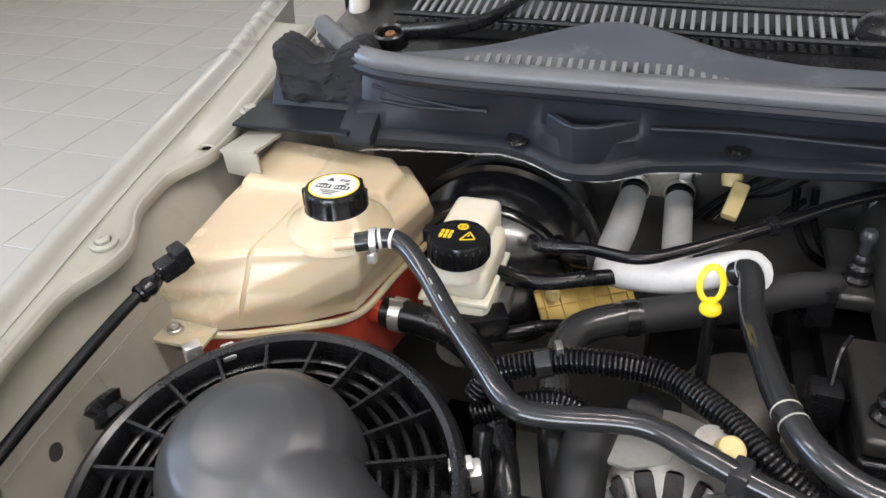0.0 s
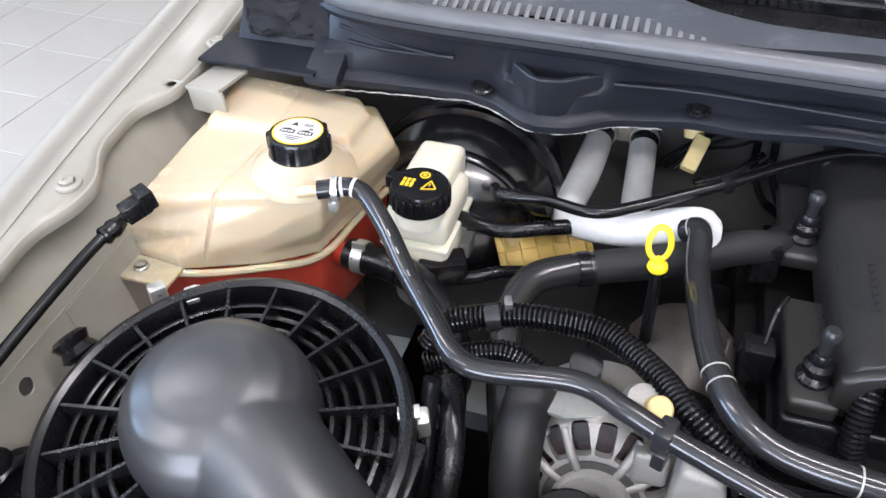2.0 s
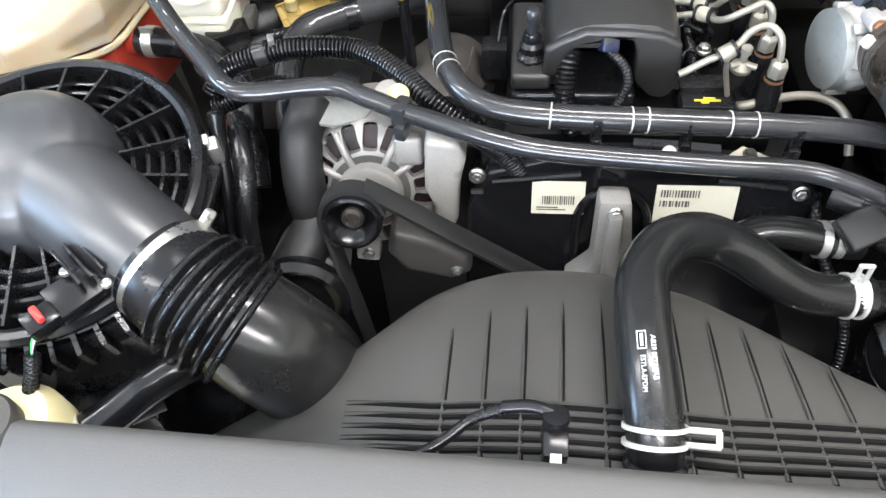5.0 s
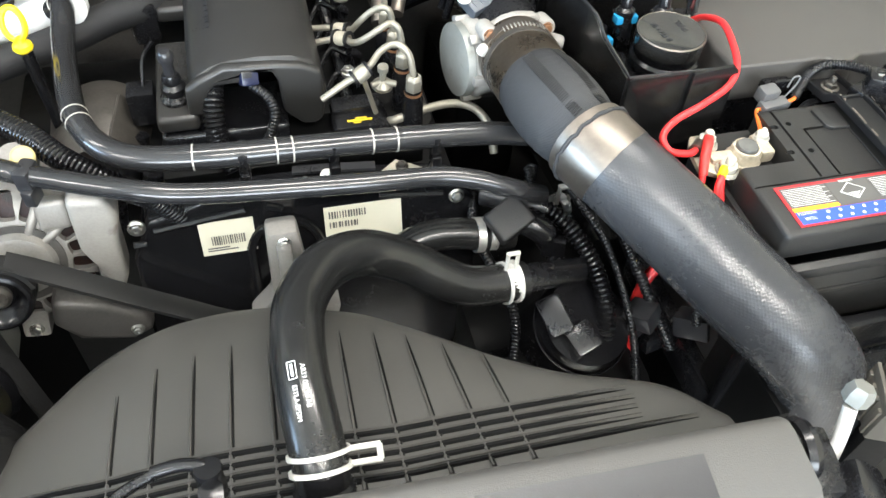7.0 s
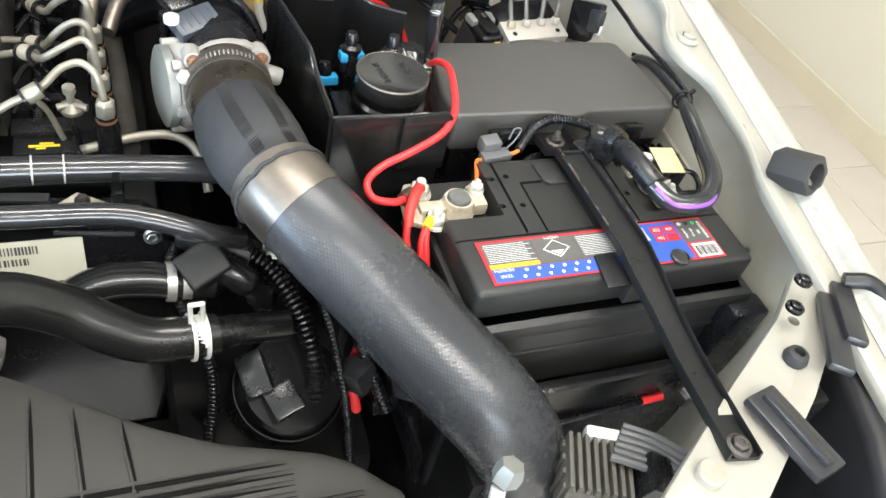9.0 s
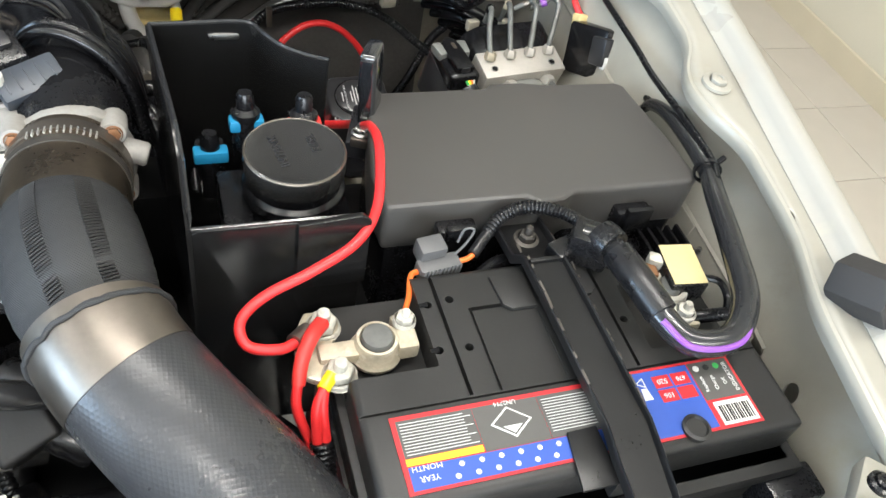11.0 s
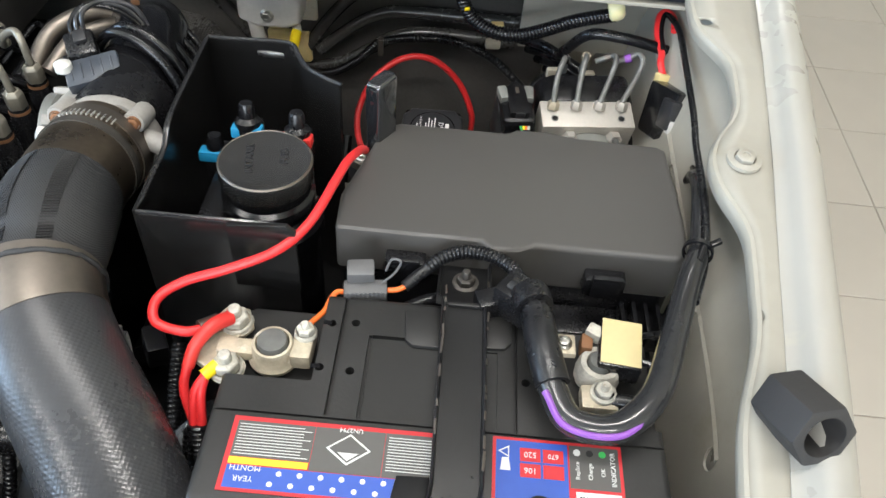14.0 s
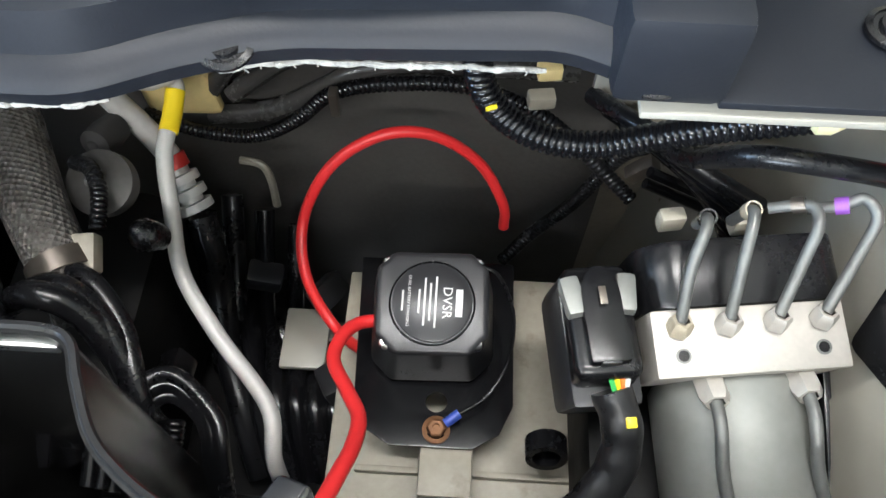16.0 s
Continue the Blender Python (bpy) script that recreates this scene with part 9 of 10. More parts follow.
part("earth_wire", tube([(0.531, 0.630, 0.902), (0.548, 0.642, 0.905), (0.560, 0.665, 0.908), (0.562, 0.695, 0.908), (0.552, 0.722, 0.905), (0.536, 0.728, 0.905)], 0.0012, 8), RUBBER, plt_)
part("bracket", box(0.510, 0.541, 0.585, 0.617, 0.880, 0.892, 0.002), BEIGE_PANEL, plt_, "bare plated bracket")
gp = thing("apron_shelf", (0.58, 0.66, 0.70), "grey-cream painted body shelf below the brake unit", "body panel")
part("shelf", box(0.452, 0.72, 0.56, 0.742, 0.855, 0.861, 0.002), BEIGE_PANEL, gp)
part("front_fold", box(0.452, 0.72, 0.555, 0.561, 0.70, 0.861, 0.002), BEIGE_PANEL, gp)
part("inner_apron", box(0.398, 0.432, 0.690, 0.738, 0.797, 0.803, 0.002), PAINT_IN, gp)
part("seam", box(0.47, 0.62, 0.603, 0.607, 0.861, 0.868, 0.001), BEIGE_PANEL, gp)

# ---- brake control unit ----
ab_ = thing("abs_unit", (0.65, 0.65, 0.86), "aluminium brake control block with a motor and steel pipes", "brake unit")
AB = pose(0.6640, 0.6455, 0.9905, 15, 0, 7.5)
part("valve_block", obox(AB, 0.092, 0.032, 0.040, 0.002), ALU_BLOCK, ab_)
for x in (-0.033, 0.033):
    part("block_hole", moved(lathe([(0.0026, 0.0), (0.0036, 0.0), (0.0036, 0.0006), (0.0026, 0.0006)], n=18), AB @ pose(x, -0.006, 0.0202)), LEAD, ab_)
    part("hole_shadow", moved(lathe([(0.0027, 0.0), (0.0027, 0.0003), (0, 0.0003)], n=18), AB @ pose(x, -0.006, 0.0202)), GLOSS, ab_)
part("motor", moved(lathe([(0.0, 0.0), (0.037, 0.0), (0.0395, 0.004), (0.0400, 0.060), (0.038, 0.064), (0.034, 0.066), (0.0, 0.066)], n=48), AB @ pose(0.002, -0.016, -0.026, 90, 0, 0)), MOTOR, ab_, "grey round pump motor")
part("motor_band", moved(lathe([(0.0402, 0.060), (0.041, 0.061), (0.041, 0.066), (0.0402, 0.067)], n=48), AB @ pose(0.002, -0.016, -0.026, 90, 0, 0)), PLASTIC, ab_)
ecu = part("control_housing", moved(prism([(-0.045, -0.035), (0.046, -0.035), (0.050, -0.02), (0.050, 0.014), (0.044, 0.020), (-0.030, 0.020), (-0.040, 0.014), (-0.046, 0.004)], "y", 0.016, 0.050, 0.004), AB), PLASTIC, ab_, "charcoal plastic control housing")
part("housing_wing", moved(prism([(-0.040, 0.0), (-0.006, 0.0), (-0.006, 0.062), (-0.012, 0.068), (-0.036, 0.068), (-0.042, 0.06)], "z", -0.050, 0.004, 0.004), AB @ pose(-0.044, -0.026, 0.004)), PLASTIC_GREY, ecu)
plug = part("plug", obox(AB @ pose(-0.0680, 0.012, 0.008, -12), 0.032, 0.056, 0.022, 0.006, 3), PLASTIC, ab_, "black locking plug with grey latch corners")
for d in (-1, 1):
    part("plug_corner", obox(AB @ pose(-0.0680 + 0.0125 * d, 0.025, 0.0165, -12, 0, -8 * d), 0.010, 0.020, 0.010, 0.003), ALU_DULL, plug, "pale grey latch corner")
arch_ = [(0.0095 * math.cos(a), 0.012 + 0.016 * math.sin(a)) for a in np.linspace(0, math.pi, 12)]
part("plug_latch", moved(prism(arch_ + [(-0.0095, -0.020), (0.0095, -0.020)], "z", 0.0, 0.012, 0.002, 2), AB @ pose(-0.0680, 0.010, 0.0135, -12)), PLASTIC, plug)
part("latch_slot", obox(AB @ pose(-0.0680, 0.024, 0.0252, -12), 0.0035, 0.009, 0.001, 0.0003), CLAMP_BAND, plug)
part("plug_nose", obox(AB @ pose(-0.0680, 0.002, 0.024, -12), 0.010, 0.022, 0.006, 0.002), PLASTIC_GREY, plug)
for k, mt in enumerate((GREEN_PRINT, YELLOW, ORANGE, WHITE_PRINT)):
    part("wire", tube([AB @ Vector((-0.070 + 0.004 * k, -0.006, 0.020)), AB @ Vector((-0.066 + 0.002 * k, -0.018, 0.016)), AB @ Vector((-0.065, -0.030, 0.010))], 0.0014, 6), mt, plug)
part("loom", sweep(spline([AB @ Vector((-0.066, -0.018, 0.010)), AB @ Vector((-0.062, -0.036, 0.006)), AB @ Vector((-0.066, -0.054, 0.000)), AB @ Vector((-0.080, -0.070, -0.008)), AB @ Vector((-0.102, -0.088, -0.02))], 8), lambda u, i: 0.0098 + 0.0003 * math.sin(i), 14), TAPE, plug)
part("tape_mark", obox(AB @ pose(-0.060, -0.034, 0.0165), 0.005, 0.005, 0.002, 0.0006), YELLOW, plug)
for k, x in enumerate((-0.034, -0.011, 0.012, 0.034)):
    base = AB @ Vector((x, 0.006, 0.020))
    part("pipe_nut", moved(lathe([(0.0060, 0), (0.0060, 0.006), (0.0048, 0.008), (0.0034, 0.008)], n=6), facing(base, (0.08, 0.25, 1))), ALU_BLOCK if k else BRASS, ab_)
    run = (((0.632, 0.662, 1.035), (0.637, 0.676, 1.044), (0.640, 0.686, 1.040), (0.642, 0.695, 1.020)), ((0.655, 0.664, 1.035), (0.659, 0.682, 1.045), (0.660, 0.690, 1.042), (0.659, 0.698, 1.02)),
           ((0.685, 0.672, 1.035), (0.6885, 0.682, 1.044), (0.688, 0.691, 1.045), (0.683, 0.695, 1.041), (0.672, 0.697, 1.034)), ((0.712, 0.678, 1.035), (0.7155, 0.688, 1.045), (0.711, 0.697, 1.046), (0.703, 0.696, 1.041), (0.690, 0.698, 1.034)))[k]
    t_ = part("brake_pipe", tube([base + Vector((0, 0.002, 0.006)), *run], 0.0028, 12), LEAD, ab_)
    part("pipe_collar", lathe([(0.0033, -0.003), (0.0042, -0.003), (0.0042, 0.003), (0.0033, 0.003)], run[-2], Vector(run[-2]) - Vector(run[-1]), 14), (RUBBER, BRASS, CLAMP_BAND, PURPLE)[k], t_)
for x in (-0.018, 0.026):
    base = AB @ Vector((x, -0.0165, 0.006))
    part("pipe_nut", moved(lathe([(0.0075, 0), (0.0075, 0.010), (0.0055, 0.014), (0.0040, 0.014)], n=6), facing(base, (0.1, -1, 0.35))), ALU_BLOCK, ab_)
    part("brake_pipe", tube([base + Vector((0.001, -0.012, 0.004)), base + Vector((0.002, -0.024, 0.004)), base + Vector((0.004, -0.044, -0.006)), base + Vector((0.012, -0.066, -0.024)), base + Vector((0.022, -0.09, -0.06))], 0.0031, 12), LEAD, ab_)
part("mount_bush", lathe([(0.008, -0.006), (0.012, -0.006), (0.012, 0.006), (0.008, 0.006)], (0.582, 0.612, 0.905), (0, -1, 0.3), 22), RUBBER, ab_)
part("mount_stud", hexbolt(0.005, 0.008, 1.4, (0.612, 0.605, 0.925), (0, -0.5, 1), 0.01), RUST, ab_)
part("mount_leg", box(0.60, 0.716, 0.575, 0.68, 0.858, 0.93, 0.01), ENGINE_DARK, ab_)
# Black sheet added as the shade of the deep gap between motor and apron.
part("gap_shade_sheet", prism([(0.545, 0.87), (0.70, 0.87), (0.70, 0.965), (0.66, 0.972), (0.60, 0.955), (0.55, 0.935)], "x", 0.716, 0.720, 0.001), BLACK_METAL, ab_, "added black sheet for the dark gap beside the apron")

# ---- pipes and looms on the firewall ----
sv = thing("air_conditioning_pipes", (0.32, 0.80, 0.88), "silver air conditioning pipes with a block and yellow band", "refrigerant pipe")
part("block", prism([(0.280, 0.984), (0.300, 0.976), (0.335, 0.976), (0.352, 0.984), (0.354, 1.012), (0.345, 1.018), (0.290, 1.018), (0.280, 1.010)], "y", 0.796, 0.832, 0.006, 3), PIPE_ALU, sv)
part("seal_plate", box(0.274, 0.364, 0.832, 0.840, 0.968, 1.034, 0.006, 2), RESERVOIR, sv, "white seal plate")
part("port_grommet", obox(pose(0.316, 0.814, 1.020), 0.048, 0.020, 0.012, 0.006, 3), RUBBER, sv)
part("block_bolt", hexbolt(0.006, 0.006, 1.3, (0.314, 0.796, 0.992), (0, -1, 0)), STEEL, sv)
part("thin_pipe", tube([(0.338, 0.806, 0.995), (0.340, 0.812, 0.982), (0.344, 0.807, 0.965), (0.341, 0.771, 0.953), (0.347, 0.738, 0.931), (0.354, 0.708, 0.910), (0.382, 0.671, 0.900), (0.416, 0.634, 0.885), (0.421, 0.606, 0.865), (0.421, 0.598, 0.80)], 0.0053, 14), PIPE_ALU, sv)
part("yellow_band", tube([(0.3435, 0.8075, 0.967), (0.3430, 0.795, 0.961), (0.3420, 0.782, 0.957)], 0.0061, 14), YELLOW, sv, "yellow marker band")
part("thick_pipe", tube([(0.295, 0.806, 0.985), (0.299, 0.808, 0.955), (0.311, 0.806, 0.930), (0.323, 0.800, 0.908), (0.331, 0.788, 0.894), (0.339, 0.777, 0.880)], 0.0082, 16), PIPE_ALU, sv)
part("red_band", tube([(0.3235, 0.7995, 0.9075), (0.3275, 0.794, 0.9005)], 0.0104, 16), REDP, sv)
for k in range(3):
    part("crimp", lathe([(0.009, -0.0035), (0.0128, -0.003), (0.0128, 0.003), (0.009, 0.0035)], Vector((0.3305, 0.789, 0.895)) + Vector((0.0044, -0.0060, -0.0076)) * k, (0.42, -0.57, -0.70), 24), PIPE_ALU, sv)
part("rubber_hose", tube([(0.342, 0.773, 0.875), (0.350, 0.745, 0.84), (0.352, 0.70, 0.77)], 0.0115, 14), RUBBER, sv)
part("service_cap", lathe([(0, -0.012), (0.010, -0.012), (0.011, 0.0), (0.010, 0.012), (0.004, 0.014), (0, 0.010)], (0.297, 0.786, 0.945), (-0.2, -1, 0.4), 24), RUBBER_MATT, sv)
part("service_stem", tube([(0.299, 0.797, 0.942), (0.304, 0.80, 0.935)], 0.005, 10), PIPE_ALU, sv)
part("drain_pipe", tube([(0.365, 0.815, 0.885), (0.380, 0.812, 0.885), (0.386, 0.808, 0.875), (0.388, 0.80, 0.85)], 0.003, 8), INJ_PIPE, sv)
gm = thing("firewall_grommet", (0.325, 0.84, 0.93), "cream foam grommet round the pipes", "grommet")
gb = box(0.300, 0.352, 0.836, 0.850, 0.905, 0.948, 0.008, 3)
for v in gb.verts:
    v.co += Vector((noise.noise(v.co * 70), noise.noise(v.co * 60 + Vector((5, 5, 5))), noise.noise(v.co * 50))) * 0.004
part("foam", gb, TAN_LIGHT, gm)
fl = thing("firewall_loom", (0.44, 0.81, 0.95), "black ribbed loom clipped across the firewall", "wiring conduit")
part("conduit", conduit([(0.300, 0.832, 0.912), (0.340, 0.824, 0.905), (0.380, 0.820, 0.908), (0.412, 0.820, 0.928), (0.440, 0.823, 0.954), (0.480, 0.826, 0.962), (0.530, 0.826, 0.962), (0.575, 0.818, 0.948), (0.612, 0.80, 0.925), (0.64, 0.78, 0.91)], 0.0052, 0.0036, 0.16), RUBBER, fl)
part("grey_clip", obox(pose(0.441, 0.817, 0.952, 0, 0, 0), 0.006, 0.008, 0.022, 0.001), CLAMP_BAND, fl)
hl = thing("main_harness", (0.59, 0.73, 1.04), "thick black taped harness with white strands below the cowl", "wiring harness")
part("harness", conduit([(0.530, 0.745, 1.085), (0.533, 0.738, 1.066), (0.545, 0.733, 1.048), (0.567, 0.728, 1.038), (0.593, 0.727, 1.037), (0.617, 0.727, 1.045), (0.648, 0.722, 1.062), (0.685, 0.720, 1.074)], 0.0074, 0.0036, 0.12), GLOSS, hl)
part("yellow_mark", obox(pose(0.5385, 0.7265, 1.0615, 30, 0, 20), 0.005, 0.002, 0.004, 0.0005), YELLOW, hl)
part("end_boot", lathe([(0.010, -0.008), (0.013, -0.006), (0.014, 0.0), (0.012, 0.006), (0.009, 0.008)], (0.684, 0.722, 1.081), (1, 0, 0.3), 20), CREAM_BOTTLE, hl, "pale yellow rubber grommet")
part("smooth_branch", tube([(0.640, 0.760, 0.995), (0.645, 0.735, 1.020), (0.662, 0.712, 1.054), (0.694, 0.706, 1.057), (0.720, 0.705, 1.053), (0.752, 0.703, 1.046)], 0.0056, 18), RUBBER, hl)
part("ribbed_branch", conduit([(0.650, 0.790, 0.960), (0.629, 0.800, 0.932), (0.607, 0.800, 0.875), (0.581, 0.800, 0.828), (0.56, 0.79, 0.80)], 0.0052, 0.0036, 0.14), RUBBER, hl)
part("grey_clip", obox(pose(0.640, 0.785, 0.940, 0, 40, 0), 0.010, 0.010, 0.022, 0.002), CLAMP_BAND, hl)
for d in (0.0, 0.012):
    part("bracket_rail", tube([(0.640, 0.772, 0.955 - d), (0.700, 0.768, 0.925 - d), (0.745, 0.762, 0.900 - d)], 0.0035, 8), GLOSS, hl)
for k in range(6):
    z = 0.99 - 0.012 * k
    part("dark_branch", tube([(0.60 + 0.012 * k, 0.800, z), (0.625 + 0.010 * k, 0.765, z + 0.015), (0.655 + 0.006 * k, 0.742, z + 0.01), (0.690, 0.730, z - 0.005)], 0.0056 - 0.0004 * k, 10), GLOSS if k % 2 else RUBBER, hl)
part("clip_block", obox(pose(0.575, 0.815, 0.993, 0, 0, 8), 0.015, 0.010, 0.010, 0.002), TAN_LIGHT, hl, "cream plastic clip")
part("clip_block", obox(pose(0.572, 0.808, 0.975, 0, 0, 8), 0.017, 0.010, 0.010, 0.002), BEIGE_PANEL, hl, "cream plastic clip")
for x in (0.632, 0.668):
    part("cream_clip", obox(pose(x, 0.702, 1.012, 0, 0, 10), 0.013, 0.008, 0.012, 0.002), BEIGE_PANEL, hl, "cream plastic clip")
mr = thing("apron_circuit_breaker", (0.735, 0.64, 0.98), "black breaker module with red leads on the apron", "circuit breaker")
mm = pose(0.741, 0.636, 1.022, -20, 12, 12)
part("body", obox(mm, 0.030, 0.055, 0.052, 0.006), PLASTIC, mr)
part("face", obox(mm @ pose(-0.014, -0.022, 0.004), 0.012, 0.020, 0.028, 0.003), PLASTIC_GREY, mr)
part("button", obox(mm @ pose(-0.012, -0.030, -0.006), 0.010, 0.006, 0.012, 0.001), WHITE_PRINT, mr)
part("terminal", obox(mm @ pose(-0.004, 0.024, 0.026), 0.014, 0.012, 0.012, 0.002), TAN_LIGHT, mr, "corroded cream terminal")
part("terminal", obox(mm @ pose(-0.006, -0.030, -0.026), 0.016, 0.014, 0.012, 0.003), TAN_LIGHT, mr, "corroded cream terminal")
part("red_lead", tube([mm @ Vector((-0.004, 0.026, 0.030)), mm @ Vector((-0.006, 0.034, 0.040)), (0.733, 0.694, 1.052), (0.730, 0.716, 1.058), (0.732, 0.736, 1.066), (0.739, 0.742, 1.070), (0.745, 0.730, 1.070), (0.744, 0.712, 1.066)], 0.0034, 12), REDCABLE, mr)
part("red_lead", tube([mm @ Vector((-0.006, -0.034, -0.028)), mm @ Vector((-0.002, -0.044, -0.036)), (0.738, 0.580, 0.985), (0.742, 0.565, 0.97)], 0.0036, 12), REDCABLE, mr)
part("black_lead", tube([(0.734, 0.694, 1.054), (0.733, 0.718, 1.060), (0.736, 0.736, 1.067), (0.741, 0.734, 1.070), (0.746, 0.700, 1.072), (0.744, 0.640, 1.070), (0.741, 0.575, 1.068), (0.736, 0.530, 1.068), (0.730, 0.470, 1.073), (0.720, 0.410, 1.079), (0.711, 0.385, 1.080)], 0.0030, 10), RUBBER, mr)

# ---- front right: support, headlamp back, regulator ----
sp_ = thing("radiator_support_panel", (0.58, 0.05, 0.98), "cream painted front support panel with bolts and holes", "body panel")
sup = part("panel", prism([(0.448, 0.002), (0.466, 0.014), (0.558, 0.074), (0.640, 0.124), (0.672, 0.150), (0.690, 0.166), (0.706, 0.150), (0.697, 0.112), (0.622, 0.051), (0.532, -0.010), (0.495, -0.038)], "z", 1.050, 1.066, 0.003, 2), PAINT_IN, sp_)
cut(sup, [lathe([(0, 1.0), (r, 1.0), (r, 1.1), (0, 1.1)], (x, y, 0), n=20) for x, y, r in ((0.652, 0.118, 0.005), (0.585, 0.048, 0.004))])
part("upright", box(0.60, 0.645, 0.050, 0.085, 0.45, 1.055, 0.004), ENGINE_DARK, sp_)
part("strap_bolt", hexbolt(0.006, 0.005, 1.5, (0.526, 0.026, 1.0745)), DARK_CAST, sp_)
part("bracket", obox(pose(0.574, 0.026, 1.074, 0, 0, 12), 0.030, 0.070, 0.008, 0.003), PLASTIC_GREY, sp_)
part("bracket_rib", obox(pose(0.574, 0.026, 1.079, 0, 0, 12), 0.008, 0.060, 0.006, 0.002), PLASTIC_GREY, sp_)
for x, y in ((0.625, 0.084),):
    part("rubber_buffer", lathe([(0.0, 1.066), (0.009, 1.066), (0.010, 1.069), (0.008, 1.075), (0.0045, 1.0765), (0.004, 1.071), (0, 1.071)], (x, y, 0), n=28), RUBBER_MATT, sp_, "dark rubber buffer")
for x, y in ((0.497, 0.014), (0.460, -0.012)):
    part("washer_bolt", lathe([(0.0, 1.066), (0.0095, 1.066), (0.0100, 1.072), (0.0088, 1.0738), (0, 1.0742)], (x, y, 0), n=26), BEIGE_PANEL, sp_, "round beige plastic cap")
hl_ = thing("headlamp_housing", (0.70, 0.06, 0.90), "dark grey headlamp housing with black brackets", "headlamp")
part("housing", prism([(0.70, 0.125), (0.765, 0.12), (0.78, 0.02), (0.72, -0.06), (0.60, -0.08), (0.66, 0.02)], "z", 0.90, 1.052, 0.012, 3), PLASTIC_GREY, hl_)
part("bracket", obox(pose(0.668, 0.095, 1.078, 0, 8, 52), 0.095, 0.020, 0.008, 0.003), PLASTIC_GREY, hl_)
part("bracket", obox(pose(0.692, 0.108, 1.080, 0, 8, 56), 0.075, 0.018, 0.008, 0.003), PLASTIC_GREY, hl_)
part("seal_cord", tube([(0.715, 0.14, 1.08), (0.735, 0.125, 1.085), (0.742, 0.08, 1.07), (0.725, 0.02, 1.06), (0.70, -0.03, 1.055)], 0.007, 10), RUBBER, hl_)
for x, y in ((0.640, 0.118), (0.668, 0.142)):
    part("screw", hexbolt(0.005, 0.004, 1.5, (x, y, 1.086)), PLASTIC, hl_)
rg = thing("finned_control_module", (0.47, 0.066, 0.93), "grey-brown finned control module with a black plug", "control module")
rm = pose(0.479, 0.073, 0.958, 0, 0, -24)
part("housing", obox(rm, 0.052, 0.050, 0.036, 0.003), REGULATOR, rg)
for k in range(8):
    part("fin", obox(rm @ pose(-0.0235 + 0.0067 * k, 0, 0.021), 0.0034, 0.048, 0.010, 0.0008), REGULATOR, rg)
part("leg", obox(rm @ pose(0, 0, -0.13), 0.03, 0.03, 0.24, 0.002), ENGINE_DARK, rg)
part("top_clip", obox(rm @ pose(0.006, 0.0275, 0.020), 0.034, 0.012, 0.014, 0.004), CLAMP_WHITE, rg, "pale plastic clip")
part("plug", obox(rm @ pose(0.040, -0.006, 0.022, 0, 20), 0.022, 0.034, 0.032, 0.003), PLASTIC, rg)
for k in range(6):
    off = Vector((0.0046, 0.0044, 0)) * (k - 2.5)
    part("ribbon_wire", tube([Vector((0.498, 0.086, 0.988)) + off, Vector((0.524, 0.066, 0.990)) + off, Vector((0.548, 0.042, 0.982)) + off, Vector((0.566, 0.020, 0.955)) + off], 0.0033, 8), FUSEGREY, rg)
for k in range(4):
    part("side_fin", obox(rm @ pose(-0.0265, -0.018 + 0.012 * k, 0), 0.003, 0.005, 0.034, 0.0008), REGULATOR, rg)
wp = thing("white_pipe_fitting", (0.358, 0.04, 1.0), "white plastic pipe with a hexagonal grey fitting", "pipe fitting")
part("fitting", lathe([(0.0, 0.0), (0.0095, 0.0), (0.010, 0.008), (0.008, 0.014), (0, 0.014)], (0.362, 0.045, 1.062), (0.3, 0.2, 1), 6), ALU_DULL, wp)
part("pipe", tube([(0.357, 0.041, 1.062), (0.350, 0.028, 1.040), (0.344, 0.018, 1.015)], 0.0050, 14), PIPE_ALU, wp)
fc = thing("front_grille_cover", (0.15, -0.09, 0.90), "black plastic panel in front of the radiator", "cover panel")
part("panel", prism([(-0.60, -0.125), (0.30, -0.125), (0.325, -0.035), (0.45, -0.018), (0.60, -0.09), (0.55, -0.25), (-0.60, -0.25)], "z", 1.012, 1.028, 0.004), PLASTIC_GREY, fc)
part("pipe", tube([(0.20, -0.05, 1.030), (0.29, -0.03, 1.034), (0.315, -0.01, 1.035)], 0.008, 12), PLASTIC, fc)
lowr = thing("battery_tray", (0.54, 0.25, 0.60), "black battery tray and dark apron below the battery", "battery tray")
part("tray", box(0.39, 0.70, 0.17, 0.37, 0.80, 0.845, 0.006), PLASTIC, lowr)
part("front_wall", box(0.39, 0.66, 0.158, 0.172, 0.82, 0.95, 0.004), PLASTIC, lowr)
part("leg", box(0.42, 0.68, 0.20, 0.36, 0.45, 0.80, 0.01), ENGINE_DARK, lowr)
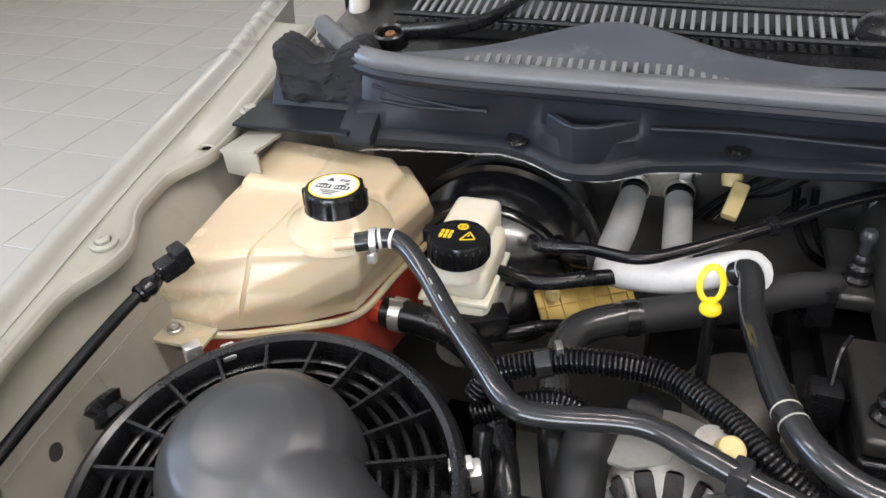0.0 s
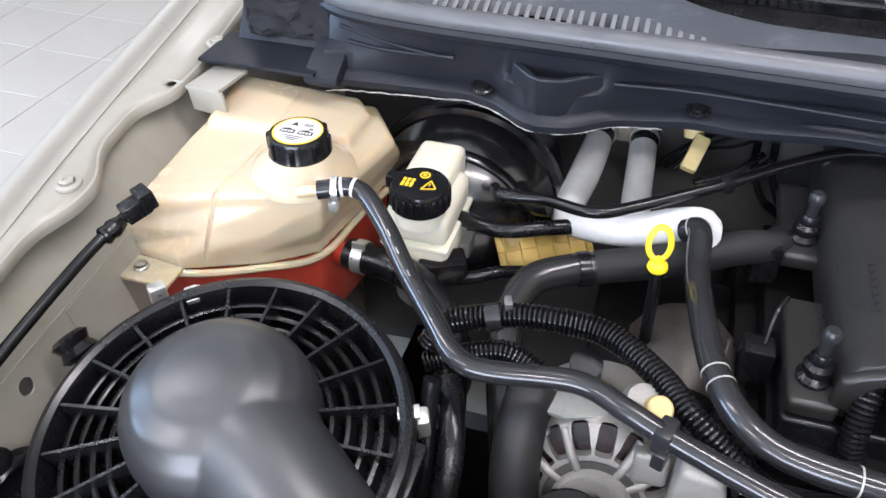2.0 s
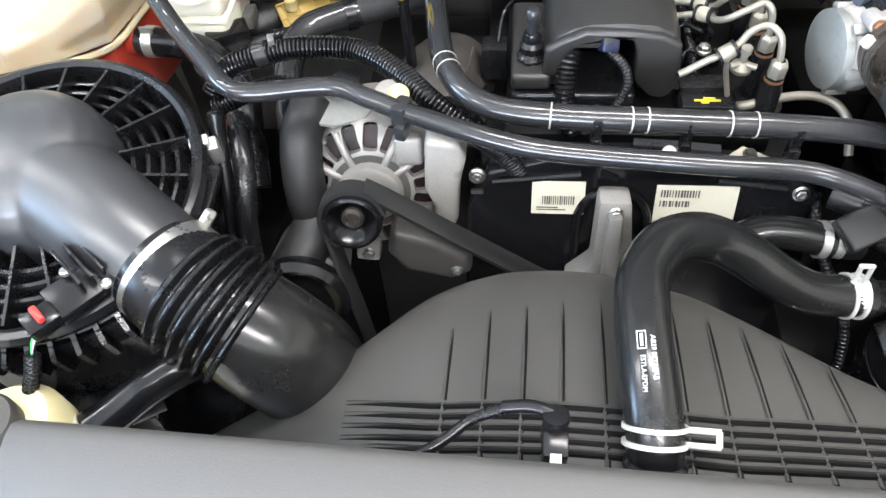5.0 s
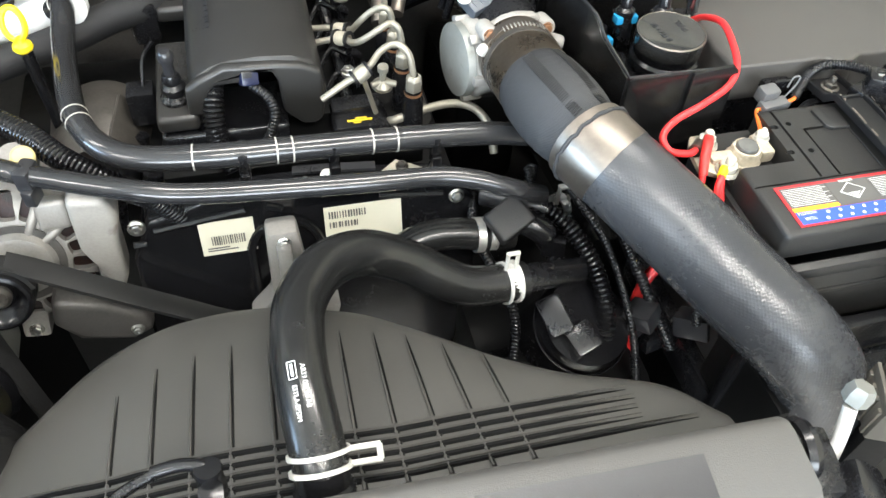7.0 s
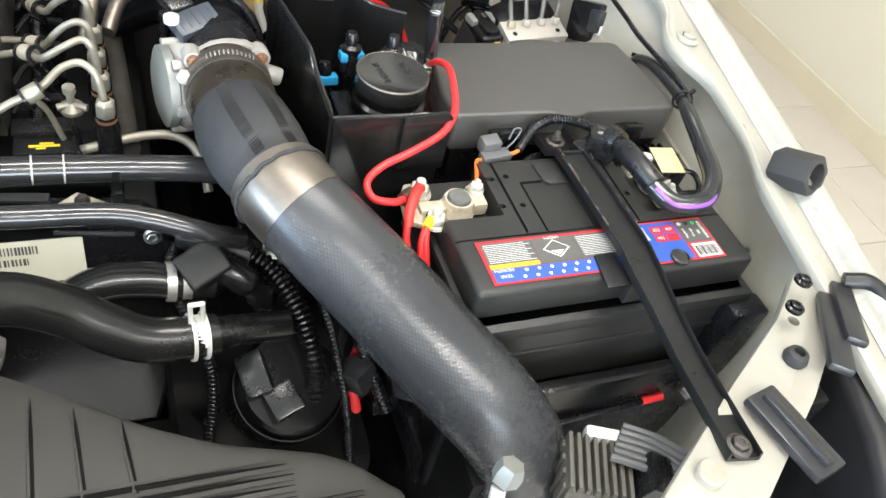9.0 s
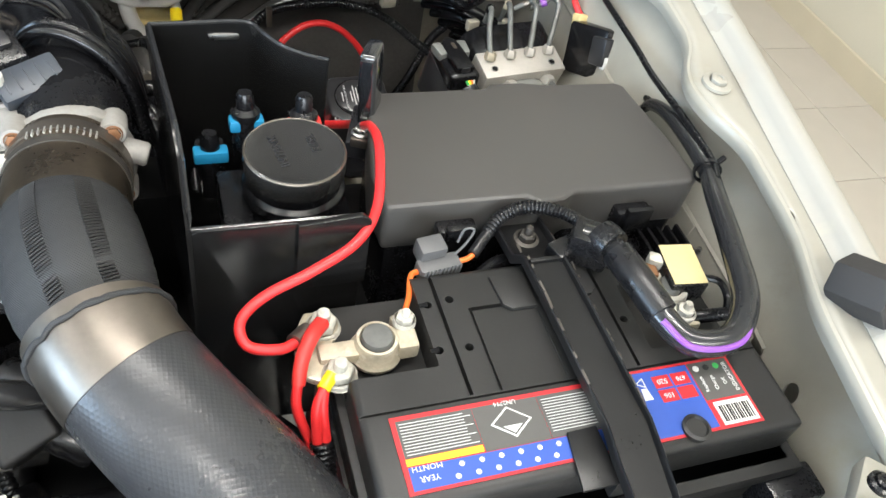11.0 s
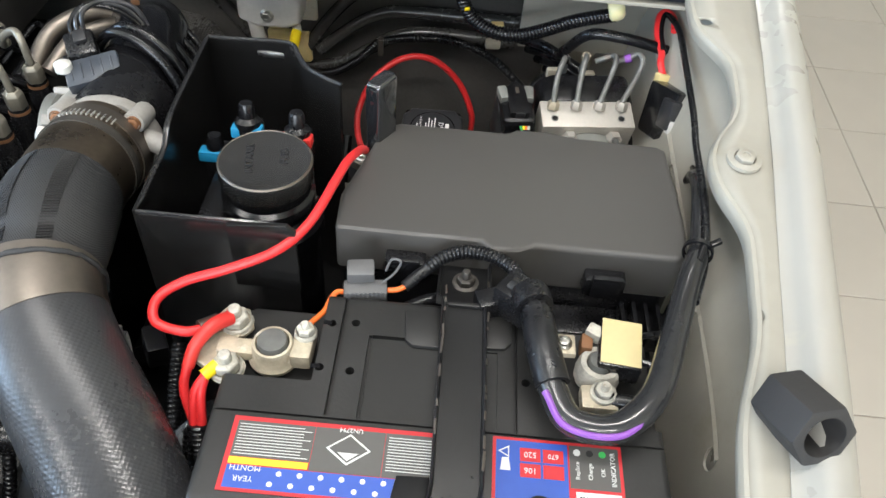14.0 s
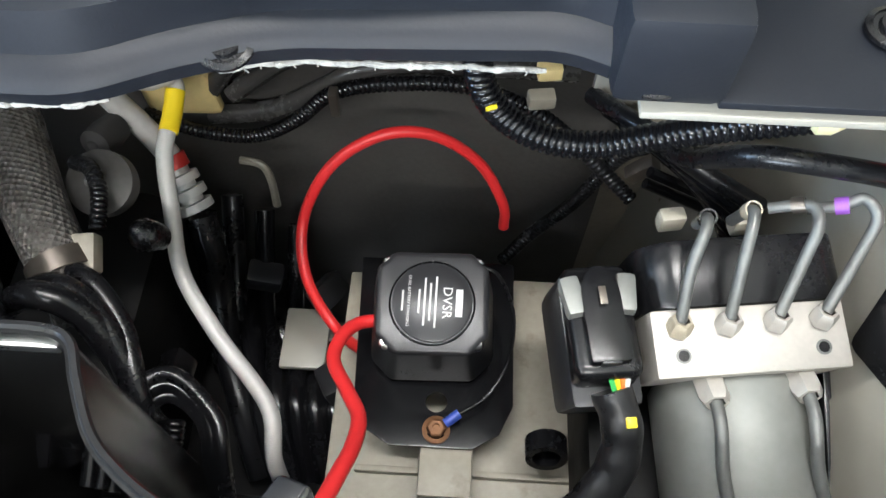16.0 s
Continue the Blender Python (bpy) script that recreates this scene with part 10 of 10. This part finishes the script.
# Solid near-black block added to close off the depth under the fuse box.
part("fill_under_fuse_box", box(0.45, 0.72, 0.37, 0.56, 0.45, 0.94, 0.01), ENGINE_DARK, lowr)
part("side_support", box(0.66, 0.70, 0.165, 0.19, 0.86, 1.01, 0.004), PLASTIC, lowr)
part("red_wire", tube([(0.44, 0.152, 0.90), (0.52, 0.153, 0.905), (0.60, 0.154, 0.91)], 0.0035, 8), RUBBER, lowr)
part("red_tip", tube([(0.596, 0.154, 0.91), (0.618, 0.154, 0.912)], 0.0042, 8), REDCABLE, lowr)
for k in range(2):
    part("connector", obox(pose(0.644 + 0.004 * k, 0.146 + 0.018 * k, 0.918, 0, 0, 10), 0.030, 0.012, 0.014, 0.002), PLASTIC_GREY, lowr)
    part("connector_band", obox(pose(0.636 + 0.004 * k, 0.1445 + 0.018 * k, 0.918, 0, 0, 10), 0.004, 0.0135, 0.0155, 0.001), FUSEGREY, lowr)
lp = thing("lower_crossmember", (0.45, 0.05, 0.70), "black painted lower front crossmember in shade", "body panel")
part("panel", box(0.33, 0.60, -0.10, 0.14, 0.66, 0.67, 0.003), ENGINE_DARK, lp)
part("upright", box(0.395, 0.405, 0.10, 0.20, 0.70, 0.93, 0.002), ENGINE_DARK, lp)
hexr = prism([(0.0200 * math.cos(a), 0.0200 * math.sin(a)) for a in np.linspace(0, 2 * math.pi, 7)[:-1]], "y", -0.020, 0.020, 0.002)
hexr = moved(hexr, pose(0.742, 0.256, 1.098, -24, 0, 15))
hr = solo("fender_rest_block", hexr, RUBBER_MATT, "black hexagonal rubber hood rest on the fender", "hood rest", "hood rests")
cut(hr, [moved(lathe([(0, -0.05), (0.0125, -0.05), (0.0125, 0.012), (0, 0.012)], way=(0, 1, 0), n=18), pose(0.742, 0.256, 1.098, -24, 0, 15))])
gs = thing("cowl_side_gusset", (0.67, 0.74, 1.08), "cream painted metal gusset under the cowl end", "body panel")
part("flange", box(0.596, 0.755, 0.6935, 0.80, 1.0985, 1.1025, 0.001), PAINT_IN, gs)
part("web", box(0.60, 0.75, 0.80, 0.806, 0.98, 1.10, 0.001), PAINT_IN, gs)
